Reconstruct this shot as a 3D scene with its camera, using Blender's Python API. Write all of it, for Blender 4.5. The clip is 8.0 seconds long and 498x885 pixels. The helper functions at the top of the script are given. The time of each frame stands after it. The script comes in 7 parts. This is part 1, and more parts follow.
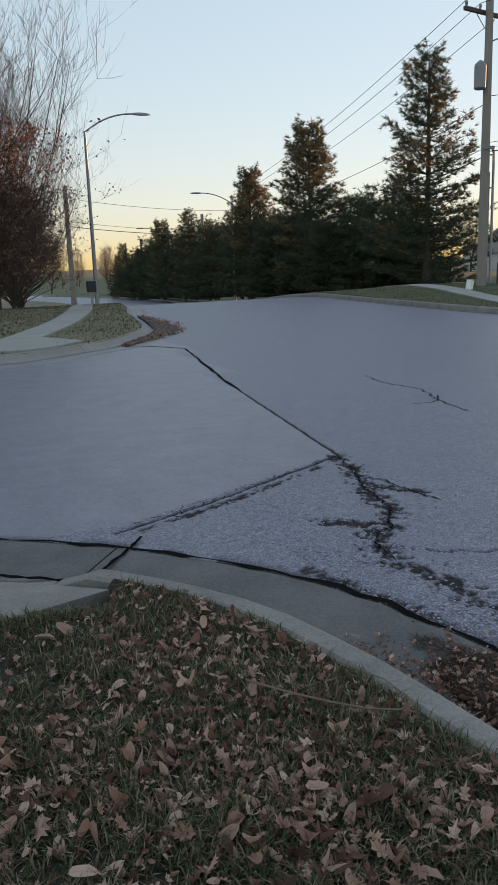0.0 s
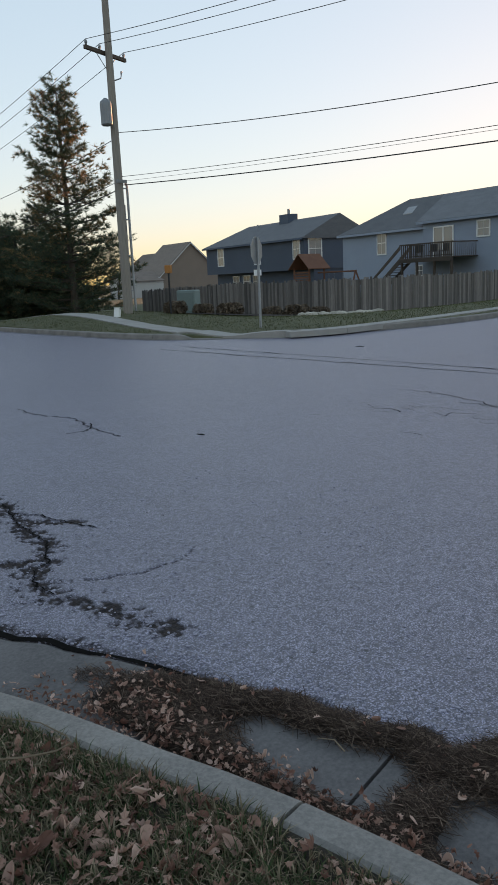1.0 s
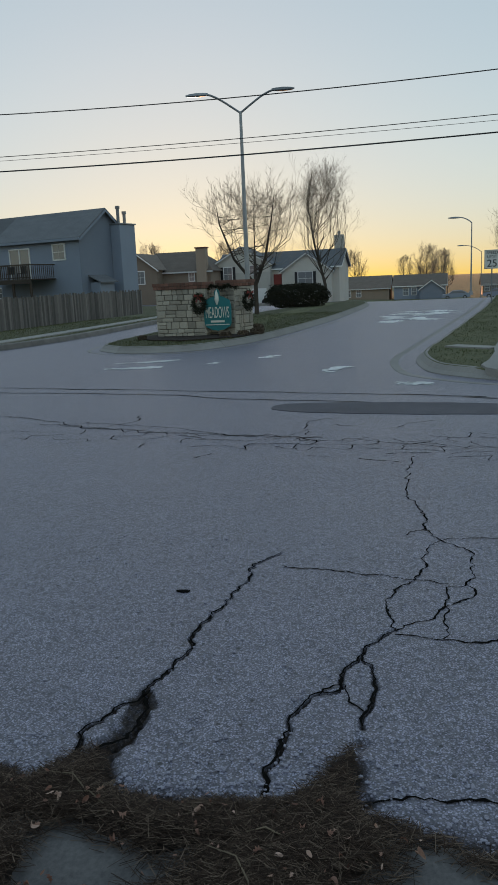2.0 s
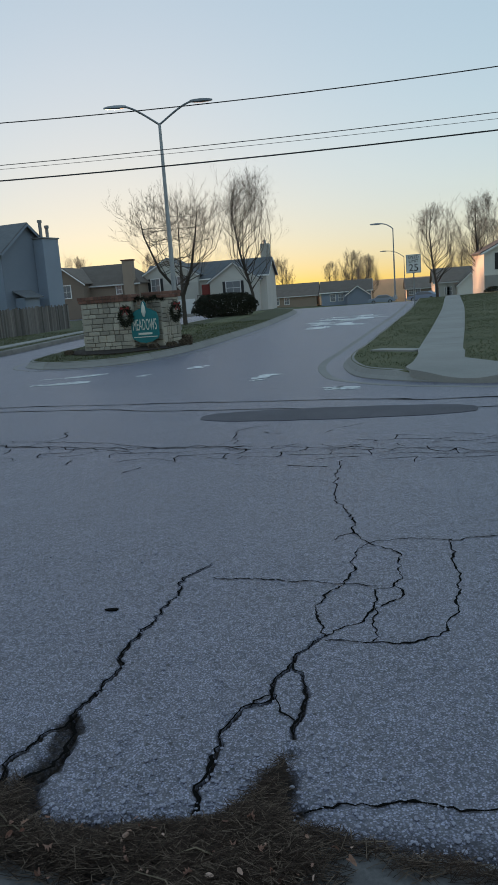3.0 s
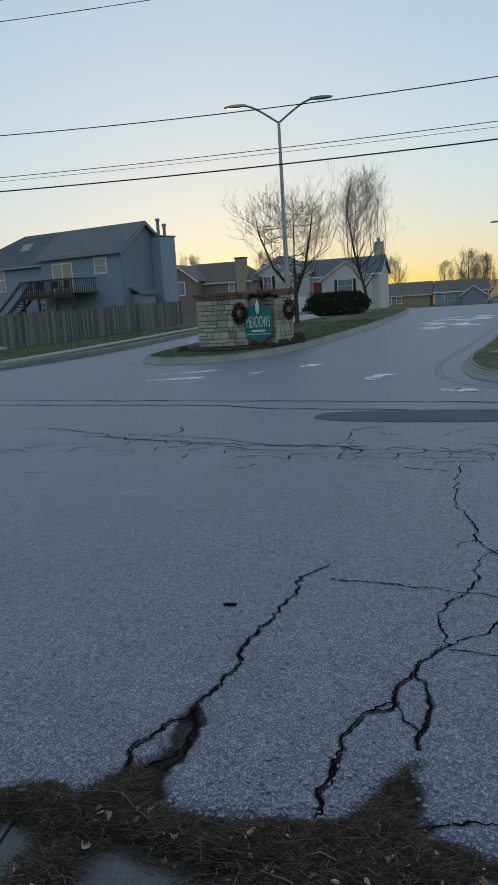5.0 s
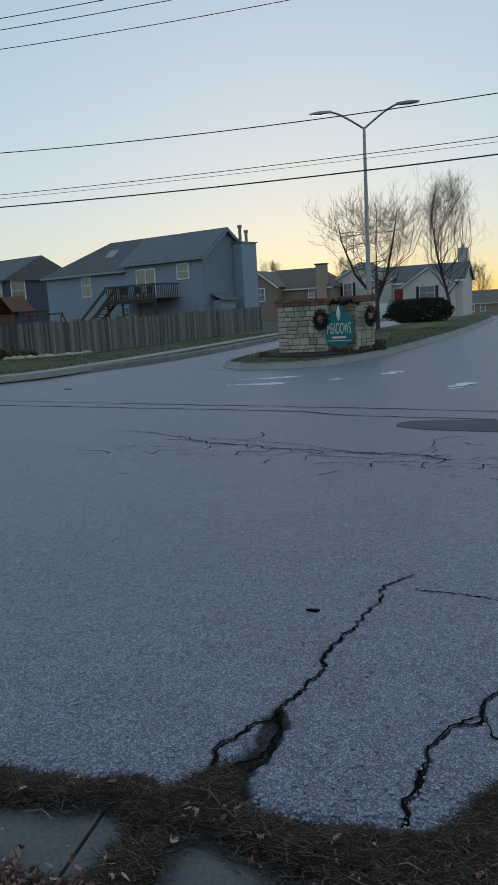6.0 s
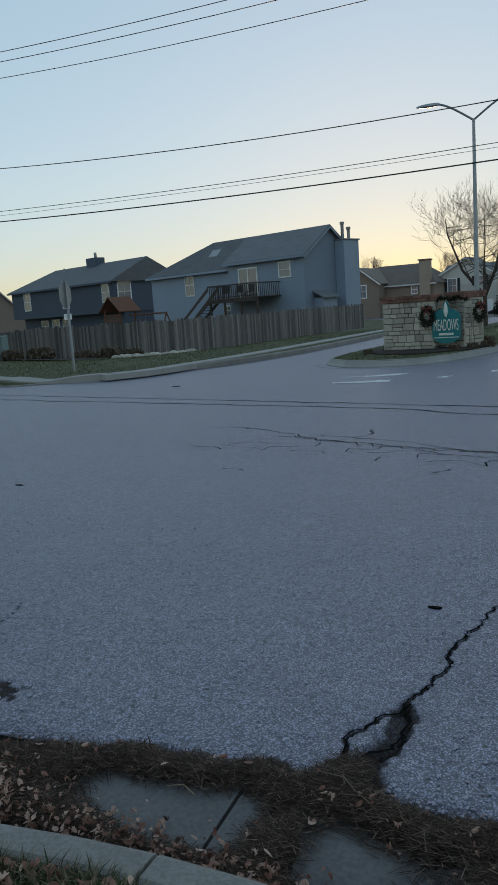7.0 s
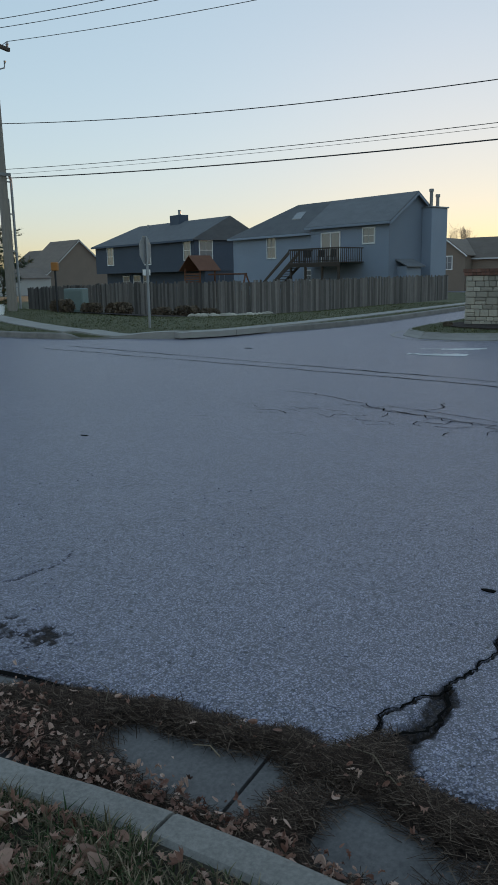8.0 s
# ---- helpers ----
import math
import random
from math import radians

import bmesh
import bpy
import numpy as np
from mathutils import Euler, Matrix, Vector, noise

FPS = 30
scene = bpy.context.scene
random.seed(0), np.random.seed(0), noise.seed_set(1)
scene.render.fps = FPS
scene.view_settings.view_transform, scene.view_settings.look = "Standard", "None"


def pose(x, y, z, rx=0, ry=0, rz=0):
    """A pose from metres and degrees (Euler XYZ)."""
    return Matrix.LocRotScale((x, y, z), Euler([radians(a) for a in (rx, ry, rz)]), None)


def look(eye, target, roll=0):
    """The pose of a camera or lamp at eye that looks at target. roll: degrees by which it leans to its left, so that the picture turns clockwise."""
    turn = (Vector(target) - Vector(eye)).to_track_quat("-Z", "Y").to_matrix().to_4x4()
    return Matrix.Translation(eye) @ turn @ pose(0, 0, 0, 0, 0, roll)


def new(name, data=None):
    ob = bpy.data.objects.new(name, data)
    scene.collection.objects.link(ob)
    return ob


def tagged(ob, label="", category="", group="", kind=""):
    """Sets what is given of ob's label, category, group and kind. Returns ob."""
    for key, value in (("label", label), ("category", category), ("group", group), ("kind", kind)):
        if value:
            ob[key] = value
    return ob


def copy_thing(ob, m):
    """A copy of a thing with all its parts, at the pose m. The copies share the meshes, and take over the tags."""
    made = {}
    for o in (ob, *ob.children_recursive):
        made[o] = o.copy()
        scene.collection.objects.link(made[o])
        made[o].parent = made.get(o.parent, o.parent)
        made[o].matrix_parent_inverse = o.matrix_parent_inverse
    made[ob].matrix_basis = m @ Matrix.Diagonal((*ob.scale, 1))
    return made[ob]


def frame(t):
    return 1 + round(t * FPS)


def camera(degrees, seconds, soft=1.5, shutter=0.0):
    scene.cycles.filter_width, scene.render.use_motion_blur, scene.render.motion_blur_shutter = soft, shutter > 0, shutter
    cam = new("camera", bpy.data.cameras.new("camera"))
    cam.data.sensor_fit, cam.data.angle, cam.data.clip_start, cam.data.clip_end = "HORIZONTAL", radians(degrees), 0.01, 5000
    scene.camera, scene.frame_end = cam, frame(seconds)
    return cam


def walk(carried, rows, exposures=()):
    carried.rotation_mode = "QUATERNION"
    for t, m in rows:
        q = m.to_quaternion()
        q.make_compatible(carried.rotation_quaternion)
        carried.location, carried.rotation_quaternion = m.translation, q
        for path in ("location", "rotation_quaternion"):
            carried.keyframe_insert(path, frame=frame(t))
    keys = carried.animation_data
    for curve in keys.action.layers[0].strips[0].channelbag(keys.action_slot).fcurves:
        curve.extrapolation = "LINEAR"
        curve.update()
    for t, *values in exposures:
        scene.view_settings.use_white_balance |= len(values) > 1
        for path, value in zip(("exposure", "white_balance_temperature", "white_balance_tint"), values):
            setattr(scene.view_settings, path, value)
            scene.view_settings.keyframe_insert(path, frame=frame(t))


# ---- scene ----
cam = camera(35.1, 8.0, soft=1.6)
METRES, EYE, TILT, LEAN, TURN = 0.862, 1.5, 0.0, 0.0, -21.7
ROWS = [
    (0.0, 0.0, 0.0, 0.0, -0.44, -12.79, 1.95),
    (0.5, 0.0249, 0.0103, 0.0052, -6.34, -11.89, 2.64),
    (1.0, 0.1226, -0.0384, 0.0198, -25.03, -11.78, 2.61),
    (1.5, 0.2919, -0.155, 0.0173, -49.6, -11.73, 1.25),
    (2.0, 0.2825, -0.1655, 0.0113, -54.18, -11.49, 2.49),
    (3.5, 0.3733, -0.2232, 0.0081, -60.7, -11.07, 4.6),
    (4.0, 0.3621, -0.1881, 0.0069, -58.12, -11.12, 4.69),
    (4.5, 0.3303, -0.135, 0.0089, -54.34, -11.01, 4.17),
    (6.0, 0.2508, -0.08, 0.0212, -45.68, -9.92, 3.32),
    (6.5, 0.1462, -0.0541, 0.0191, -41.82, -9.69, 3.53),
    (7.0, 0.0926, -0.0383, 0.0294, -38.53, -9.62, 3.95),
    (7.5, 0.1073, -0.0073, 0.0222, -36.19, -10.29, 3.11),
    (8.0, 0.2082, -0.0112, -0.0031, -32.76, -11.91, 1.09),
]
EXPOSURE, KELVIN = 1.85, 5550
walk(cam, [(t, pose(0, 0, EYE, TILT, LEAN, TURN) @ pose(METRES * x, METRES * y, METRES * z, 90 + pitch, roll, yaw)) for t, x, y, z, yaw, pitch, roll in ROWS],
     exposures=[(0.0, EXPOSURE + 0.42, KELVIN + 550, 18), (1.1, EXPOSURE + 0.38, KELVIN + 500, 18), (1.5, EXPOSURE - 0.15, KELVIN + 480, 12), (2.2, EXPOSURE - 0.02, KELVIN + 330, 11), (3.3, EXPOSURE, KELVIN + 60, 10), (7.0, EXPOSURE, KELVIN, 9), (8.0, EXPOSURE + 0.04, KELVIN + 50, 11)])

# ---- light: the sun just over the roofs, a clear evening sky ----
SUN_AZ, SUN_EL = 71.0, 2.0
world = bpy.data.worlds.new("evening_sky")
scene.world = world
world.use_nodes = True
sky = world.node_tree.nodes.new("ShaderNodeTexSky")
sky.sky_type, sky.sun_disc = "NISHITA", False
sky.sun_elevation, sky.sun_rotation = radians(SUN_EL), radians(SUN_AZ)
sky.air_density, sky.dust_density, sky.ozone_density, sky.altitude = 1.0, 0.35, 2.0, 200
background = world.node_tree.nodes["Background"]
background.inputs["Strength"].default_value = 0.15
haze = world.node_tree.nodes.new("ShaderNodeGamma")
haze.inputs["Gamma"].default_value = 0.30
tone = world.node_tree.nodes.new("ShaderNodeHueSaturation")
tone.inputs["Saturation"].default_value = 1.22
tone.inputs["Hue"].default_value = 0.492
world.node_tree.links.new(sky.outputs[0], haze.inputs["Color"])
world.node_tree.links.new(haze.outputs[0], tone.inputs["Color"])
air = world.node_tree.nodes.new("ShaderNodeMix")
air.data_type, air.blend_type = "RGBA", "MULTIPLY"
air.inputs["Factor"].default_value = 1.0
air.inputs[7].default_value = (0.985, 1.0, 0.945, 1)
world.node_tree.links.new(tone.outputs[0], air.inputs[6])
world.node_tree.links.new(air.outputs[2], background.inputs["Color"])
sun = new("sun", bpy.data.lights.new("sun", "SUN"))
sun.data.energy, sun.data.angle, sun.data.color = 1.6, radians(0.6), (1.0, 0.47, 0.2)
sun.matrix_world = look((0, 0, 0), (-math.sin(radians(SUN_AZ)) * math.cos(radians(SUN_EL)), -math.cos(radians(SUN_AZ)) * math.cos(radians(SUN_EL)), -math.sin(radians(SUN_EL))))


# ---- materials ----
def nodes_of(name):
    m = bpy.data.materials.new(name)
    m.use_nodes = True
    return m, m.node_tree.nodes, m.node_tree.links, m.node_tree.nodes["Principled BSDF"]


def noise_node(nt, ln, vec, scale, detail=4.0, rough=0.6):
    n = nt.new("ShaderNodeTexNoise")
    n.inputs["Scale"].default_value, n.inputs["Detail"].default_value, n.inputs["Roughness"].default_value = scale, detail, rough
    if vec is not None:
        ln.new(vec, n.inputs["Vector"])
    return n.outputs["Fac"]


def ramp_node(nt, ln, fac, lo, hi):
    r = nt.new("ShaderNodeMapRange")
    r.inputs["From Min"].default_value, r.inputs["From Max"].default_value = lo, hi
    ln.new(fac, r.inputs["Value"])
    return r.outputs["Result"]


def mix_node(nt, ln, fac, a, b, mode="MIX"):
    m = nt.new("ShaderNodeMix")
    m.data_type, m.blend_type = "RGBA", mode
    for value, sock in ((fac, m.inputs["Factor"]), (a, m.inputs[6]), (b, m.inputs[7])):
        if isinstance(value, (int, float)):
            sock.default_value = value
        elif isinstance(value, tuple):
            sock.default_value = (*value, 1)
        else:
            ln.new(value, sock)
    return m.outputs[2]


def bump_node(nt, ln, height, strength, distance, bsdf):
    b = nt.new("ShaderNodeBump")
    b.inputs["Strength"].default_value, b.inputs["Distance"].default_value = strength, distance
    ln.new(height, b.inputs["Height"])
    ln.new(b.outputs[0], bsdf.inputs["Normal"])


def surface(name, dark, light, big=1.0, fine=30.0, rough=0.8, bump=0.3, depth=0.01, metal=0.0, local=False, vary=0.25, stretch=None):
    """Two colours mixed at two scales, with a fine relief and a small difference from piece to piece."""
    m, nt, ln, bsdf = nodes_of(name)
    if local:
        vec = nt.new("ShaderNodeTexCoord").outputs["Object"]
    else:
        vec = nt.new("ShaderNodeNewGeometry").outputs["Position"]
    if stretch:
        mp = nt.new("ShaderNodeMapping")
        mp.inputs["Scale"].default_value = stretch
        ln.new(vec, mp.inputs["Vector"])
        vec = mp.outputs[0]
    a = noise_node(nt, ln, vec, big, 3)
    b = noise_node(nt, ln, vec, fine, 5, 0.7)
    c = mix_node(nt, ln, ramp_node(nt, ln, a, 0.3, 0.7), dark, light)
    c = mix_node(nt, ln, 0.55, c, mix_node(nt, ln, ramp_node(nt, ln, b, 0.3, 0.7), dark, light))
    info = nt.new("ShaderNodeObjectInfo").outputs["Random"]
    shade = ramp_node(nt, ln, info, 0, 1)
    hsv = nt.new("ShaderNodeHueSaturation")
    mr = nt.new("ShaderNodeMapRange")
    mr.inputs["To Min"].default_value, mr.inputs["To Max"].default_value = 1 - vary, 1 + vary
    ln.new(shade, mr.inputs["Value"])
    ln.new(mr.outputs[0], hsv.inputs["Value"])
    ln.new(c, hsv.inputs["Color"])
    ln.new(hsv.outputs[0], bsdf.inputs["Base Color"])
    bsdf.inputs["Roughness"].default_value, bsdf.inputs["Metallic"].default_value = rough, metal
    if bump:
        bump_node(nt, ln, b, bump, depth, bsdf)
    return m


def island_material(name, colours, rough=0.8, sheer=0.0):
    """Leaves and blades: each takes its own colour."""
    m, nt, ln, bsdf = nodes_of(name)
    r = nt.new("ShaderNodeNewGeometry").outputs["Random Per Island"]
    ramp = nt.new("ShaderNodeValToRGB")
    ramp.color_ramp.interpolation = "LINEAR"
    els = ramp.color_ramp.elements
    while len(els) < len(colours):
        els.new(0.5)
    for i, c in enumerate(colours):
        els[i].position, els[i].color = i / (len(colours) - 1), (*c, 1)
    ln.new(r, ramp.inputs[0])
    ln.new(ramp.outputs[0], bsdf.inputs["Base Color"])
    bsdf.inputs["Roughness"].default_value = rough
    bsdf.inputs["Specular IOR Level"].default_value = 0.2
    if sheer:
        t = nt.new("ShaderNodeBsdfTranslucent")
        ln.new(ramp.outputs[0], t.inputs["Color"])
        mx = nt.new("ShaderNodeMixShader")
        mx.inputs[0].default_value = sheer
        ln.new(bsdf.outputs[0], mx.inputs[1])
        ln.new(t.outputs[0], mx.inputs[2])
        ln.new(mx.outputs[0], nt["Material Output"].inputs[0])
    return m


def asphalt(name, dark, light, stone, stones=0.5, relief=0.6):
    """Worn asphalt: pale stones in a dark binder, dots painted with the shade of pits where stones fell out, wear at a
    large scale, dirt from the mesh's own 'dirt' value.
    """
    m, nt, ln, bsdf = nodes_of(name)
    pos = nt.new("ShaderNodeNewGeometry").outputs["Position"]

    def cells(scale):
        v = nt.new("ShaderNodeTexVoronoi")
        v.inputs["Scale"].default_value = scale
        ln.new(pos, v.inputs["Vector"])
        c = nt.new("ShaderNodeSeparateColor")
        ln.new(v.outputs["Color"], c.inputs[0])
        return v.outputs["Distance"], c.outputs[0], c.outputs[1]
    near, tone_of, kind_of = cells(stone)
    far_near, far_tone, far_kind = cells(stone * 0.4)
    pit_near, pit_tone, pit_kind = cells(25.0)
    big = noise_node(nt, ln, pos, 0.35, 5, 0.6)
    mid = noise_node(nt, ln, pos, 3.0, 5, 0.65)
    fine = noise_node(nt, ln, pos, 160.0, 3, 0.7)
    c = mix_node(nt, ln, ramp_node(nt, ln, big, 0.3, 0.7), dark, light)
    c = mix_node(nt, ln, ramp_node(nt, ln, mid, 0.35, 0.75), c, tuple(v * 1.2 for v in light))
    st = mix_node(nt, ln, ramp_node(nt, ln, tone_of, 0.15, 0.95), tuple(v * 0.45 for v in dark), tuple(min(1, v * 1.75) for v in light))
    st = mix_node(nt, ln, ramp_node(nt, ln, near, 0.62, 0.36), tuple(v * 0.12 for v in dark), st)
    c = mix_node(nt, ln, stones, c, st)
    c = mix_node(nt, ln, ramp_node(nt, ln, far_tone, 0.1, 0.9), mix_node(nt, ln, 0.26 * stones + 0.03, c, (0.03, 0.03, 0.032)), mix_node(nt, ln, 0.10 * stones, c, (0.85, 0.83, 0.85)))
    c = mix_node(nt, ln, ramp_node(nt, ln, fine, 0.2, 0.75), mix_node(nt, ln, 0.5, c, (0.01, 0.01, 0.01)), c)
    # pits: flat dots coloured near-black, the shade of a hole without its depth
    pick = nt.new("ShaderNodeMath")
    pick.operation = "MULTIPLY"
    ln.new(ramp_node(nt, ln, pit_near, 0.26, 0.17), pick.inputs[0])
    ln.new(ramp_node(nt, ln, pit_kind, 0.90, 0.93), pick.inputs[1])
    c = mix_node(nt, ln, pick.outputs[0], c, mix_node(nt, ln, 0.25 + 0.75 * stones, c, (0.012, 0.012, 0.013)))
    spots = ramp_node(nt, ln, noise_node(nt, ln, pos, 9.0, 3, 0.6), 0.66, 0.76)
    c = mix_node(nt, ln, spots, c, mix_node(nt, ln, 0.35, c, (0.03, 0.03, 0.032)))
    at = nt.new("ShaderNodeAttribute")
    at.attribute_name = "dirt"
    grit = mix_node(nt, ln, ramp_node(nt, ln, noise_node(nt, ln, pos, 45, 4), 0.35, 0.7), (0.007, 0.006, 0.005), (0.06, 0.045, 0.033))
    c = mix_node(nt, ln, at.outputs["Fac"], c, grit)
    ln.new(c, bsdf.inputs["Base Color"])
    dull = nt.new("ShaderNodeMapRange")
    dull.inputs["To Min"].default_value, dull.inputs["To Max"].default_value = 0.46, 1.0
    ln.new(at.outputs["Fac"], dull.inputs["Value"])
    ln.new(dull.outputs[0], bsdf.inputs["Roughness"])
    shine = nt.new("ShaderNodeMapRange")
    shine.inputs["To Min"].default_value, shine.inputs["To Max"].default_value = 0.6, 0.05
    ln.new(at.outputs["Fac"], shine.inputs["Value"])
    ln.new(shine.outputs[0], bsdf.inputs["Specular IOR Level"])
    add = nt.new("ShaderNodeMath")
    add.operation = "ADD"
    ln.new(tone_of, add.inputs[0])
    ln.new(fine, add.inputs[1])
    bump_node(nt, ln, add.outputs[0], relief, 0.003, bsdf)
    return m


M = {}
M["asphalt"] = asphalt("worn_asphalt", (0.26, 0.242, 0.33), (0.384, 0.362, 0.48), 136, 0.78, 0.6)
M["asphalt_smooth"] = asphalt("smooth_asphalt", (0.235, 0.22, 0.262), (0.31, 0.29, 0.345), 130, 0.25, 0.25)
# near-black for tar and joint dirt; also colours in the dark of cracks
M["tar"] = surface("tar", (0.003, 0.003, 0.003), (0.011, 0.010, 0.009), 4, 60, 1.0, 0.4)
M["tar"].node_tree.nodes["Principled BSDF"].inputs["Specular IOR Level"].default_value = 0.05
M["patch"] = surface("dark_patch", (0.055, 0.05, 0.06), (0.105, 0.097, 0.115), 2, 80, 0.75, 0.5)
M["concrete"] = surface("old_concrete", (0.125, 0.115, 0.105), (0.34, 0.312, 0.28), 3.0, 75, 0.85, 0.6, 0.004, vary=0.08)
M["gutter"] = surface("gutter_concrete", (0.055, 0.05, 0.05), (0.175, 0.16, 0.153), 2.6, 60, 0.7, 0.35, 0.004, vary=0.08)
M["far_concrete"] = surface("kerb_concrete", (0.23, 0.215, 0.2), (0.35, 0.33, 0.305), 1.5, 30, 0.85, 0.3, 0.004, vary=0.08)
M["walk"] = surface("walk_concrete", (0.27, 0.255, 0.232), (0.38, 0.36, 0.33), 1.2, 40, 0.85, 0.3, 0.004, vary=0.06)
M["soil"] = surface("soil_thatch", (0.02, 0.016, 0.011), (0.075, 0.06, 0.038), 3, 40, 0.95, 0.8, 0.03)
M["lawn"] = surface("winter_lawn", (0.055, 0.068, 0.028), (0.16, 0.15, 0.075), 1.1, 18, 0.95, 0.8, 0.04)
M["lawn_dry"] = surface("dormant_lawn", (0.10, 0.085, 0.05), (0.20, 0.175, 0.11), 0.7, 16, 0.95, 0.9, 0.04)
M["mulch"] = surface("mulch", (0.018, 0.012, 0.009), (0.055, 0.037, 0.028), 3, 30, 0.95, 0.9, 0.04)
M["line"] = surface("worn_white_line", (0.62, 0.61, 0.60), (0.85, 0.84, 0.83), 6, 60, 0.7, 0.2, 0.003)
M["blue_siding"] = surface("blue_siding", (0.23, 0.265, 0.33), (0.27, 0.31, 0.38), 0.6, 20, 0.7, 0.1)
M["navy_siding"] = surface("navy_siding", (0.065, 0.085, 0.125), (0.085, 0.11, 0.155), 0.6, 20, 0.7, 0.1)
M["grey_siding"] = surface("pale_siding", (0.52, 0.50, 0.45), (0.63, 0.61, 0.55), 0.6, 20, 0.75, 0.1)
M["tan_siding"] = surface("tan_siding", (0.25, 0.198, 0.15), (0.32, 0.252, 0.19), 0.6, 20, 0.75, 0.1)
M["roof"] = surface("asphalt_shingle", (0.105, 0.11, 0.12), (0.17, 0.175, 0.185), 1.0, 9, 0.9, 0.6, 0.02, stretch=(1, 1, 3))
M["roof_brown"] = surface("brown_shingle", (0.13, 0.105, 0.085), (0.22, 0.18, 0.15), 1.0, 9, 0.9, 0.6, 0.02, stretch=(1, 1, 3))
M["white"] = surface("white_paint", (0.68, 0.67, 0.64), (0.8, 0.8, 0.78), 2, 30, 0.6, 0.05)
M["dark_shutter"] = surface("dark_shutter", (0.012, 0.012, 0.014), (0.03, 0.03, 0.033), 3, 40, 0.6, 0.1)
M["red"] = surface("red_paint", (0.16, 0.025, 0.02), (0.24, 0.04, 0.03), 3, 40, 0.55, 0.1)
M["deck"] = surface("deck_wood", (0.05, 0.038, 0.03), (0.10, 0.076, 0.058), 2, 30, 0.85, 0.3)
M["red_wood"] = surface("red_cedar", (0.13, 0.055, 0.03), (0.22, 0.10, 0.055), 2, 30, 0.8, 0.3)
M["fence"] = surface("weathered_fence", (0.115, 0.103, 0.096), (0.235, 0.212, 0.195), 1.5, 25, 0.9, 0.4, 0.006, vary=0.5, stretch=(1, 1, 0.15))
M["pole_wood"] = surface("pole_wood", (0.24, 0.21, 0.18), (0.40, 0.36, 0.31), 1.5, 30, 0.9, 0.5, 0.01, stretch=(1, 1, 0.08))
M["steel"] = surface("galvanised_steel", (0.25, 0.26, 0.27), (0.36, 0.37, 0.38), 3, 60, 0.5, 0.1, metal=0.5)
M["wire"] = surface("black_cable", (0.008, 0.008, 0.008), (0.02, 0.02, 0.02), 3, 60, 0.6, 0)
M["bark"] = surface("grey_bark", (0.045, 0.035, 0.028), (0.11, 0.09, 0.07), 2, 25, 0.95, 0.8, 0.02)
M["twig"] = surface("twig_bark", (0.25, 0.20, 0.15), (0.38, 0.31, 0.245), 2, 25, 0.95, 0)
M["stone"] = surface("limestone", (0.32, 0.29, 0.235), (0.52, 0.475, 0.39), 1.2, 25, 0.9, 0.6, 0.01, vary=0.3)
M["mortar"] = surface("mortar", (0.12, 0.11, 0.095), (0.19, 0.175, 0.15), 3, 40, 0.95, 0.4)
M["brick"] = surface("red_brick", (0.14, 0.07, 0.05), (0.24, 0.125, 0.09), 3, 30, 0.9, 0.5, 0.006, vary=0.3)
M["orange"] = surface("orange_plastic", (0.42, 0.17, 0.03), (0.52, 0.22, 0.05), 3, 40, 0.5, 0.1)
M["chip"] = surface("asphalt_stone", (0.16, 0.15, 0.185), (0.52, 0.49, 0.58), 40, 120, 0.8, 0.3, 0.003)
M["teal"] = surface("teal_sign_paint", (0.01, 0.13, 0.14), (0.015, 0.17, 0.18), 3, 40, 0.5, 0.1)
M["cream"] = surface("cream_paint", (0.6, 0.6, 0.52), (0.7, 0.7, 0.62), 3, 40, 0.6, 0.1)
M["green_box"] = surface("pale_green_enamel", (0.16, 0.21, 0.20), (0.22, 0.27, 0.26), 3, 40, 0.6, 0.1)
M["glass"], _nt, _ln, _b = nodes_of("window_glass")
_b.inputs["Base Color"].default_value, _b.inputs["Roughness"].default_value = (0.22, 0.23, 0.24, 1), 0.08
_b.inputs["Specular IOR Level"].default_value = 1.0
M["needle"] = island_material("pine_needles", [(0.042, 0.066, 0.05), (0.06, 0.092, 0.06), (0.08, 0.112, 0.066), (0.11, 0.128, 0.072), (0.18, 0.145, 0.08)], 0.7, 0.25)
# rusty sprays: low sun on the crowns mixed into the brown needle colour
M["needle_sunlit_brown"] = island_material("sunlit_brown_needles", [(0.08, 0.11, 0.05), (0.17, 0.15, 0.075), (0.30, 0.20, 0.10), (0.38, 0.25, 0.12), (0.13, 0.135, 0.06)], 0.7, 0.35)
M["grass"] = island_material("grass_blades", [(0.03, 0.05, 0.018), (0.05, 0.078, 0.028), (0.085, 0.10, 0.045), (0.22, 0.175, 0.105), (0.13, 0.10, 0.062), (0.36, 0.29, 0.19), (0.10, 0.075, 0.048), (0.05, 0.065, 0.026)], 0.8, 0.15)
M["mown"] = island_material("mown_grass", [(0.06, 0.075, 0.03), (0.085, 0.10, 0.04), (0.12, 0.125, 0.055), (0.17, 0.155, 0.08), (0.10, 0.105, 0.045)], 0.85)
M["leaf"] = island_material("dead_leaves", [(0.07, 0.036, 0.027), (0.24, 0.125, 0.09), (0.42, 0.26, 0.19), (0.62, 0.43, 0.34), (0.16, 0.07, 0.047), (0.33, 0.18, 0.13), (0.5, 0.33, 0.25)], 0.7, 0.15)
M["drift"] = surface("brown_leaf_drift", (0.05, 0.035, 0.026), (0.15, 0.105, 0.08), 6, 30, 0.95, 0.8, 0.03)
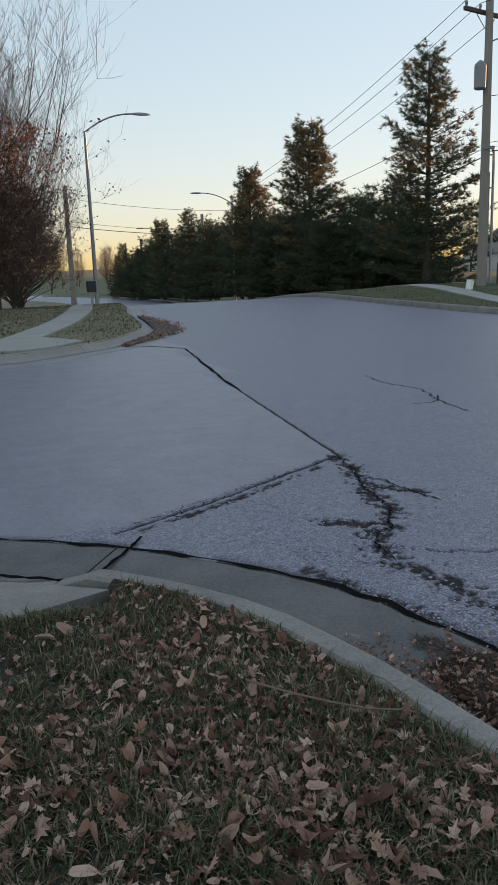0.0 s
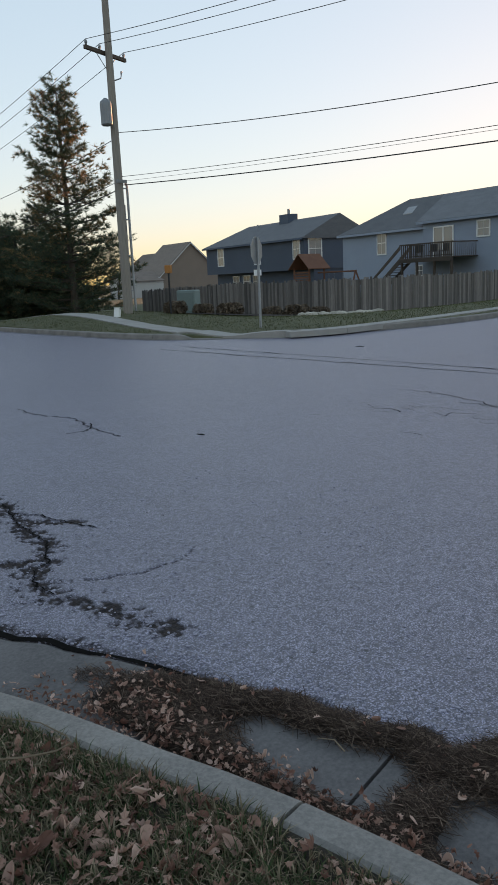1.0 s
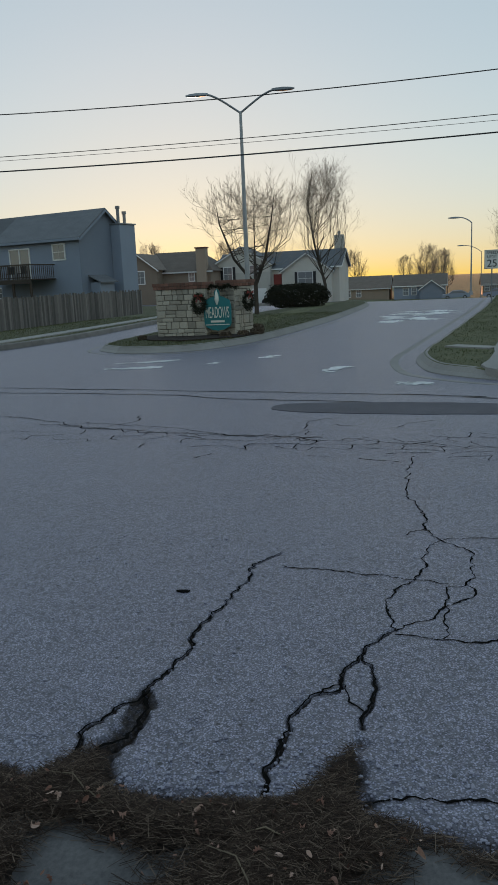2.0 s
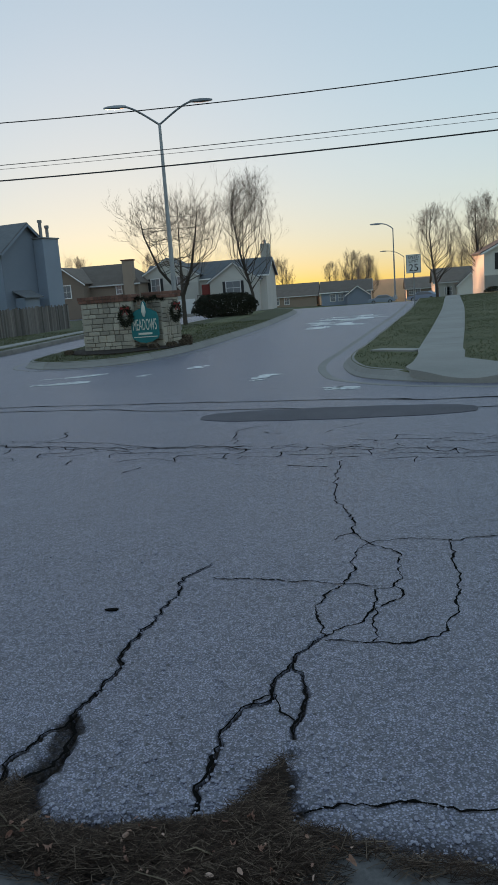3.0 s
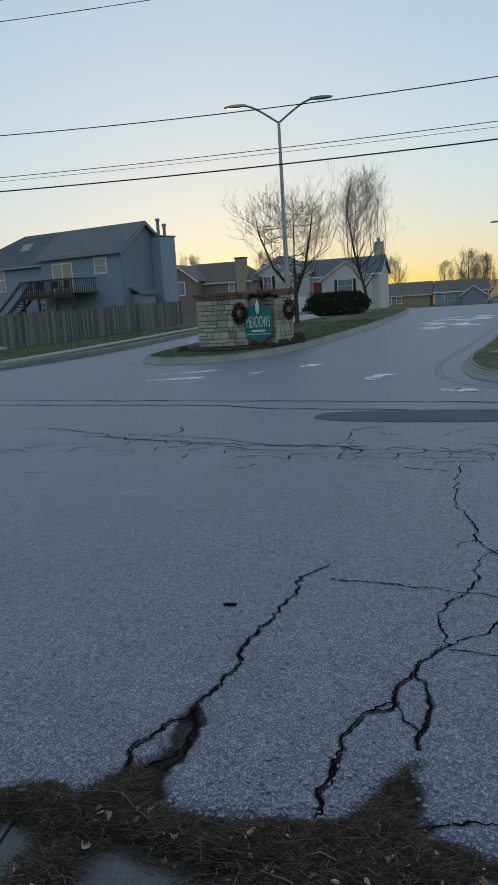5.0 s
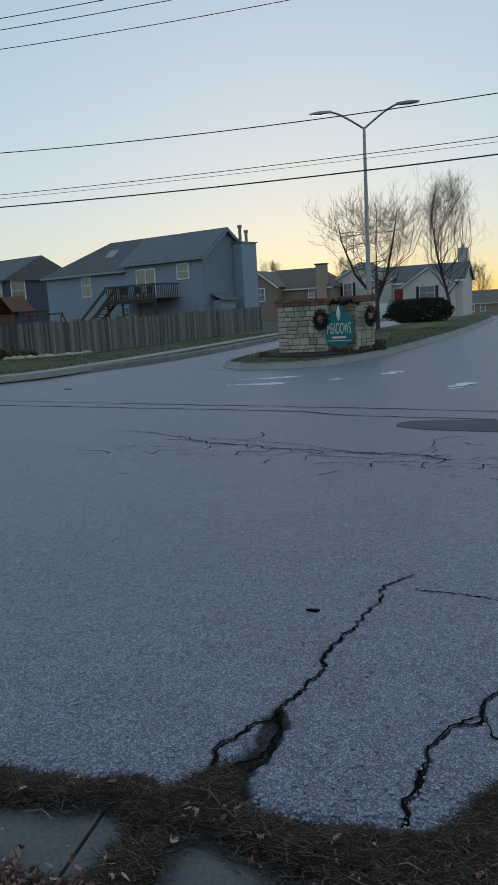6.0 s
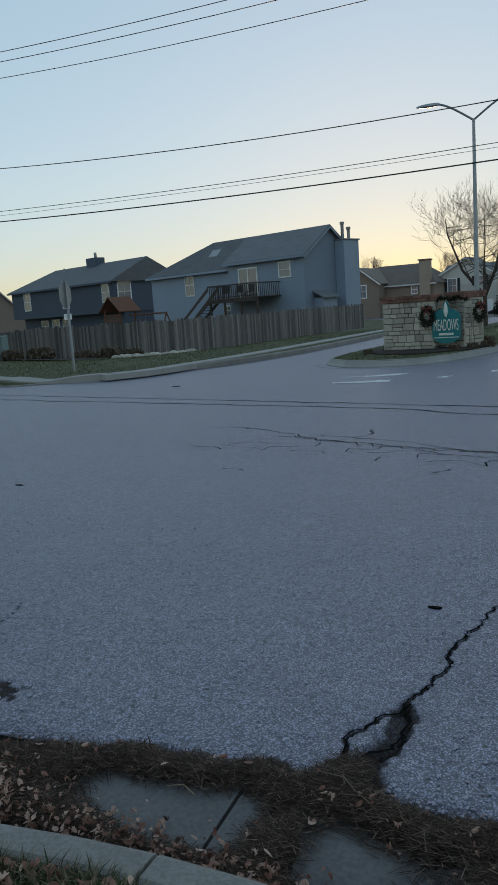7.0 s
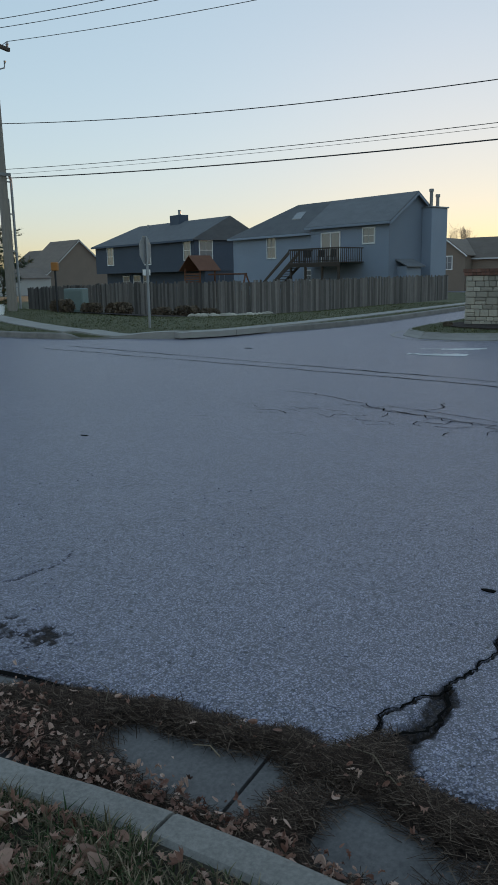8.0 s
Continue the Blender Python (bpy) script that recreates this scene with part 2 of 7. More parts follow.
M["dark_twig"] = surface("dark_twig_bark", (0.07, 0.05, 0.045), (0.15, 0.11, 0.10), 2, 25, 0.95, 0)
M["oak_leaf"] = island_material("russet_leaves", [(0.10, 0.06, 0.045), (0.19, 0.105, 0.075), (0.28, 0.16, 0.11), (0.14, 0.08, 0.055)], 0.8, 0.2)
M["straw"] = island_material("brown_needle_litter", [(0.02, 0.013, 0.009), (0.045, 0.029, 0.021), (0.085, 0.056, 0.04), (0.21, 0.15, 0.108), (0.028, 0.018, 0.013), (0.06, 0.036, 0.025), (0.035, 0.022, 0.016)], 0.9)
M["bush"] = island_material("evergreen_leaves", [(0.018, 0.021, 0.013), (0.03, 0.033, 0.019), (0.045, 0.041, 0.026)], 0.7)
M["blush"] = island_material("dry_shrub_twigs", [(0.07, 0.055, 0.042), (0.14, 0.11, 0.08), (0.22, 0.17, 0.12)], 0.9)


# ---- mesh helpers ----
def mesh(name, verts, faces, material, parent=None, label="", smooth=False):
    me = bpy.data.meshes.new(name)
    me.from_pydata([tuple(v) for v in verts], [], [tuple(f) for f in faces])
    if material:
        me.materials.append(material)
    if smooth:
        me.shade_smooth()
    me.update()
    ob = new(name, me)
    if parent:
        ob.parent = parent
    if label:
        ob["label"] = label
    return ob


def structure(ob, label, category):
    return tagged(ob, label, category, "", "structure")


def empty(name, m=None):
    ob = new(name)
    ob.empty_display_size = 0.2
    if m:
        ob.matrix_world = m
    return ob


class Shape:
    """Gathers vertices and faces of one mesh."""

    def __init__(self):
        self.v, self.f = [], []

    def add(self, verts, faces):
        n = len(self.v)
        self.v += [tuple(p) for p in verts]
        self.f += [tuple(n + i for i in f) for f in faces]
        return self

    def box(self, x0, x1, y0, y1, z0, z1, b=0.0):
        if b <= 0:
            self.add([(x0, y0, z0), (x1, y0, z0), (x1, y1, z0), (x0, y1, z0), (x0, y0, z1), (x1, y0, z1), (x1, y1, z1), (x0, y1, z1)],
                     [(3, 2, 1, 0), (4, 5, 6, 7), (0, 1, 5, 4), (1, 2, 6, 5), (2, 3, 7, 6), (3, 0, 4, 7)])
            return self
        bm = bmesh.new()
        bmesh.ops.create_cube(bm, size=1, matrix=Matrix.Translation(((x0 + x1) / 2, (y0 + y1) / 2, (z0 + z1) / 2)) @ Matrix.Diagonal((x1 - x0, y1 - y0, z1 - z0, 1)))
        bmesh.ops.bevel(bm, geom=bm.edges[:], offset=b, segments=1, affect="EDGES")
        bm.verts.index_update()
        self.add([v.co for v in bm.verts], [[v.index for v in f.verts] for f in bm.faces])
        bm.free()
        return self

    def tube(self, points, radii, sides=6, caps=True):
        pts = [Vector(p) for p in points]
        rings = []
        for i, p in enumerate(pts):
            d = (pts[min(i + 1, len(pts) - 1)] - pts[max(i - 1, 0)]).normalized()
            a = d.cross(Vector((0, 0, 1)) if abs(d.z) < 0.9 else Vector((1, 0, 0))).normalized()
            b = d.cross(a)
            rings.append([p + (a * math.cos(2 * math.pi * k / sides) + b * math.sin(2 * math.pi * k / sides)) * radii[i] for k in range(sides)])
        faces = []
        for i in range(len(pts) - 1):
            for k in range(sides):
                faces.append((i * sides + k, i * sides + (k + 1) % sides, (i + 1) * sides + (k + 1) % sides, (i + 1) * sides + k))
        if caps:
            faces += [tuple(range(sides))[::-1], tuple((len(pts) - 1) * sides + k for k in range(sides))]
        self.add([p for r in rings for p in r], faces)
        return self

    def prism(self, poly, z0, z1):
        """poly: x, y corners anticlockwise."""
        n = len(poly)
        self.add([(x, y, z0) for x, y in poly] + [(x, y, z1) for x, y in poly],
                 [tuple(range(n))[::-1], tuple(range(n, 2 * n))] + [(i, (i + 1) % n, n + (i + 1) % n, n + i) for i in range(n)])
        return self

    def side_prism(self, poly, y0, y1):
        """poly: x, z corners; pushed from y0 to y1."""
        n = len(poly)
        self.add([(x, y0, z) for x, z in poly] + [(x, y1, z) for x, z in poly],
                 [tuple(range(n)), tuple(range(n, 2 * n))[::-1]] + [(i, n + i, n + (i + 1) % n, (i + 1) % n) for i in range(n)])
        return self

    def make(self, name, material, parent=None, label="", smooth=False):
        return mesh(name, self.v, self.f, material, parent, label, smooth)


LATTICE = np.random.RandomState(5).rand(256, 256)


def vnoise(x, y, scale):
    """Smooth value noise over arrays."""
    x, y = np.asarray(x) * scale, np.asarray(y) * scale
    i, j = np.floor(x).astype(int), np.floor(y).astype(int)
    u, v = x - i, y - j
    u, v = u * u * (3 - 2 * u), v * v * (3 - 2 * v)
    i, j, i1, j1 = i % 256, j % 256, (i + 1) % 256, (j + 1) % 256
    return (LATTICE[i, j] * (1 - u) + LATTICE[i1, j] * u) * (1 - v) + (LATTICE[i, j1] * (1 - u) + LATTICE[i1, j1] * u) * v


def step(a, b, x):
    t = np.clip((np.asarray(x, dtype=float) - a) / (b - a), 0, 1)
    return t * t * (3 - 2 * t)


def H(x, y):
    """Height of the roadway."""
    north = -1.7 * step(29, 62, y) * (1 - step(24, 42, x))
    east = 0.08 * step(13, 35, x) * (1 - step(12, 20, y)) - 2.6 * step(44, 105, x) * (1 - step(10, 30, np.asarray(y) - 2))
    swale = -0.62 * step(14, 23, y) * step(19, 30, x)
    return north + east + swale


def LZ(x, y):
    """Height of the lawns: a kerb's height over the road."""
    x, y = np.asarray(x, dtype=float), np.asarray(y, dtype=float)
    knoll = 0.3 * np.exp(-((x - 22) ** 2 + (y - 28) ** 2) / 28.0)
    right = 0.25 * step(-3, -14, y) * step(14, 40, x)
    near = 0.06 * step(1.3, -0.5, x) * step(6, 3, y)
    cut = -0.2 * step(2.95, 3.2, y) * step(0.64, 0.52, x) * step(10, 8, y)
    dips = -0.115 * np.exp(-((x - 11.3) ** 2 + (y + 1.4) ** 2) / 0.45) - 0.115 * np.exp(-((x - 14.6) ** 2 + (y - 14.6) ** 2) / 0.7)
    return H(x, y) + 0.15 + knoll + right + near + cut + dips


def resample(points, gap):
    """A smooth line through the points, at even steps."""
    p = np.array(points, dtype=float)
    q = [p[0]]
    ext = np.vstack([2 * p[0] - p[1], p, 2 * p[-1] - p[-2]])
    for i in range(1, len(ext) - 2):
        n = max(2, int(np.linalg.norm(ext[i + 1] - ext[i]) / (gap * 0.5)))
        for s in np.linspace(0, 1, n + 1)[1:]:
            a, b, c, d = ext[i - 1], ext[i], ext[i + 1], ext[i + 2]
            q.append(0.5 * (2 * b + (c - a) * s + (2 * a - 5 * b + 4 * c - d) * s * s + (3 * b - a - 3 * c + d) * s ** 3))
    q = np.array(q)
    s = np.concatenate([[0], np.cumsum(np.linalg.norm(np.diff(q, axis=0), axis=1))])
    t = np.linspace(0, s[-1], max(2, int(round(s[-1] / gap)) + 1))
    return np.column_stack([np.interp(t, s, q[:, 0]), np.interp(t, s, q[:, 1])])


def normals(line):
    """Unit vectors to the left of the way along a line."""
    d = np.gradient(line, axis=0)
    d /= np.linalg.norm(d, axis=1)[:, None]
    return np.column_stack([-d[:, 1], d[:, 0]])


def loft(name, a, b, rows, zfun, material, power=2.0, noise_amp=0.02):
    n = len(a)
    verts, faces = [(x, y, z - 0.3) for x, y, z in zip(a[:, 0], a[:, 1], zfun(a[:, 0], a[:, 1]))], []
    for k in range(rows + 1):
        s = (k / rows) ** power
        p = a * (1 - s) + b * s
        z = zfun(p[:, 0], p[:, 1]) + noise_amp * (vnoise(p[:, 0] + 40, p[:, 1] + 40, 1.3) - 0.5) * (1 if k else 0)
        verts += list(zip(p[:, 0], p[:, 1], z))
    for k in range(rows + 1):
        for i in range(n - 1):
            faces.append((k * n + i, k * n + i + 1, (k + 1) * n + i + 1, (k + 1) * n + i))
    return mesh(name, verts, faces, material, smooth=True)


def even(points, n):
    """n points spread along a line by the same share of its corners."""
    p = np.array(points, dtype=float)
    s = np.linspace(0, len(p) - 1, n)
    return np.column_stack([np.interp(s, range(len(p)), p[:, 0]), np.interp(s, range(len(p)), p[:, 1])])


# ---- ground and road ----
def grid_sheet(name, xs, ys, zfun, material, keep=None):
    X, Y = np.meshgrid(xs, ys, indexing="ij")
    Z = zfun(X, Y)
    n, m = X.shape
    idx = np.arange(n * m).reshape(n, m)
    f = np.stack([idx[:-1, :-1], idx[1:, :-1], idx[1:, 1:], idx[:-1, 1:]], axis=-1).reshape(-1, 4)
    if keep is not None:
        cx, cy = (X[:-1, :-1] + X[1:, 1:]) / 2, (Y[:-1, :-1] + Y[1:, 1:]) / 2
        f = f[keep(cx, cy).reshape(-1)]
    me = bpy.data.meshes.new(name)
    me.from_pydata(np.stack([X, Y, Z], axis=-1).reshape(-1, 3).tolist(), [], f.tolist())
    me.materials.append(material)
    me.shade_smooth()
    ob = new(name, me)
    return ob, X, Y


far = np.concatenate([[-3000, -1200, -500, -250], np.arange(-140, 201, 10), [300, 500, 900, 1600, 3000]])
ground, _, _ = grid_sheet("ground", far, far, lambda x, y: H(x, y) - 0.25, M["lawn"])
structure(ground, "winter grass land that reaches the horizon", "ground")

NEAR = (-1.0, 7.5, -2.5, 9.0)
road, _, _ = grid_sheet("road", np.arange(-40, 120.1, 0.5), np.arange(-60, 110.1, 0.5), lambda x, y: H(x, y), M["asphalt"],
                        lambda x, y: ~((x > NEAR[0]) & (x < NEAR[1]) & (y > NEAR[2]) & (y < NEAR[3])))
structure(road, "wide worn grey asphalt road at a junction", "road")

# kerb of the near corner, from the south to the side street in the north-west; the kerb's road face
NEAR_KERB = resample([(-0.3, -14), (0.6, -6), (1.44, -1), (1.56, 0.3), (1.53, 1.15), (1.44, 1.66), (1.37, 2.10), (1.30, 2.37), (1.21, 2.67), (1.06, 2.96), (0.88, 3.21), (0.67, 3.45), (0.48, 3.66), (-0.2, 4.15), (-1.2, 4.6), (-4, 5.0), (-12, 5.2)], 0.1)
CRACKS = [
    ([(4.34, 0.7), (4.09, 0.81), (3.76, 0.8), (3.33, 0.86), (3.1, 0.83), (2.86, 0.88), (2.72, 0.89), (2.56, 0.97), (2.42, 1.0), (2.2, 0.98)], 0.008, 0.026),
    ([(2.74, 0.88), (2.6, 0.84), (2.46, 0.85), (2.3, 0.89), (2.15, 0.93)], 0.02, 0.05),
    ([(2.1, 0.31), (2.22, 0.31), (2.43, 0.32), (2.63, 0.3), (2.82, 0.25), (2.88, 0.17), (3.14, 0.13), (3.4, 0.0)], 0.026, 0.011),
    ([(3.15, 0.12), (3.0, 0.05), (2.82, 0.04), (2.63, 0.06)], 0.01, 0.022),
    ([(2.81, 0.24), (2.9, 0.18), (2.8, 0.11), (2.72, 0.06)], 0.007, 0.007),
    ([(3.4, 0.0), (3.58, -0.14), (3.71, -0.22), (3.91, -0.22), (4.01, -0.31), (4.43, -0.34), (4.64, -0.18), (4.92, -0.08), (5.29, -0.03), (5.72, 0.09), (6.85, 0.07)], 0.012, 0.012),
    ([(3.4, 0.0), (3.59, 0.05), (3.75, 0.05), (4.07, -0.06), (4.5, -0.12), (4.64, -0.18)], 0.007, 0.009),
    ([(3.36, 0.0), (3.34, -0.2), (3.37, -0.38), (3.44, -0.49), (3.65, -0.58), (4.27, -0.63), (4.69, -0.65)], 0.005, 0.010),
    ([(4.64, -0.18), (4.72, -0.38), (4.69, -0.65), (4.75, -1.0)], 0.004, 0.004),
    ([(4.12, 0.65), (4.07, 0.4), (4.02, 0.03), (3.98, -0.22)], 0.003, 0.006),
    ([(3.71, -0.22), (3.35, -0.2)], 0.006, 0.004),
    ([(4.71, 0.03), (4.86, -0.08)], 0.007, 0.004),
    ([(2.23, -0.01), (2.3, -0.26), (2.27, -0.61), (2.3, -1.2)], 0.004, 0.004),
    ([(4.01, -0.31), (3.85, -0.33), (3.72, -0.24)], 0.008, 0.008),
]
CRACKS_NORTH = [
    ([(5.3, 9.1), (5.18, 8.28), (5.27, 7.79), (5.01, 7.03), (4.88, 6.33)], 0.016, 0.02),
    ([(4.65, 6.98), (4.9, 6.93), (5.18, 7.27)], 0.012, 0.014),
    ([(2.73, 4.8), (2.82, 4.49), (2.84, 4.21), (2.88, 4.0)], 0.016, 0.012),
    ([(2.86, 5.3), (2.73, 4.8), (2.61, 4.52), (2.51, 4.0), (2.34, 3.73), (2.11, 3.53), (2.08, 3.26)], 0.014, 0.014),
    ([(2.34, 3.73), (2.1, 3.98), (1.95, 4.0)], 0.016, 0.008),
    ([(2.3, 3.3), (2.7, 3.1), (3.0, 3.2)], 0.013, 0.008),
    ([(2.2, 2.3), (2.6, 1.95), (2.55, 1.6)], 0.005, 0.004),
]
JOINT = [(0.88, 4.33), (1.7, 4.72), (2.89, 5.36), (3.2, 7.4), (3.56, 9.71), (4.38, 14.05)]


def line_distance(x, y, line):
    """Distance to a line and the share of the way along it."""
    best, where = np.full(x.shape, 99.0), np.zeros(x.shape)
    seg = np.linalg.norm(np.diff(line, axis=0), axis=1)
    total, done = seg.sum(), 0.0
    for (a, b), s in zip(zip(line[:-1], line[1:]), seg):
        d = (b - a) / max(s, 1e-6)
        t = np.clip((x - a[0]) * d[0] + (y - a[1]) * d[1], 0, s)
        dist = np.hypot(x - a[0] - d[0] * t, y - a[1] - d[1] * t)
        near = dist < best
        best[near], where[near] = dist[near], ((done + t) / total)[near]
        done += s
    return best, where


EDGE = np.array([(-9, 1.9), (-0.6, 2.0), (-0.19, 2.06), (-0.07, 2.12), (0.19, 2.19), (0.33, 2.19), (0.54, 2.14), (0.69, 2.13), (0.82, 2.18), (0.95, 2.22), (1.06, 2.15), (1.19, 2.17), (1.34, 2.13), (1.62, 2.09), (1.88, 2.0), (2.13, 1.94), (2.37, 1.86), (3.0, 1.66), (9, 1.6)])


def edge_x(y):
    """The ragged edge of the asphalt along the gutter."""
    y = np.asarray(y, dtype=float)
    return np.interp(y, EDGE[:, 0], EDGE[:, 1]) + 0.03 * (vnoise(y, 3 + 0 * y, 6) - 0.5) + 0.035 * (vnoise(y, 9 + 0 * y, 19) - 0.5)


xs = np.concatenate([np.linspace(NEAR[0], 1.9, 120)[:-1], np.linspace(1.9, 4.9, 330)[:-1], np.linspace(4.9, NEAR[1], 110)])
ys = np.concatenate([np.linspace(NEAR[2], -0.8, 70)[:-1], np.linspace(-0.8, 1.2, 225)[:-1], np.linspace(1.2, 5.6, 260)[:-1], np.linspace(5.6, NEAR[3], 130)])
LIP = NEAR_KERB - normals(NEAR_KERB) * 0.55
keep_line = LIP[(LIP[:, 1] > -4) & (LIP[:, 0] > -3)]


def on_road(x, y):
    """True on the road's side of the gutter's lip."""
    d, w = line_distance(x, y, keep_line[::2])
    lx = np.interp(y, keep_line[:, 1][keep_line[:, 1] < 5.1], keep_line[:, 0][keep_line[:, 1] < 5.1])
    return (x > lx - 0.03) | (y > 5.1)


def jagged(points, seed):
    """A crack's line: short straight runs with small kinks."""
    line = resample(points, 0.022)
    r = np.random.RandomState(seed)
    n = normals(line)
    off = 0.05 * (vnoise(line[:, 0] + 13 * seed, line[:, 1] + 50, 9) - 0.5) + 0.026 * (vnoise(line[:, 0] + 5 * seed, line[:, 1] + 20, 26) - 0.5) + 0.016 * (r.rand(len(line)) - 0.5)
    off *= np.minimum(1, np.minimum(np.arange(len(line)), np.arange(len(line))[::-1]) / 2)
    return line + n * off[:, None]


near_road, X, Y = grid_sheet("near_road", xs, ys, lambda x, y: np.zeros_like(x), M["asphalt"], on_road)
jx = X + 0.05 * (vnoise(X, Y, 9) - 0.5) + 0.03 * (vnoise(X + 7, Y, 28) - 0.5)
jy = Y + 0.05 * (vnoise(X + 31, Y, 9) - 0.5) + 0.03 * (vnoise(X, Y + 11, 28) - 0.5)
Z = 0.006 * (vnoise(X, Y, 2.0) - 0.5) + 0.0015 * (vnoise(X, Y, 40) - 0.5)
dirt = np.zeros_like(X)
for seed, (points, w0, w1) in enumerate(CRACKS + CRACKS_NORTH):
    if max(w0, w1) < 0.0125:
        continue
    line = jagged(points, seed)
    lo, hi = line.min(axis=0) - 0.3, line.max(axis=0) + 0.3
    sel = (X > lo[0]) & (X < hi[0]) & (Y > lo[1]) & (Y < hi[1])
    d, w = line_distance(X[sel] + 0.3 * (jx[sel] - X[sel]), Y[sel] + 0.3 * (jy[sel] - Y[sel]), line)
    width = 0.42 * (w0 + (w1 - w0) * w) * (0.35 + 1.3 * vnoise(X[sel], Y[sel] + 5, 15))
    inside = 1 - step(0.6, 1.25, d / np.maximum(width, 0.004))
    Z[sel] -= inside * np.minimum(0.03, 0.012 + width * 0.5)
    dirt[sel] = np.maximum(dirt[sel], inside * 0.97)
# washed-out hollow by the gutter, and the ragged edge
wash = [step(0.03, -0.03, np.abs(jy - yc) - k_ * np.clip(x1 - jx, 0, 1) + 0.05 * (vnoise(X, Y, 21) - 0.5)) * step(x1 + 0.02, x1 - 0.04, jx) for x1, yc, k_ in ((2.58, 0.075, 0.26), (2.56, 0.90, 0.30))]
hollow = np.maximum(wash[0], wash[1])
edge = 1 - step(-0.02, 0.03, jx - edge_x(Y))
edge *= step(2.35, 1.75, Y)
soft = hollow * step(0.22, 0.5, vnoise(X, Y, 16) + 0.5 * (vnoise(X + 9, Y, 45) - 0.5) + 0.2)
lens = np.exp(-(line_distance(X, Y, resample([(2.70, 0.885), (2.5, 0.86), (2.32, 0.885), (2.16, 0.94)], 0.05))[0] / 0.05) ** 2)
lens = step(0.25, 0.6, lens + 0.6 * (vnoise(X + 4, Y, 30) - 0.5))
Z -= 0.008 * lens
dirt = np.maximum.reduce([dirt, edge, np.clip(soft, 0, 0.95), 0.85 * lens])
Z -= np.maximum(0.035 * edge, 0.016 * hollow)
# crumbled stretch north of the gutter
CRUMB = [([(2.86, 5.3), (2.61, 4.52), (2.51, 4.0), (2.3, 3.7)], 0.13), ([(2.62, 4.6), (2.9, 4.2)], 0.06), ([(2.34, 3.73), (2.11, 3.53), (2.08, 3.26), (2.12, 2.97)], 0.16), ([(2.1, 3.25), (2.14, 2.75), (2.2, 2.45)], 0.13), ([(2.3, 3.75), (2.05, 3.95)], 0.09), ([(1.0, 4.3), (1.7, 4.62), (2.6, 5.1)], 0.05), ([(1.62, 3.35), (1.75, 2.9), (1.85, 2.5)], 0.07)]


def crumb_at(x, y):
    """How far the asphalt has crumbled north of the gutter, from 0 to 1."""
    x, y = np.atleast_1d(np.asarray(x, dtype=float)), np.atleast_1d(np.asarray(y, dtype=float))
    best = np.zeros(x.shape)
    for points, w in CRUMB:
        best = np.maximum(best, np.exp(-(line_distance(x, y, resample(points, 0.1))[0] / w) ** 2))
    return best if best.size > 1 else best[0]


crumb = crumb_at(X, Y)
crumbs = step(0.2, 0.55, 1.35 * crumb ** 0.7 - 0.75 * vnoise(X, Y, 11) - 0.85 * vnoise(X + 3, Y, 34) - 0.5 * (vnoise(X, Y + 8, 70) - 0.5))
Z -= 0.006 * crumbs
dirt = np.maximum(dirt, 0.9 * crumbs)
joint = resample(JOINT[:3], 0.1)[:-1]
joint = np.vstack([joint, resample([*JOINT[2:5]], 0.1)])
d, w = line_distance(X + 0.35 * (jx - X), Y + 0.35 * (jy - Y), joint)
inside = 1 - step(0.5, 1.2, d / 0.016)
Z -= 0.012 * inside
dirt = np.maximum(dirt, inside * 0.95)
dirt = np.maximum(dirt, 0.75 * np.exp(-((line_distance(X, Y, LIP[::3])[0]) / 0.07) ** 2) * (vnoise(X, Y, 5) > 0.25))
fade = np.minimum.reduce([step(NEAR[0], NEAR[0] + 0.2, X), step(NEAR[1], NEAR[1] - 0.2, X), step(NEAR[2], NEAR[2] + 0.2, Y), step(NEAR[3], NEAR[3] - 0.2, Y)])
near_road.data.vertices.foreach_set("co", np.stack([X, Y, Z * fade], axis=-1).reshape(-1))
near_road.data.attributes.new("dirt", "FLOAT", "POINT").data.foreach_set("value", dirt.reshape(-1).astype(np.float32))
near_road.data.update()
west = (X - np.interp(Y, [4.42, 5.39, 8.15, 14.07], [0.9, 2.89, 3.32, 4.35]) < 0) & (Y > 4.45)
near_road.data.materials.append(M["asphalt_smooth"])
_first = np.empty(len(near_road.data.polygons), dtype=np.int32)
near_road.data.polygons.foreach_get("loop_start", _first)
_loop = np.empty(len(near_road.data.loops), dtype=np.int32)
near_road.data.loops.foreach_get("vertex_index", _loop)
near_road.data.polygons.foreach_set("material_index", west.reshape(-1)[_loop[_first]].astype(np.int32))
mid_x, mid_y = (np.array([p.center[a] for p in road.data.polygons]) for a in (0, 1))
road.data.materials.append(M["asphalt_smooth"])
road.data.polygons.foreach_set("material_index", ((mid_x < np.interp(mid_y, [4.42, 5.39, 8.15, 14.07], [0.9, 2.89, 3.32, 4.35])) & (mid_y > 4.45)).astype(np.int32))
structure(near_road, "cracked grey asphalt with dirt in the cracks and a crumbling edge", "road")


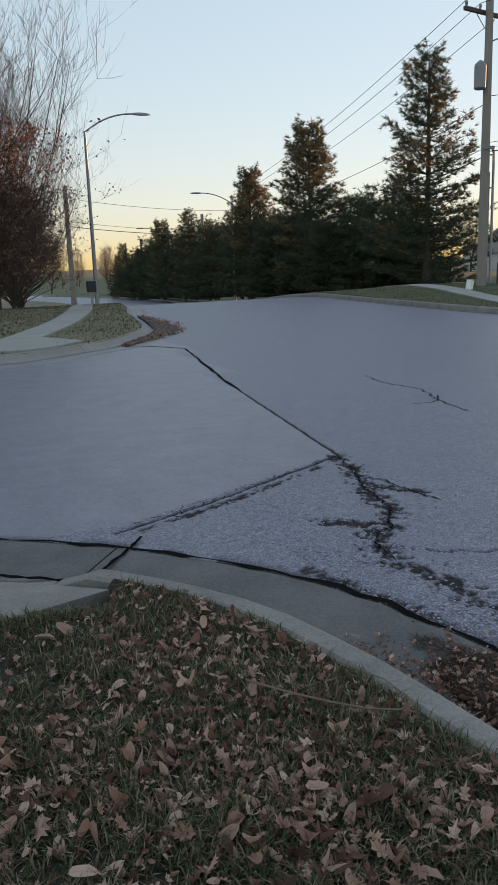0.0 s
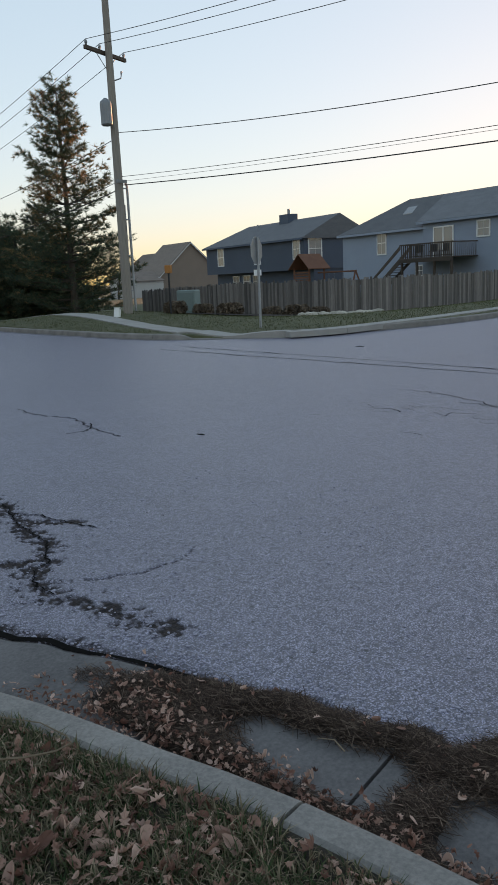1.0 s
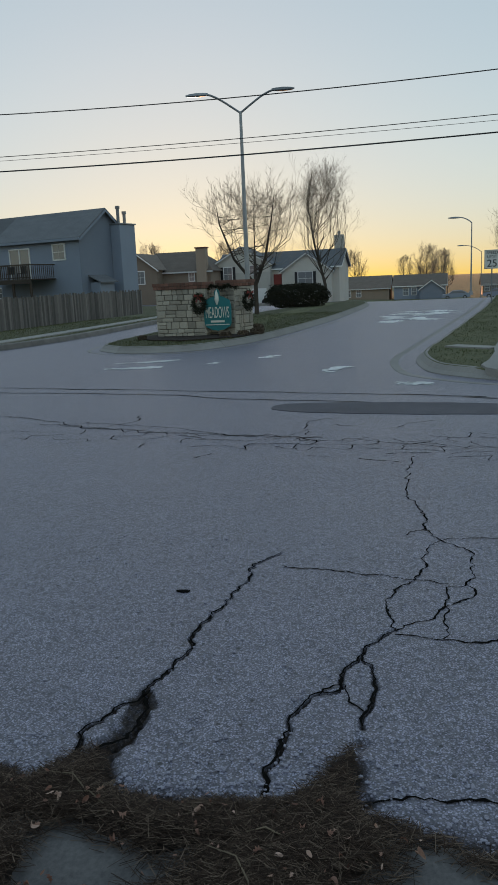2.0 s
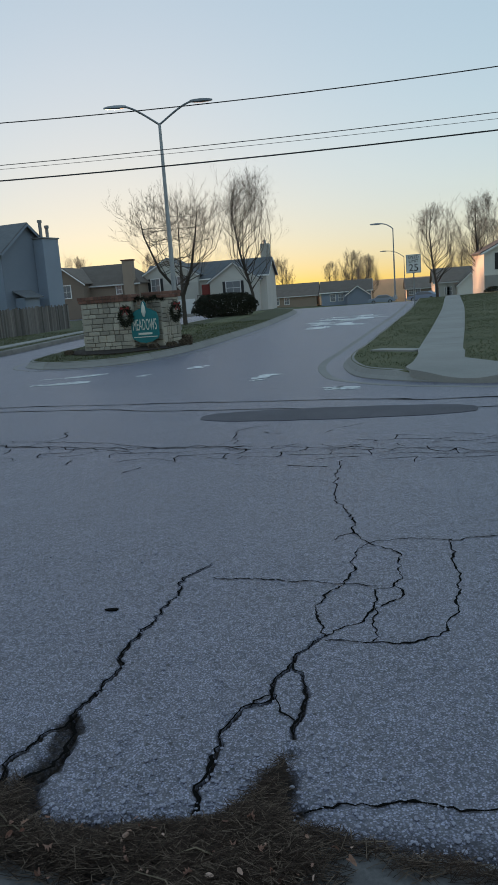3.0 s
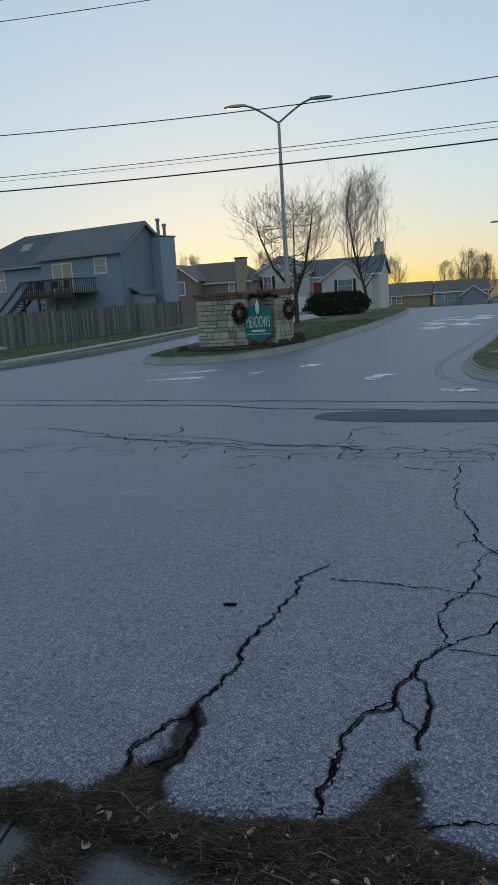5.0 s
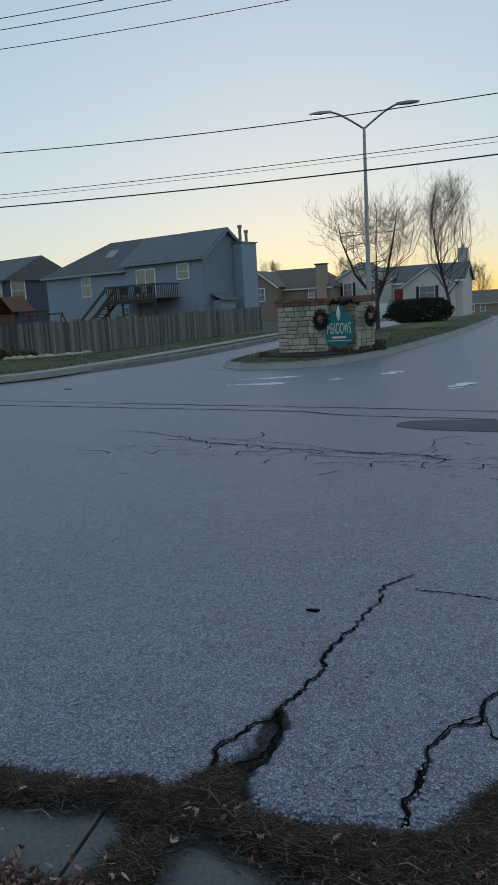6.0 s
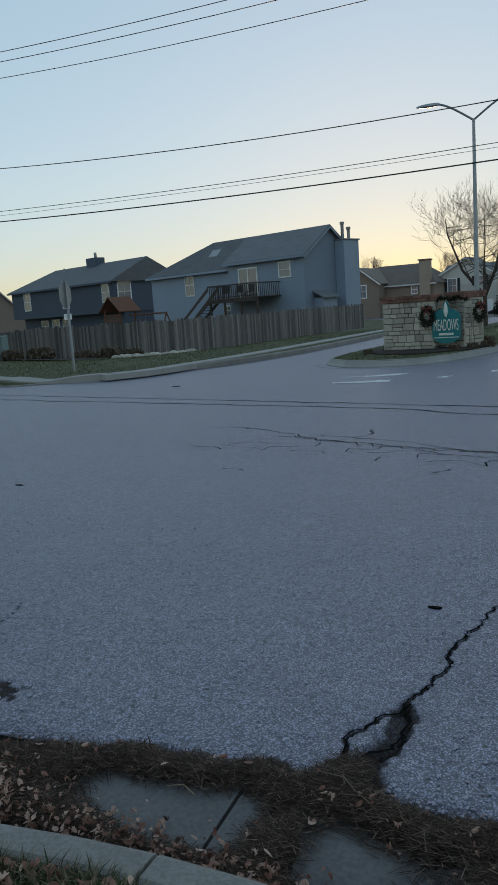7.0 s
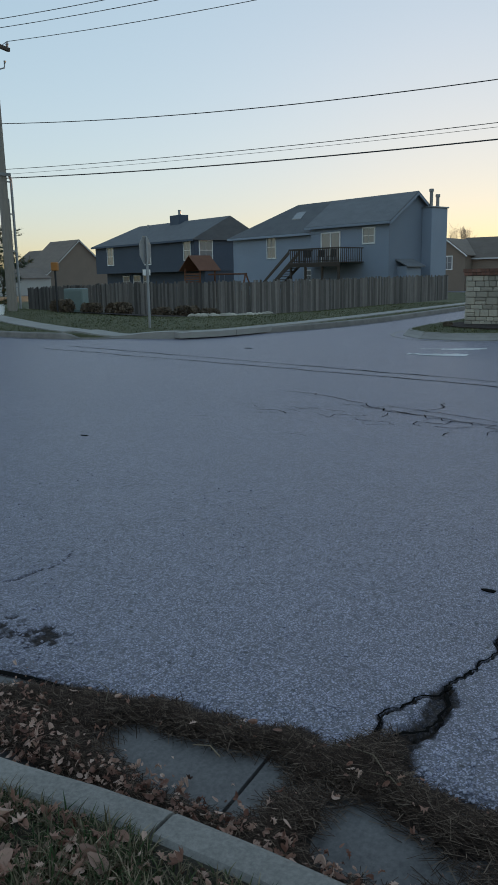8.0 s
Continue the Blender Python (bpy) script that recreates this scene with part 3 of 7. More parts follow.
def ribbon(name, line, width, zfun, material, lift=0.005, rag=0.3, closed=False):
    n = normals(line)
    s = np.arange(len(line))
    wl = width * (1 + rag * (np.random.rand(len(line)) - 0.5) * 2)
    wr = width * (1 + rag * (np.random.rand(len(line)) - 0.5) * 2)
    a, b = line + n * wl[:, None] / 2, line - n * wr[:, None] / 2
    verts = [(p[0], p[1], float(zfun(p[0], p[1])) + lift) for p in a] + [(p[0], p[1], float(zfun(p[0], p[1])) + lift) for p in b]
    k = len(line)
    return mesh(name, verts, [(i, k + i, k + i + 1, i + 1) for i in range(k - 1)], material)


def wander(points, gap, amount):
    line = resample(points, gap)
    line += (np.random.rand(*line.shape) - 0.5) * amount
    return line


# far cracks and sealed joints
for name, points, width, amount, label in (
    ("pavement_joint", [(4.38, 14.05), (3.95, 14.9), (3.4, 15.5)], 0.05, 0.05, "dark joint along the side street"),
    ("pavement_joint", [(3.45, 8.95), (3.56, 9.71), (3.95, 11.8), (4.38, 14.05)], 0.045, 0.03, "dark sealed joint in the asphalt"),
    ("pavement_joint", [(8.4, -18), (9.97, -1.92), (10.23, -0.71), (10.46, 0.45), (11.2, 4.8), (12.6, 14)], 0.032, 0.07, "long dark joint in the asphalt"),
    ("pavement_joint", [(7.8, -18), (9.3, -1.35), (9.8, 0.7), (10.05, 1.9), (10.3, 3.0), (10.77, 4.84), (11.9, 14)], 0.03, 0.09, "long dark joint in the asphalt"),
    ("road_crack", [(6.9, -3), (7.05, -2.2), (6.95, -1.4), (7.25, -0.7), (7.2, -0.2), (7.5, 0.5), (7.45, 1.0), (7.7, 1.5), (7.75, 2.4), (8.05, 3.5), (8.6, 4.6), (8.9, 5.6)], 0.013, 0.14, "branching crack in old asphalt"),
    ("road_crack", [(7.6, 1.5), (7.95, 1.2), (8.4, 1.3), (8.7, 1.0)], 0.009, 0.08, "thin crack in old asphalt"),
    ("road_crack", [(7.7, 2.0), (8.1, 2.7), (8.4, 3.9)], 0.011, 0.08, "thin crack in old asphalt"),
    ("road_crack", [(8.0, 3.6), (8.5, 3.3), (8.9, 3.4)], 0.01, 0.08, "thin crack in old asphalt"),
    ("road_crack", [(7.6, 1.0), (7.75, 2.2), (8.3, 4.4)], 0.011, 0.08, "thin crack in old asphalt"),
):
    tagged(ribbon(name, wander(points, 0.12 if "crack" in name else 0.3, amount), width, H, M["tar"], 0.005, 0.6), label, "road crack", "", "structure")

def crack_net(x0, x1, y0, y1, dx_, dy_, chance, width, seed, label):
    """Fine cracks that part worn asphalt into small uneven plates."""
    r = random.Random(seed)
    ni, nj = int((x1 - x0) / dx_) + 1, int((y1 - y0) / dy_) + 1
    node = {(i, j): (x0 + (i + (0.5 if j % 2 else 0) + r.uniform(-0.36, 0.36)) * dx_, y0 + (j + r.uniform(-0.36, 0.36)) * dy_) for i in range(ni + 1) for j in range(nj + 1)}
    s = Shape()
    for (i, j), a in node.items():
        for other in ((i, j + 1), (i + 1, j)) if (i + j) % 2 else ((i, j + 1),):
            b = node.get(other)
            if b is None or r.random() > chance((a[0] + b[0]) / 2, (a[1] + b[1]) / 2):
                continue
            line = resample([a, ((a[0] + b[0]) / 2 + r.gauss(0, 0.1) * dx_, (a[1] + b[1]) / 2 + r.gauss(0, 0.1) * dy_), b], min(dx_, dy_) * 0.3)
            line = line + (np.array([[r.random(), r.random()] for _ in line]) - 0.5) * min(dx_, dy_) * 0.12
            n = normals(line)
            w = width * r.uniform(0.5, 1.3)
            z = H(line[:, 0], line[:, 1]) + 0.0045
            k = len(line)
            wid = [w * r.uniform(0.5, 1.3) / 2 for _ in line]
            s.add([(p[0] + q[0] * h, p[1] + q[1] * h, zz) for p, q, h, zz in zip(line, n, wid, z)] + [(p[0] - q[0] * h, p[1] - q[1] * h, zz) for p, q, h, zz in zip(line, n, wid, z)],
                  [(c, k + c, k + c + 1, c + 1) for c in range(k - 1)])
    return structure(s.make("crack_network", M["tar"]), label, "road crack")


rng = random.Random(41)
crack_net(5.9, 8.9, -6.0, 5.5, 0.17, 0.24, lambda x, y: (0.8 if y < 2 else 0.45) * math.exp(-((x - 7.05 - 0.12 * (y + 1)) / 0.27) ** 2) + (0.45 * math.exp(-((x - 7.7) / 0.5) ** 2) if -3.2 < y < 0.3 else 0.02 * (abs(x - 7.4) < 1)), 0.011, 4, "fine plate-like cracks along the old wheel track")
crack_net(1.0, 2.9, 4.1, 5.35, 0.045, 0.05, lambda x, y: 0.6 * math.exp(-(max(0, 4.42 + (x - 0.93) * 0.49 - y - 0.02) / 0.07) ** 2) if y < 4.42 + (x - 0.93) * 0.49 else 0, 0.007, 8, "crumbled dark edge beside the joint")
# near cracks: flat near-black ribbons on the surface, colour in place of their dark depth
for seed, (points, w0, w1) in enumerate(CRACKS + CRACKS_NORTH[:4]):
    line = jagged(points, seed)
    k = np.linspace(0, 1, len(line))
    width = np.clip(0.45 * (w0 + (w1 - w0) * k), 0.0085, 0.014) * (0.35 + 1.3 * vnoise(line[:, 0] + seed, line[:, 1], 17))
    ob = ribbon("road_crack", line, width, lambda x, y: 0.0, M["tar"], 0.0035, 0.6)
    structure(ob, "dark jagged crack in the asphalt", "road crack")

# dark patch in the roadway
n = 60
ang = np.linspace(0, 2 * np.pi, n, endpoint=False)
px = 9.36 + 0.42 * np.sign(np.sin(ang)) * np.abs(np.sin(ang)) ** 0.6 + 0.03 * np.random.rand(n) + 0.1 * np.cos(ang)
py = 0.27 + 1.62 * np.cos(ang)
patch = Shape().prism([(float(a), float(b)) for a, b in zip(px, py)][::-1], -0.02, 0.006)
structure(patch.make("asphalt_patch", M["patch"]), "dark repair patch in the asphalt", "road patch")


# worn white markings
def marking(points, width, label="worn white road marking"):
    width *= 1.35
    a, b = np.array(points[0]), np.array(points[-1])
    for i in range(4):
        s0 = rng.uniform(0, 0.45)
        s1 = min(1.0, s0 + rng.uniform(0.35, 0.6))
        off = np.array([rng.gauss(0, 0.3), rng.gauss(0, 0.05)]) * width
        line = wander([a + (b - a) * s0 + off, a + (b - a) * (s0 + s1) / 2 + off * 1.2, a + (b - a) * s1 + off], 0.05, 0.03)
        ob = ribbon("road_marking", line, width * rng.uniform(0.25, 0.6), H, M["line"], 0.004 + 0.001 * i, 0.8)
        structure(ob, label, "road marking")


marking([(11.45, -0.02), (11.65, 0.66)], 0.2)
marking([(11.45, 0.0), (11.65, 0.64)], 0.15)
marking([(13.4, 2.0), (13.9, 1.4)], 0.3)
marking([(13.0, 1.9), (13.2, 1.5)], 0.1)
marking([(13.9, 6.3), (14.2, 4.9)], 0.35)
marking([(15.0, 6.5), (15.6, 5.2)], 0.25)
marking([(15.8, 3.6), (16.0, 3.1)], 0.2)
marking([(14.8, 4.4), (15.0, 4.0)], 0.15)
for dx, y0, y1, w in ((29.0, 2.0, 1.2, 0.5), (30.0, 1.4, 0.2, 0.35), (31.2, 1.9, 1.1, 0.4), (27.4, 1.2, 0.5, 0.5), (25.8, 1.8, 1.3, 0.4), (32.2, 0.6, -0.4, 0.4)):
    marking([(dx, y0), (dx + 0.5, y1)], w * 2.8)

# small dark tar spots
for i, (cx, cy, r) in enumerate(((3.70, 1.07, 0.022), (5.37, 5.66, 0.03), (13.85, 9.75, 0.10))):
    ring = [(cx + 0.7 * r * math.cos(a * 0.7854) * rng.uniform(0.6, 1.2), cy + 1.6 * r * math.sin(a * 0.7854) * rng.uniform(0.6, 1.2)) for a in range(8)]
    structure(Shape().prism(ring, -0.01, 0.005).make("tar_spot", M["tar"]), "small dark tar spot on the asphalt", "road stain")


# ---- kerbs ----
def kerb(name, line, label, side=1, tall=0.15, wide=0.15, gutter=0.46, piece=3.0, ramps=(), first=0.0, rolled=False):
    """Kerb pieces with rounded edges and a gutter apron before them; line: the foot of the kerb's road face, the lawn to its left."""
    thing = empty(name)
    structure(thing, label, "kerb")
    s = np.concatenate([[0], np.cumsum(np.linalg.norm(np.diff(line, axis=0), axis=1))])
    nor = normals(line)
    cut = 0.0
    while cut < s[-1] - 0.05:
        end = min(first if first and cut == 0 else cut + piece, s[-1])
        t = np.linspace(cut + 0.006, end - 0.006, max(2, int((end - cut) / 0.25) + 1))
        P = np.column_stack([np.interp(t, s, line[:, 0]), np.interp(t, s, line[:, 1])])
        N = np.column_stack([np.interp(t, s, nor[:, 0]), np.interp(t, s, nor[:, 1])])
        for part_name, prof, mat in (
            ("kerb_piece", [(0, -0.1), (0, 0.02), (0.015, tall - 0.03), (0.03, tall - 0.008), (0.05, tall), (wide - 0.02, tall + 0.002), (wide, tall - 0.012), (wide, -0.1)], M["concrete"]) if not rolled else ("kerb_piece", [(0, -0.1), (0, 0.015), (0.07, 0.06), (0.13, tall - 0.02), (0.18, tall), (wide + 0.04, tall + 0.002), (wide + 0.06, tall - 0.012), (wide + 0.06, -0.1)], M["far_concrete"]),
            ("gutter_piece", [(-gutter, -0.1), (-gutter, 0.004), (-gutter + 0.02, 0.008), (-0.12, -0.012), (-0.002, 0.0), (-0.002, -0.1)], M["far_concrete"] if rolled else M["gutter"]),
        ):
            verts, faces, k = [], [], len(prof)
            for (px_, py_), (nx, ny) in zip(P, N):
                low = 1.0
                for cx, cy, r in ramps:
                    low = min(low, float(step(r * 0.75, r, math.hypot(px_ - cx, py_ - cy))))
                z0 = float(H(px_, py_))
                for o, z in prof:
                    zz = z if part_name == "gutter_piece" or z < 0.015 else 0.015 + (z - 0.015) * (0.08 + 0.92 * low)
                    verts.append((px_ + nx * o, py_ + ny * o, z0 + zz))
            for i in range(len(P) - 1):
                for j in range(k - 1):
                    faces.append((i * k + j, i * k + j + 1, (i + 1) * k + j + 1, (i + 1) * k + j))
            faces += [tuple(range(k))[::-1], tuple((len(P) - 1) * k + j for j in range(k))]
            mesh(part_name, verts, faces, mat, thing)
        cut = end
    return thing


NW_KERB = resample([(-12, 12.6), (-3, 13.1), (1.0, 13.65), (1.75, 13.95), (2.6, 14.6), (3.4, 15.3), (4.4, 17.0), (4.9, 18.4), (5.45, 21.1), (6.0, 24.4), (7.0, 29), (9.8, 44), (12.4, 58), (12.0, 80), (6, 105)], 0.4)[::-1]
NE_KERB = resample([(70, 11.0), (50, 11.2), (29.6, 11.0), (21.7, 11.0), (17.3, 12.1), (14.9, 14.2), (14.0, 16.2), (13.95, 18), (14.3, 20.8), (15.2, 26.8), (18.2, 43), (20.8, 57), (21.0, 80), (14, 105)], 0.4)[::-1]
SE_KERB = resample([(6.6, -40), (9.0, -20), (10.1, -10), (10.65, -5.2), (10.95, -3.2), (11.3, -1.9), (11.83, -0.79), (12.28, -0.3), (12.66, 0.01), (13.22, 0.2), (14.43, 0.37), (15.63, 0.35), (17.2, 0.18), (24.3, -0.55), (34, -1.5), (55, -3.0), (70, -3.6)], 0.3)[::-1]
ISLAND = resample([(17.35, 7.4), (17.2, 6.6), (17.35, 5.8), (18.0, 5.2), (20, 4.55), (24, 4.1), (31, 3.75), (42, 3.9), (46.5, 5.0), (46.5, 6.3), (42, 7.4), (30, 8.3), (22, 8.5), (18.6, 8.35), (17.35, 7.4)], 0.3)
_arc = np.concatenate([[0], np.cumsum(np.linalg.norm(np.diff(NEAR_KERB, axis=0), axis=1))])
JOINT_AT = float(_arc[int(np.argmin(np.hypot(NEAR_KERB[:, 0] - 1.53, NEAR_KERB[:, 1] - 1.15)))] % 2.8)
kerb("near_kerb", NEAR_KERB, "rounded grey concrete kerb and gutter at the lawn's corner", piece=2.8, first=JOINT_AT, gutter=0.54, ramps=((-0.6, 4.5, 1.65),))


def left_is_lawn(line, inside):
    """Turn a line so that the point inside lies on its left."""
    i = int(np.argmin(np.linalg.norm(line - np.array(inside), axis=1)))
    return line if np.dot(normals(line)[i], np.array(inside) - line[i]) > 0 else line[::-1]


NW_KERB, NE_KERB, SE_KERB, ISLAND = (left_is_lawn(a, b) for a, b in ((NW_KERB, (0.0, 22.0)), (NE_KERB, (30.0, 25.0)), (SE_KERB, (25.0, -8.0)), (ISLAND, (25.0, 6.3))))
kerb("corner_kerb", NW_KERB, "pale concrete kerb round the side street's corner", piece=3.0, rolled=True)
kerb("corner_kerb", NE_KERB, "pale concrete kerb along the road and round the junction", piece=3.0, gutter=0.18, ramps=((14.6, 14.6, 1.3),))
kerb("corner_kerb", SE_KERB, "pale concrete kerb round the corner by the walk", piece=3.0, rolled=True, ramps=((11.3, -1.4, 1.1),))
kerb("island_kerb", ISLAND, "pale concrete kerb round the planted island", piece=3.0, gutter=0.3, rolled=True)


# ---- lawns ----
def lawn(name, kerb_line, far_points, rows, label, material, power=2.2, gap=None):
    a = kerb_line + normals(kerb_line) * 0.145
    if gap:
        a = resample(a[:: max(1, len(a) // 60)], gap)
    b = even(far_points, len(a))
    return structure(loft(name, a, b, rows, lambda x, y: LZ(x, y) - 0.01, material, power), label, "lawn")


near_lawn = lawn("near_lawn", left_is_lawn(NEAR_KERB, (0, 0)), [(-30, -30), (-30, -6), (-30, 0), (-30, 3), (-28, 4.5)] if left_is_lawn(NEAR_KERB, (0, 0))[0][1] < 0 else [(-28, 4.5), (-30, 3), (-30, 0), (-30, -6), (-30, -30)],
                 70, "patchy winter lawn under fallen leaves", M["soil"], 2.4)
NWB = [(-40, 20), (-40, 40), (-30, 80), (-10, 110)]
lawn("side_lawn", NW_KERB, NWB if NW_KERB[0][1] < 50 else NWB[::-1], 30, "dull green and brown winter lawn", M["lawn_dry"])
NEB = [(80, 20), (80, 60), (70, 90), (40, 120)]
lawn("corner_lawn", NE_KERB, NEB if NE_KERB[0][1] < 50 else NEB[::-1], 40, "short green winter lawn by the fence", M["lawn"])
SEB = [(30, -60), (70, -60), (90, -40), (90, -8)]
lawn("corner_lawn", SE_KERB, SEB if SE_KERB[0][1] < -20 else SEB[::-1], 40, "short green winter lawn beside the walk", M["lawn"])
mid = np.column_stack([np.clip(ISLAND[:, 0], 19.0, 44.0), 6.3 + 0.25 * (ISLAND[:, 1] - 6.3)])
structure(loft("island_lawn", ISLAND + normals(ISLAND) * 0.145, mid, 8, lambda x, y: LZ(x, y) - 0.01, M["lawn"], 1.0), "green grass on the planted island", "lawn")
structure(loft("island_lawn", mid, np.column_stack([mid[:, 0], 0 * mid[:, 1] + 6.3]), 2, lambda x, y: LZ(x, y) - 0.01, M["lawn"], 1.0), "green grass in the island's middle", "lawn")


# ---- walks, slab by slab ----
def footway(points, width, label, slab=1.5, widths=None):
    thing = structure(empty("pavement"), label, "pavement")
    line = resample(points, 0.25)
    s = np.concatenate([[0], np.cumsum(np.linalg.norm(np.diff(line, axis=0), axis=1))])
    nor = normals(line)
    cut = 0.0
    while cut < s[-1] - 0.2:
        t = np.linspace(cut + 0.006, min(cut + slab, s[-1]) - 0.006, 4)
        verts, faces = [], []
        for u in t:
            p = np.array([np.interp(u, s, line[:, 0]), np.interp(u, s, line[:, 1])])
            m_ = np.array([np.interp(u, s, nor[:, 0]), np.interp(u, s, nor[:, 1])])
            for q, z in ((p + m_ * width / 2, 0.02), (p - m_ * width / 2, 0.02), (p - m_ * width / 2, -0.12), (p + m_ * width / 2, -0.12)):
                verts.append((q[0], q[1], float(LZ(q[0], q[1])) + z))
        for i in range(3):
            for j in range(4):
                faces.append((i * 4 + j, i * 4 + (j + 1) % 4, (i + 1) * 4 + (j + 1) % 4, (i + 1) * 4 + j))
        faces += [(3, 2, 1, 0), (12, 13, 14, 15)]
        mesh("slab", verts, faces, M["walk"], thing)
        cut += slab


footway([(14.4, -1.36), (15.2, -1.40), (21.3, -2.07), (31.5, -3.12), (43.6, -4.2), (55, -5.3)], 0.8, "pale concrete walk in slabs up the slope")
footway([(11.75, -2.2), (12.0, -3.6), (11.0, -14), (10.0, -24)], 0.9, "pale concrete walk along the road", 1.5)
footway([(15.75, -0.22), (15.15, -1.0)], 0.38, "short pale concrete crossing strip", 1.5)
footway([(15.2, 12.95), (16.3, 12.35), (18.0, 12.15), (20.3, 11.95), (24, 11.85), (30, 11.85), (40, 11.9), (60, 11.9)], 0.6, "pale concrete walk along the fence side")
footway([(14.75, 16.0), (15.2, 17.2), (16.5, 20.2), (17.7, 23), (19.2, 28), (22, 42), (25, 60)], 0.8, "pale concrete walk along the main road")
footway([(1.5, 16.2), (2.3, 18.4), (3.4, 21.7), (4.4, 25.5), (5.3, 29.5), (7.8, 42)], 0.8, "pale concrete walk on the far corner")


def apron(corners, label):
    """A slab that follows the slope where a walk comes down to the kerb."""
    rings = []
    cx, cy = np.mean(np.array(corners), axis=0)
    for u in (1.0, 0.75, 0.5, 0.25):
        rings.append([(cx + (x - cx) * u, cy + (y - cy) * u) for x, y in even(corners + corners[:1], 4 * len(corners) + 1)[:-1]])
    n = len(rings[0])
    v = [(x, y, float(LZ(x, y)) + 0.028) for r in rings for x, y in r] + [(cx, cy, float(LZ(cx, cy)) + 0.028)] + [(x, y, float(LZ(x, y)) - 0.15) for x, y in rings[0]]
    f = [(k * n + i, k * n + (i + 1) % n, (k + 1) * n + (i + 1) % n, (k + 1) * n + i) for k in range(3) for i in range(n)] + [(3 * n + i, 3 * n + (i + 1) % n, 4 * n) for i in range(n)]
    f += [(i, 4 * n + 1 + i, 4 * n + 1 + (i + 1) % n, (i + 1) % n) for i in range(n)]
    structure(mesh("apron_slab", v, f, M["walk"]), label, "pavement")


apron([(11.25, -2.2), (11.33, -1.6), (11.6, -1.15), (12.0, -0.72), (12.3, -0.66), (12.95, -0.8), (14.4, -0.97), (14.4, -1.75), (13.2, -1.62), (12.3, -2.05), (12.0, -2.4)], "pale concrete apron sloping to the kerb cut")
apron([(14.85, 14.0), (15.1, 13.3), (15.5, 12.75), (15.6, 13.3), (15.1, 14.4), (15.25, 15.8), (14.6, 16.2), (14.6, 15.3)], "pale concrete apron at the stop sign's corner")
apron([(1.0, 14.2), (1.6, 14.12), (2.15, 14.5), (2.75, 15.3), (2.25, 16.5), (1.7, 17.2), (1.0, 16.3)], "pale concrete apron on the far corner")

# ramp slab beside the near kerb
ramp = Shape()
_out = [(0.60, 3.22, 0.135), (0.48, 3.58, 0.045), (-0.2, 4.04, 0.03), (-1.2, 4.46, 0.03), (-3.2, 4.78, 0.03), (-3.2, 3.3, 0.17), (-1.0, 3.2, 0.17), (0.1, 3.02, 0.165)]
ramp.add([(a, b, -0.05) for a, b, c in _out] + _out, [tuple(range(8)), tuple(range(15, 7, -1))] + [(i, 8 + i, 8 + (i + 1) % 8, (i + 1) % 8) for i in range(8)])
structure(ramp.make("ramp_slab", M["concrete"]), "pale concrete ramp slab at the kerb cut", "pavement")
for points, w in (([(-3.0, 4.78), (-1.2, 4.46), (-0.2, 4.06), (0.47, 3.62), (0.6, 3.42), (0.66, 3.3)], 0.035), ([(0.58, 3.66), (0.86, 4.0), (0.98, 4.18)], 0.022)):
    structure(ribbon("dirt_joint", wander(points, 0.04, 0.012), w, lambda x, y: 0.0, M["tar"], 0.052 if w > 0.03 else 0.012, 0.6), "dark dirt in a concrete joint", "joint")
edge_dirt = LIP[(LIP[:, 1] > 1.7) & (LIP[:, 0] > -3)]
edge_dirt = edge_dirt + (np.random.rand(*edge_dirt.shape) - 0.5) * 0.03
structure(ribbon("dirt_joint", edge_dirt, 0.034, lambda x, y: 0.0, M["tar"], 0.011, 0.9), "black dirt along the gutter's lip", "joint")


# ---- houses ----
def slab(verts, faces, thick):
    """A sheet of faces given a thickness downwards."""
    n, edges = len(verts), {}
    for f in faces:
        for a, b in zip(f, f[1:] + f[:1]):
            edges[(a, b)] = 1
    out = [tuple(f) for f in faces] + [tuple(n + i for i in f[::-1]) for f in faces]
    out += [(b, a, n + a, n + b) for a, b in edges if (b, a) not in edges]
    return list(verts) + [(x, y, z - thick) for x, y, z in verts], out


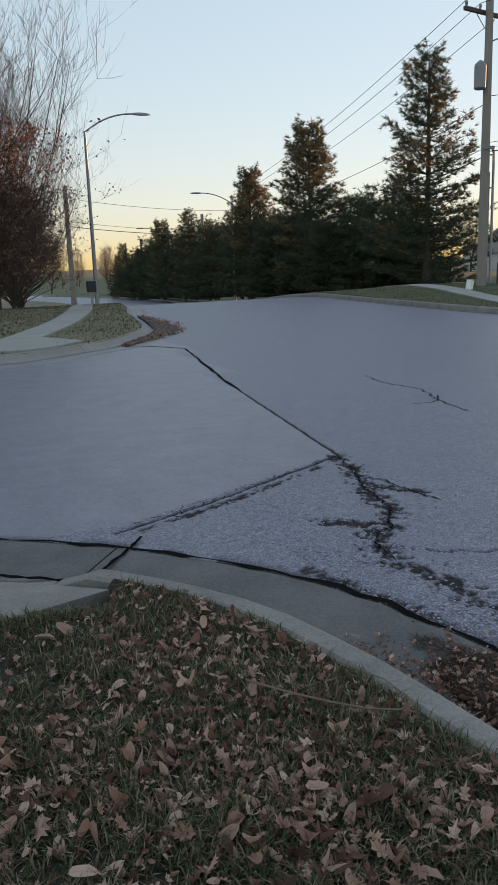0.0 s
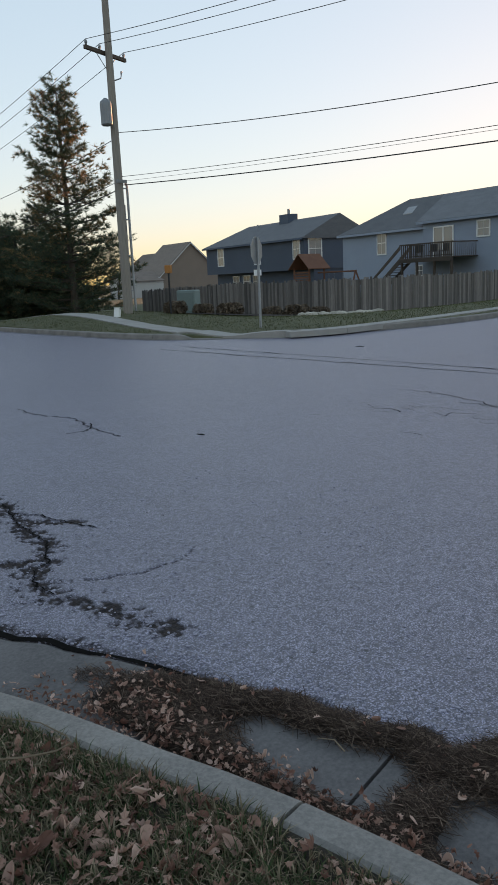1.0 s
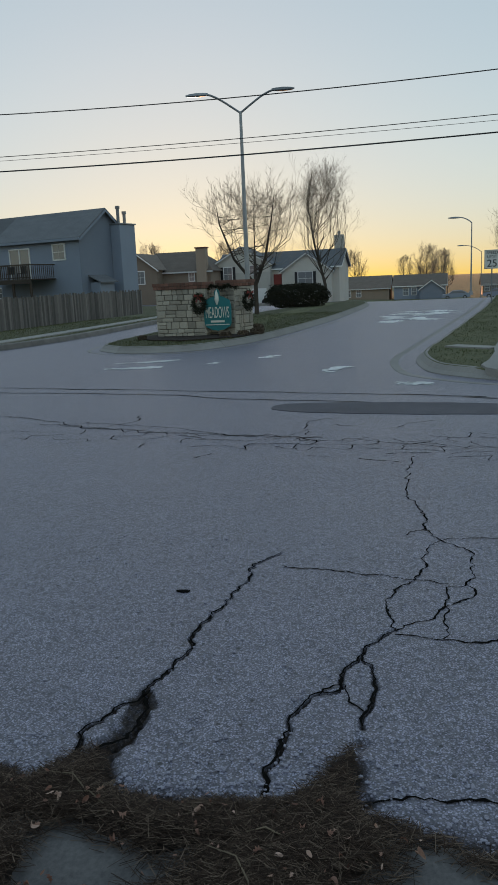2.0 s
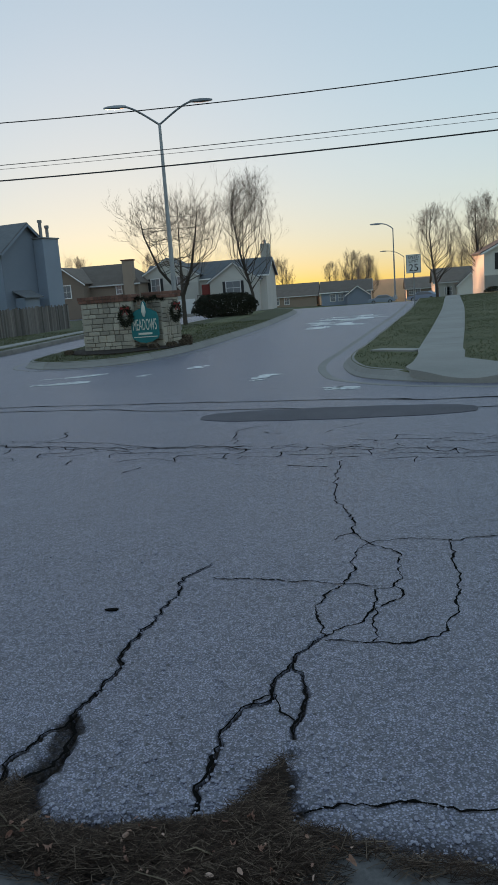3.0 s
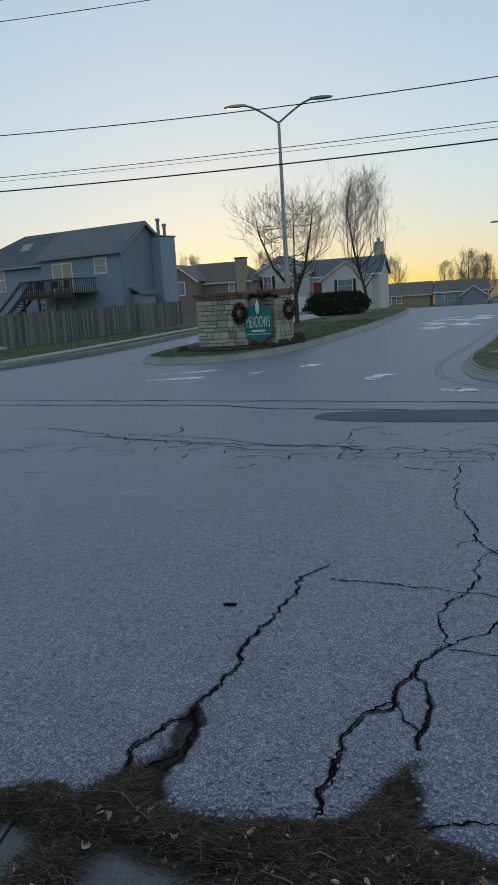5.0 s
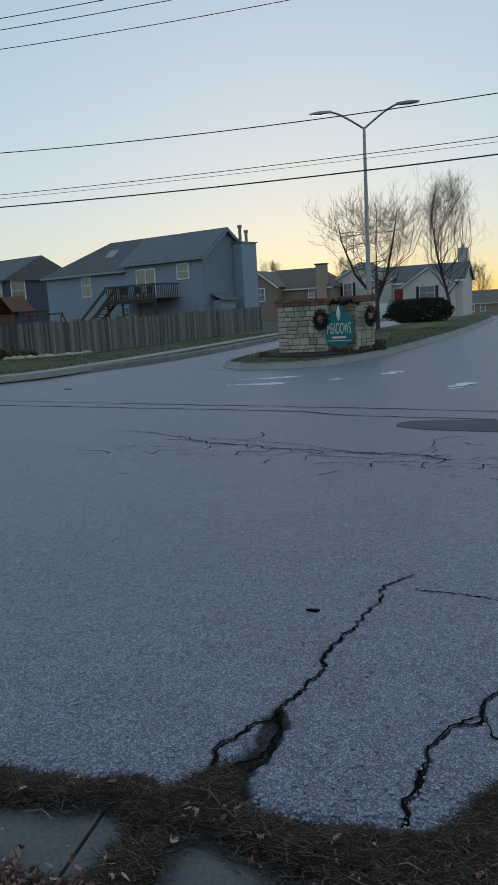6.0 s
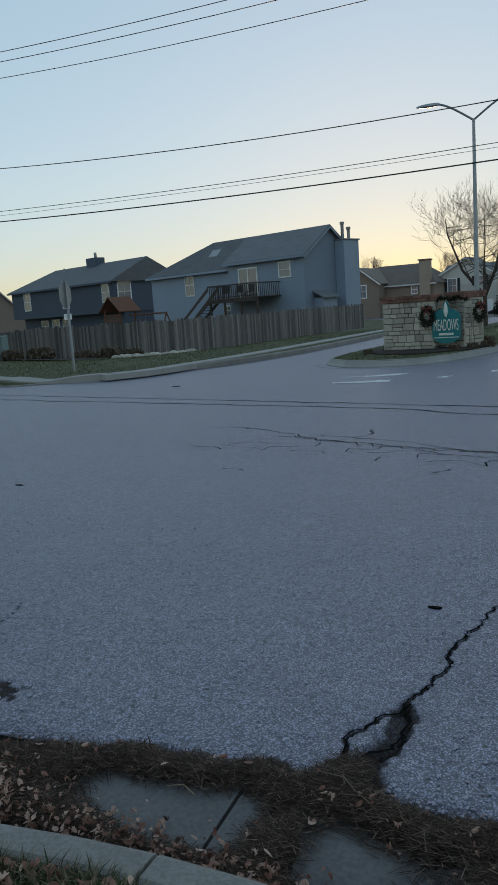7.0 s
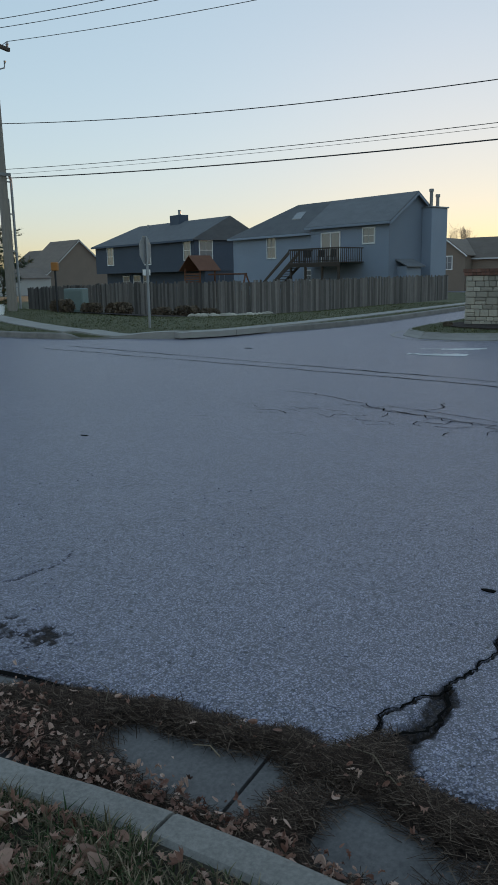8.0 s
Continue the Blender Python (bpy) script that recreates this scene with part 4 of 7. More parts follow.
def gable_block(parent, x0, x1, y0, y1, z0, ze, zr, wall, along="y", over=0.35, hip_lo=0.0, hip_hi=0.0, trim="white", roof="roof"):
    """A block with a gable or hipped roof; its walls, roof slopes and fascia boards are parts."""
    if along == "y":
        mx = (x0 + x1) / 2
        s = Shape()
        if hip_lo or hip_hi:
            s.box(x0, x1, y0, y1, z0, ze)
            if not hip_lo:
                s.side_prism([(x0, ze), (x1, ze), (mx, zr)], y0, y0 + 0.2)
        else:
            s.side_prism([(x0, z0), (x1, z0), (x1, ze), (mx, zr), (x0, ze)], y0, y1)
        s.make("wall", M[wall], parent)
        drop = over * (zr - ze) / (mx - x0)
        v = [(x0 - over, y0 - over, ze - drop), (x1 + over, y0 - over, ze - drop), (x1 + over, y1 + over, ze - drop), (x0 - over, y1 + over, ze - drop),
             (mx, y0 - over + hip_lo, zr), (mx, y1 + over - hip_hi, zr)]
        f = [[0, 4, 5, 3], [1, 2, 5, 4]] + ([[0, 1, 4]] if hip_lo else []) + ([[2, 3, 5]] if hip_hi else [])
        f = [q[::-1] for q in f]
        v = [(a, b, c + 0.12) for a, b, c in v]
        vv, ff = slab(v, [q for q in f], 0.1)
        mesh("roof", vv, ff, M[roof], parent)
        g = Shape()
        g.box(x0 - over - 0.08, x0 - over - 0.003, y0 - over, y1 + over, ze - drop - 0.08, ze - drop + 0.09)
        g.make("gutter", M[trim], parent)
        if not hip_lo:
            g = Shape()
            for a, b in ((0, 4), (1, 4)):
                p, q = v[a], v[b]
                g.add([(p[0], p[1] - 0.03, p[2] - 0.28), (q[0], q[1] - 0.03, q[2] - 0.28), (q[0], q[1] - 0.03, q[2] - 0.1), (p[0], p[1] - 0.03, p[2] - 0.1),
                       (p[0], p[1], p[2] - 0.28), (q[0], q[1], q[2] - 0.28), (q[0], q[1], q[2] - 0.1), (p[0], p[1], p[2] - 0.1)],
                      [(0, 1, 2, 3), (4, 7, 6, 5), (0, 4, 5, 1), (3, 2, 6, 7), (0, 3, 7, 4), (1, 5, 6, 2)])
            g.make("fascia", M[trim], parent)
    else:
        my = (y0 + y1) / 2
        s = Shape()
        n0 = [(x0, y0, z0), (x0, y1, z0), (x0, y1, ze), (x0, my, zr), (x0, y0, ze)]
        n1 = [(x1, b, c) for _, b, c in n0]
        s.add(n0 + n1, [(4, 3, 2, 1, 0), (5, 6, 7, 8, 9)] + [(i, (i + 1) % 5, 5 + (i + 1) % 5, 5 + i) for i in range(5)])
        s.make("wall", M[wall], parent)
        drop = over * (zr - ze) / (my - y0)
        v = [(x0 - over, y0 - over, ze - drop), (x1, y0 - over, ze - drop), (x1, y1 + over, ze - drop), (x0 - over, y1 + over, ze - drop), (x0 - over, my, zr), (x1, my, zr)]
        v = [(a, b, c + 0.12) for a, b, c in v]
        vv, ff = slab(v, [[0, 1, 5, 4], [3, 4, 5, 2]], 0.1)
        mesh("roof", vv, ff, M[roof], parent)
        g = Shape()
        for a, b in ((0, 4), (3, 4)):
            p, q = v[a], v[b]
            g.add([(p[0] - 0.03, p[1], p[2] - 0.28), (q[0] - 0.03, q[1], q[2] - 0.28), (q[0] - 0.03, q[1], q[2] - 0.1), (p[0] - 0.03, p[1], p[2] - 0.1),
                   (p[0], p[1], p[2] - 0.28), (q[0], q[1], q[2] - 0.28), (q[0], q[1], q[2] - 0.1), (p[0], p[1], p[2] - 0.1)],
                  [(0, 1, 2, 3), (4, 7, 6, 5), (0, 4, 5, 1), (3, 2, 6, 7), (0, 3, 7, 4), (1, 5, 6, 2)])
        g.make("fascia", M[trim], parent)


def siding(parent, x, y0, y1, z0, z1, wall, gap=0.2):
    """Lap boards on the front wall."""
    s, z = Shape(), z0
    while z < z1 - 0.02:
        t = min(z + gap, z1)
        s.add([(x - 0.028, y0, z), (x - 0.028, y1, z), (x - 0.006, y1, t), (x - 0.006, y0, t), (x, y0, z), (x, y1, z)],
              [(0, 3, 2, 1), (0, 1, 5, 4)])
        z = t
    s.make("siding", M[wall], parent)


def window(parent, x, y0, y1, z0, z1, side="front", shutters=False, name="window"):
    """A framed sash window on a front wall (x) or on a right-hand wall (side)."""
    def put(s, a0, a1, b0, b1, d0, d1):
        if side == "front":
            s.box(x - d1, x - d0, a0, a1, b0, b1)
        else:
            s.box(a0, a1, x - d1, x - d0, b0, b1)
    fr = Shape()
    ring = [(a, b, d) for d in (0.0, 0.075) for g in (0.1, 0.0) for a, b in ((y0 - g, z0 - g), (y1 + g, z0 - g), (y1 + g, z1 + g), (y0 - g, z1 + g))]
    fr.add([(x - d, a, b) if side == "front" else (a, x - d, b) for a, b, d in ring],
           [q for i in range(4) for k_ in ((i + 1) % 4,) for q in ((8 + i, 12 + i, 12 + k_, 8 + k_), (i, 8 + i, 8 + k_, k_), (12 + i, 4 + i, 4 + k_, 12 + k_), (4 + i, i, k_, 4 + k_))])
    w = fr.make(name, M["white"], parent, "white-framed sash window")
    for a0, a1, b0, b1, d1 in ((y0, y1, (z0 + z1) / 2 - 0.025, (z0 + z1) / 2 + 0.025, 0.07), ((y0 + y1) / 2 - 0.012, (y0 + y1) / 2 + 0.012, z0, z1, 0.06)):
        bar = Shape()
        put(bar, a0, a1, b0, b1, 0.045, d1)
        bar.make("glazing_bar", M["white"], w)
    pane = Shape()
    put(pane, y0, y1, z0, z1, 0.03, 0.04)
    pane.make("pane", M["glass"], w)
    if shutters:
        for a0, a1 in ((y0 - 0.45, y0 - 0.11), (y1 + 0.11, y1 + 0.45)):
            sh = Shape()
            put(sh, a0, a1, z0 - 0.05, z1 + 0.05, 0.0, 0.05)
            z = z0
            while z < z1 - 0.05:
                put(sh, a0 + 0.05, a1 - 0.05, z, z + 0.05, 0.05, 0.065)
                z += 0.1
            sh.make("shutter", M["dark_shutter"], parent, "dark louvred shutter")


def frame_of(x, y, z, az):
    """Local frame: x away from the road, y to the viewer's left, turned by az degrees."""
    return pose(x, y, z, 0, 0, -az)


# the blue house with the deck
A = tagged(empty("house", frame_of(53.1, 25.4, 0, 15)), "two-storey blue house with a grey shingle roof and a wooden deck", "house")
gable_block(A, 0, 5.5, 0, 8.0, -0.6, 5.3, 7.2, "blue_siding", trim="blue_siding")
gable_block(A, 0.4, 5.1, 8.0, 18.4, -0.6, 5.02, 7.2, "blue_siding", hip_hi=6.35, hip_lo=0.01, trim="blue_siding")
siding(A, 0, 0, 8.0, -0.6, 5.2, "blue_siding")
siding(A, 0.4, 8.0, 18.4, -0.6, 5.0, "blue_siding")
window(A, 0, 1.4, 2.45, 3.75, 4.75)
window(A, 0.4, 12.7, 13.7, 3.0, 4.75)
window(A, 0.4, 8.4, 9.1, 1.15, 1.85)
d = Shape().box(-0.06, -0.035, 4.85, 6.75, 2.5, 4.6)
d.make("patio_door", M["glass"], A, "glazed patio door")
d = Shape()
for y0, y1, z0, z1 in ((4.75, 4.85, 2.45, 4.7), (6.75, 6.85, 2.45, 4.7), (5.75, 5.85, 2.5, 4.6), (4.85, 6.75, 4.6, 4.7)):
    d.box(-0.09, -0.03, y0, y1, z0, z1)
d.make("door_frame", M["white"], A)
c = Shape().box(3.6, 5.45, -0.9, -0.004, -0.6, 6.15, 0.03)
c.make("chimney", M["blue_siding"], A, "blue boarded chimney stack")
c = Shape().box(3.52, 5.53, -0.98, 0.08, 6.153, 6.25, 0.02)
c.make("chimney_cap", M["steel"], A)
for px_, h in ((4.0, 7.5), (4.75, 7.15)):
    Shape().tube([(px_, -0.5, 6.27), (px_, -0.5, h)], [0.12, 0.12], 10).tube([(px_, -0.5, h - 0.2), (px_, -0.5, h)], [0.17, 0.17], 10).make("flue", M["steel"], A)
c = Shape().box(0.9, 2.5, -0.9, -0.004, -0.6, 2.0, 0.02)
c.make("bump_out", M["blue_siding"], A)
c = Shape()
vv, ff = slab([(0.7, -1.15, 2.02), (2.7, -1.15, 2.02), (2.7, 0, 2.55), (0.7, 0, 2.55)], [[0, 1, 2, 3]], 0.08)
mesh("porch_roof", vv, ff, M["roof"], A)
vv, ff = slab([(1.35, 10.6, 6.07), (1.95, 10.6, 6.63), (1.95, 11.7, 6.63), (1.35, 11.7, 6.07)], [[0, 3, 2, 1]], 0.06)
mesh("skylight", vv, ff, M["glass"], A)
# deck with stairs, a thing built on to the house
dk = tagged(empty("deck", frame_of(53.1, 25.4, 0, 15)), "dark wooden deck with rails and a stair on posts", "deck")
for i in range(14):
    Shape().box(-2.6 + i * 0.186, -2.6 + i * 0.186 + 0.175, 2.4, 7.8, 2.36, 2.42).make("board", M["deck"], dk)
Shape().box(-2.62, -2.56, 2.4, 7.8, 2.1, 2.355).make("beam", M["deck"], dk)
for y in (2.5, 4.2, 6.0, 7.6):
    Shape().box(-2.55, -2.4, y, y + 0.14, -0.6, 2.1).make("post", M["deck"], dk)
Shape().box(-2.62, -2.54, 2.4, 7.8, 3.36, 3.46).make("handrail", M["deck"], dk)
Shape().box(-2.6, -2.56, 2.4, 7.8, 2.5, 2.56).make("handrail", M["deck"], dk)
for i in range(26):
    y = 2.45 + i * 0.205
    Shape().box(-2.6, -2.56, y, y + (0.1 if i % 10 == 0 else 0.045), 2.42, 3.36).make("baluster", M["deck"], dk)
for y in (2.4, 7.72):
    Shape().box(-2.6, -0.05, y, y + 0.06, 3.36, 3.44).make("handrail", M["deck"], dk)
    for i in range(12):
        Shape().box(-2.45 + i * 0.2, -2.41 + i * 0.2, y + 0.01, y + 0.05, 2.42, 3.36).make("baluster", M["deck"], dk)
for i in range(14):
    Shape().box(-2.5, -1.5, 7.8 + i * 0.28, 8.1 + i * 0.28, 2.2 - i * 0.2, 2.25 - i * 0.2).make("tread", M["deck"], dk)
for x in (-2.56, -1.5):
    for z in (0.0, 1.0):
        Shape().add([(x, 7.8, 2.1 + z), (x, 11.8, -0.75 + z), (x, 11.8, -0.55 + z), (x, 7.8, 2.4 + z), (x + 0.06, 7.8, 2.1 + z), (x + 0.06, 11.8, -0.75 + z), (x + 0.06, 11.8, -0.55 + z), (x + 0.06, 7.8, 2.4 + z)],
                    [(0, 1, 2, 3), (7, 6, 5, 4), (0, 4, 5, 1), (3, 2, 6, 7), (0, 3, 7, 4), (1, 5, 6, 2)]).make("stringer" if z == 0 else "stair_rail", M["deck"], dk)
for i, y in enumerate((4.2, 5.3, 6.8)):
    ch = tagged(empty("deck_chair", frame_of(53.1, 25.4, 0, 15) @ pose(-1.6, y, 2.42, 0, 0, 20 * i)), "dark outdoor chair on the deck", "chair", "chairs on the deck")
    Shape().box(-0.25, 0.25, -0.25, 0.25, 0.4, 0.46, 0.01).make("seat", M["dark_shutter"], ch)
    Shape().box(0.2, 0.26, -0.25, 0.25, 0.46, 0.95, 0.01).make("backrest", M["dark_shutter"], ch)
    for a in (-0.22, 0.2):
        for b in (-0.22, 0.2):
            Shape().box(a, a + 0.03, b, b + 0.03, 0, 0.4).make("leg", M["dark_shutter"], ch)

# the navy house behind it
B = tagged(empty("house", frame_of(60, 49, 0, 16.5)), "two-storey navy house with a grey shingle roof and chimney", "house")
gable_block(B, 0, 8.2, 0, 20.2, 2.1, 5.15, 7.2, "navy_siding", hip_hi=3.5, hip_lo=0.01, trim="navy_siding")
Shape().side_prism([(0.2, 5.15), (8.0, 5.15), (4.1, 7.15)], -0.25, 0.15).make("gable", M["navy_siding"], B)
Shape().box(1.2, 8.2, 0.1, 20.0, -0.6, 2.1).make("lower_wall", M["navy_siding"], B)
siding(B, 0, 0, 20.2, 2.1, 5.15, "navy_siding")
window(B, 0, 16.0, 17.3, 3.05, 4.8)
window(B, 0, 8.05, 9.2, 2.95, 4.9)
window(B, 0, 0.65, 1.75, 3.2, 4.95)
window(B, 0, 0.6, 2.0, 3.2, 4.9, side="right")
window(B, 1.2, 14.8, 16.1, 0.6, 1.72)
window(B, 1.2, 12.4, 13.8, 0.6, 1.75)
window(B, 1.2, 10.6, 11.6, 0.6, 1.75)
Shape().box(3.4, 4.6, 7.7, 9.5, 6.4, 7.95, 0.03).make("chimney", M["navy_siding"], B)
Shape().tube([(4.0, 8.5, 7.95), (4.0, 8.5, 8.5)], [0.16, 0.16], 10).make("flue", M["steel"], B)
Shape().tube([(3.4, 14.0, 6.6), (3.4, 14.0, 7.3)], [0.1, 0.1], 8).make("vent_pipe", M["steel"], B)

# the pale house across the island
k = 1.6
D = tagged(empty("house", pose(96, 28.6, 0)), "pale sided split-level house with dark shutters and a red door", "house")
gable_block(D, 1.2, 10, -15.7, -0.3, -1.3, 3.1, 5.1, "grey_siding", trim="white")
gable_block(D, 0, 5.6, -7.4, -0.2, -1.3, 3.75, 5.75, "grey_siding", along="x")
gable_block(D, 0, 5.6, -14.9, -8.9, -1.3, 2.7, 4.7, "grey_siding", along="x")
for x_, y0, y1 in ((0, -7.4, -0.2), (0, -14.9, -8.9), (1.2, -8.9, -7.4)):
    siding(D, x_, y0, y1, -1.3, 2.7, "grey_siding")
window(D, 0, -2.6, -1.6, 1.8, 3.4, shutters=True)
window(D, 0, -5.9, -4.9, 2.5, 3.5, shutters=True)
window(D, 0, -12.6, -10.9, 0.95, 2.45, shutters=True)
Shape().box(1.1, 1.19, -8.6, -7.6, 0.2, 2.35, 0.01).make("front_door", M["red"], D, "red panelled front door")
Shape().box(-1.0, 1.15, -9.0, -7.42, -1.3, 0.15).make("porch", M["walk"], D)
Shape().box(6.0, 7.6, -15.6, -14.5, 3.0, 6.9, 0.03).make("chimney", M["grey_siding"], D)
Shape().tube([(6.8, -15.0, 6.9), (6.8, -15.0, 7.4)], [0.2, 0.2], 10).make("flue", M["steel"], D)
Shape().box(-0.05, -0.004, -6.9, -1.2, -1.3, 0.75).make("garage_door", M["white"], D, "pale garage door under the gable")
for i in range(16):
    Shape().box(-1.0, -0.95, -9.0 - i * 0.16 * (i > 9), -8.95 - i * 0.16 * (i > 9), 0.15, 1.05).make("baluster", M["deck"], D) if i > 9 else Shape().box(-1.0, -0.95, -9.0 + i * 0.17, -8.95 + i * 0.17, 0.15, 1.05).make("baluster", M["deck"], D)
Shape().box(-1.02, -0.94, -9.0, -7.42, 1.05, 1.12).make("handrail", M["deck"], D)
Shape().add([(-1.0, -9.05, 0.9), (-1.0, -11.4, -0.5), (-1.0, -11.4, -0.35), (-1.0, -9.05, 1.05), (-0.94, -9.05, 0.9), (-0.94, -11.4, -0.5), (-0.94, -11.4, -0.35), (-0.94, -9.05, 1.05)],
            [(0, 1, 2, 3), (7, 6, 5, 4), (0, 4, 5, 1), (3, 2, 6, 7), (0, 3, 7, 4), (1, 5, 6, 2)]).make("stair_rail", M["deck"], D)

# the tan house between them
C = tagged(empty("house", pose(92, 34.5, 0)), "tan sided house with a brown hipped roof and brick chimney", "house")
gable_block(C, 0, 9, -7.0, 3.5, -1.5, 3.2, 5.5, "tan_siding", hip_lo=3.0, hip_hi=2.4, roof="roof_brown")
gable_block(C, -2.2, 4, -1.0, 3.5, -1.5, 3.6, 5.3, "tan_siding", along="x", roof="roof_brown")
window(C, -2.2, 0.6, 1.6, 1.9, 3.3)
window(C, 0, -4.9, -4.3, 2.0, 2.9)
siding(C, 0, -7, -1, -1.5, 3.2, "tan_siding")
Shape().box(-0.6, 0.5, -6.6, -5.4, -1.5, 5.7, 0.03).make("chimney", M["tan_siding"], C)
Shape().box(-0.7, 0.6, -6.7, -5.3, 5.703, 5.85, 0.02).make("chimney_cap", M["brick"], C)

# the pale house up the slope
R = tagged(empty("house", pose(77, -9.9, 0)), "pale two-storey house with dark shutters at the top of the slope", "house")
gable_block(R, 0, 9, -11.5, -0.2, -2.6, 3.2, 6.0, "grey_siding", along="x")
siding(R, 0, -11.5, -0.2, 1.1, 3.2, "grey_siding")
window(R, 0, -2.4, -1.6, 1.6, 3.0, shutters=True)
window(R, 0, -6.0, -5.0, 1.6, 3.0, shutters=True)
Shape().box(-0.05, -0.004, -11.5, -0.2, -2.6, 1.05).make("foundation", M["walk"], R)

# the grey house far to the north
E_ = tagged(empty("house", frame_of(82, 96, 0, 14)), "tan house with a large brown shingle roof behind the fence", "house")
gable_block(E_, 0, 11, 0, 9, -1, 2.6, 7.5, "tan_siding", roof="roof_brown")
gable_block(E_, 1.5, 9.5, 9, 20, -1, 2.6, 6.3, "tan_siding", roof="roof_brown", hip_hi=3)
gable_block(E_, -6, -0.02, -1, 6, -1, 1.9, 3.2, "grey_siding", along="x", roof="roof_brown")

# low houses beyond the crest
for x, y, w, zr, ze, label, wall, gab in ((150, 20.6, 9.7, 1.6, -0.5, "low tan house with a brown roof beyond the crest", "tan_siding", False), (150, 10.0, 9.2, 1.55, -0.3, "low grey house with a white-edged gable beyond the crest", "blue_siding", True),
                                     (160, -6.0, 6.5, 1.0, -0.8, "low brown house beyond the crest", "tan_siding", False), (140, -10.0, 8.0, 2.4, 0.2, "pale house with a porch beyond the crest", "grey_siding", True)):
    h = tagged(empty("house", pose(x, y, 0)), label, "house", "houses beyond the crest")
    gable_block(h, 0, 8, -w, 0, -3.6, ze, zr, wall, roof="roof_brown")
    if gab:
        gable_block(h, -3, 3, -w + 0.4, -w + 4.4, -3.6, ze - 0.6, zr - 1.0, wall, along="x", roof="roof_brown")
    window(h, 0, -2.6, -1.7, -2.0, -0.8)
    window(h, 0, -w + 5.2, -w + 6.0, -2.0, -0.8)


# ---- board fences ----
PICKETS = []
for j in range(5):
    s, hgt, lean = Shape(), 1.80 + 0.03 * (j - 2), 0.006 * (j - 2)
    s.add([(0, 0, 0), (0, 0.137, 0), (0, 0.137 + lean, hgt - 0.03), (0, 0.11 + lean, hgt), (0, 0.03 + lean, hgt), (0, lean, hgt - 0.03)]
          + [(0.02, 0, 0), (0.02, 0.137, 0), (0.02, 0.137 + lean, hgt - 0.03), (0.02, 0.11 + lean, hgt), (0.02, 0.03 + lean, hgt), (0.02, lean, hgt - 0.03)],
          [(5, 4, 3, 2, 1, 0), (6, 7, 8, 9, 10, 11)] + [(i, (i + 1) % 6, 6 + (i + 1) % 6, 6 + i) for i in range(6)])
    me = bpy.data.meshes.new("picket")
    me.from_pydata(s.v, [], s.f)
    me.materials.append(M["fence"])
    PICKETS.append(me)


def fence(points, label, base):
    thing = tagged(empty("fence"), label, "fence", "board fences")
    rng = random.Random(3)
    for (ax, ay), (bx, by) in zip(points[:-1], points[1:]):
        L = math.hypot(bx - ax, by - ay)
        ang = math.atan2(by - ay, bx - ax)
        i = 0.0
        while i < L - 0.1:
            x, y = ax + (bx - ax) * i / L, ay + (by - ay) * i / L
            ob = new("picket", PICKETS[rng.randrange(5)])
            ob.parent = thing
            ob.matrix_world = Matrix.Translation((x, y, float(LZ(x, y)) - 0.06 + base)) @ Matrix.Rotation(ang - math.pi / 2, 4, "Z") @ Matrix.Rotation(radians(rng.uniform(-0.8, 0.8)), 4, "X")
            i += 0.148
        i = 0.0
        while i < L:
            x, y = ax + (bx - ax) * i / L, ay + (by - ay) * i / L
            p = Shape().box(0.03, 0.12, -0.045, 0.045, -0.3, 1.78).make("post", M["fence"], thing)
            p.matrix_world = Matrix.Translation((x, y, float(LZ(x, y)) + base)) @ Matrix.Rotation(ang - math.pi / 2, 4, "Z")
            i += 2.4
        for z in (0.35, 1.0, 1.6):
            ox, oy = 0.07 * math.cos(ang - math.pi / 2), 0.07 * math.sin(ang - math.pi / 2)
            r = Shape().tube([(ax + ox, ay + oy, float(LZ(ax, ay)) + z + base), (bx + ox, by + oy, float(LZ(bx, by)) + z + base)], [0.04, 0.04], 4)
            r.make("rail", M["fence"], thing)
    return thing


fence([(52.3, 20.6), (30.0, 23.4), (33.0, 40.5)], "tall weathered grey board fence round the back gardens", 0.0)
fence([(46.0, -7.1), (58, -13.5)], "weathered board fence on the slope", -0.12)


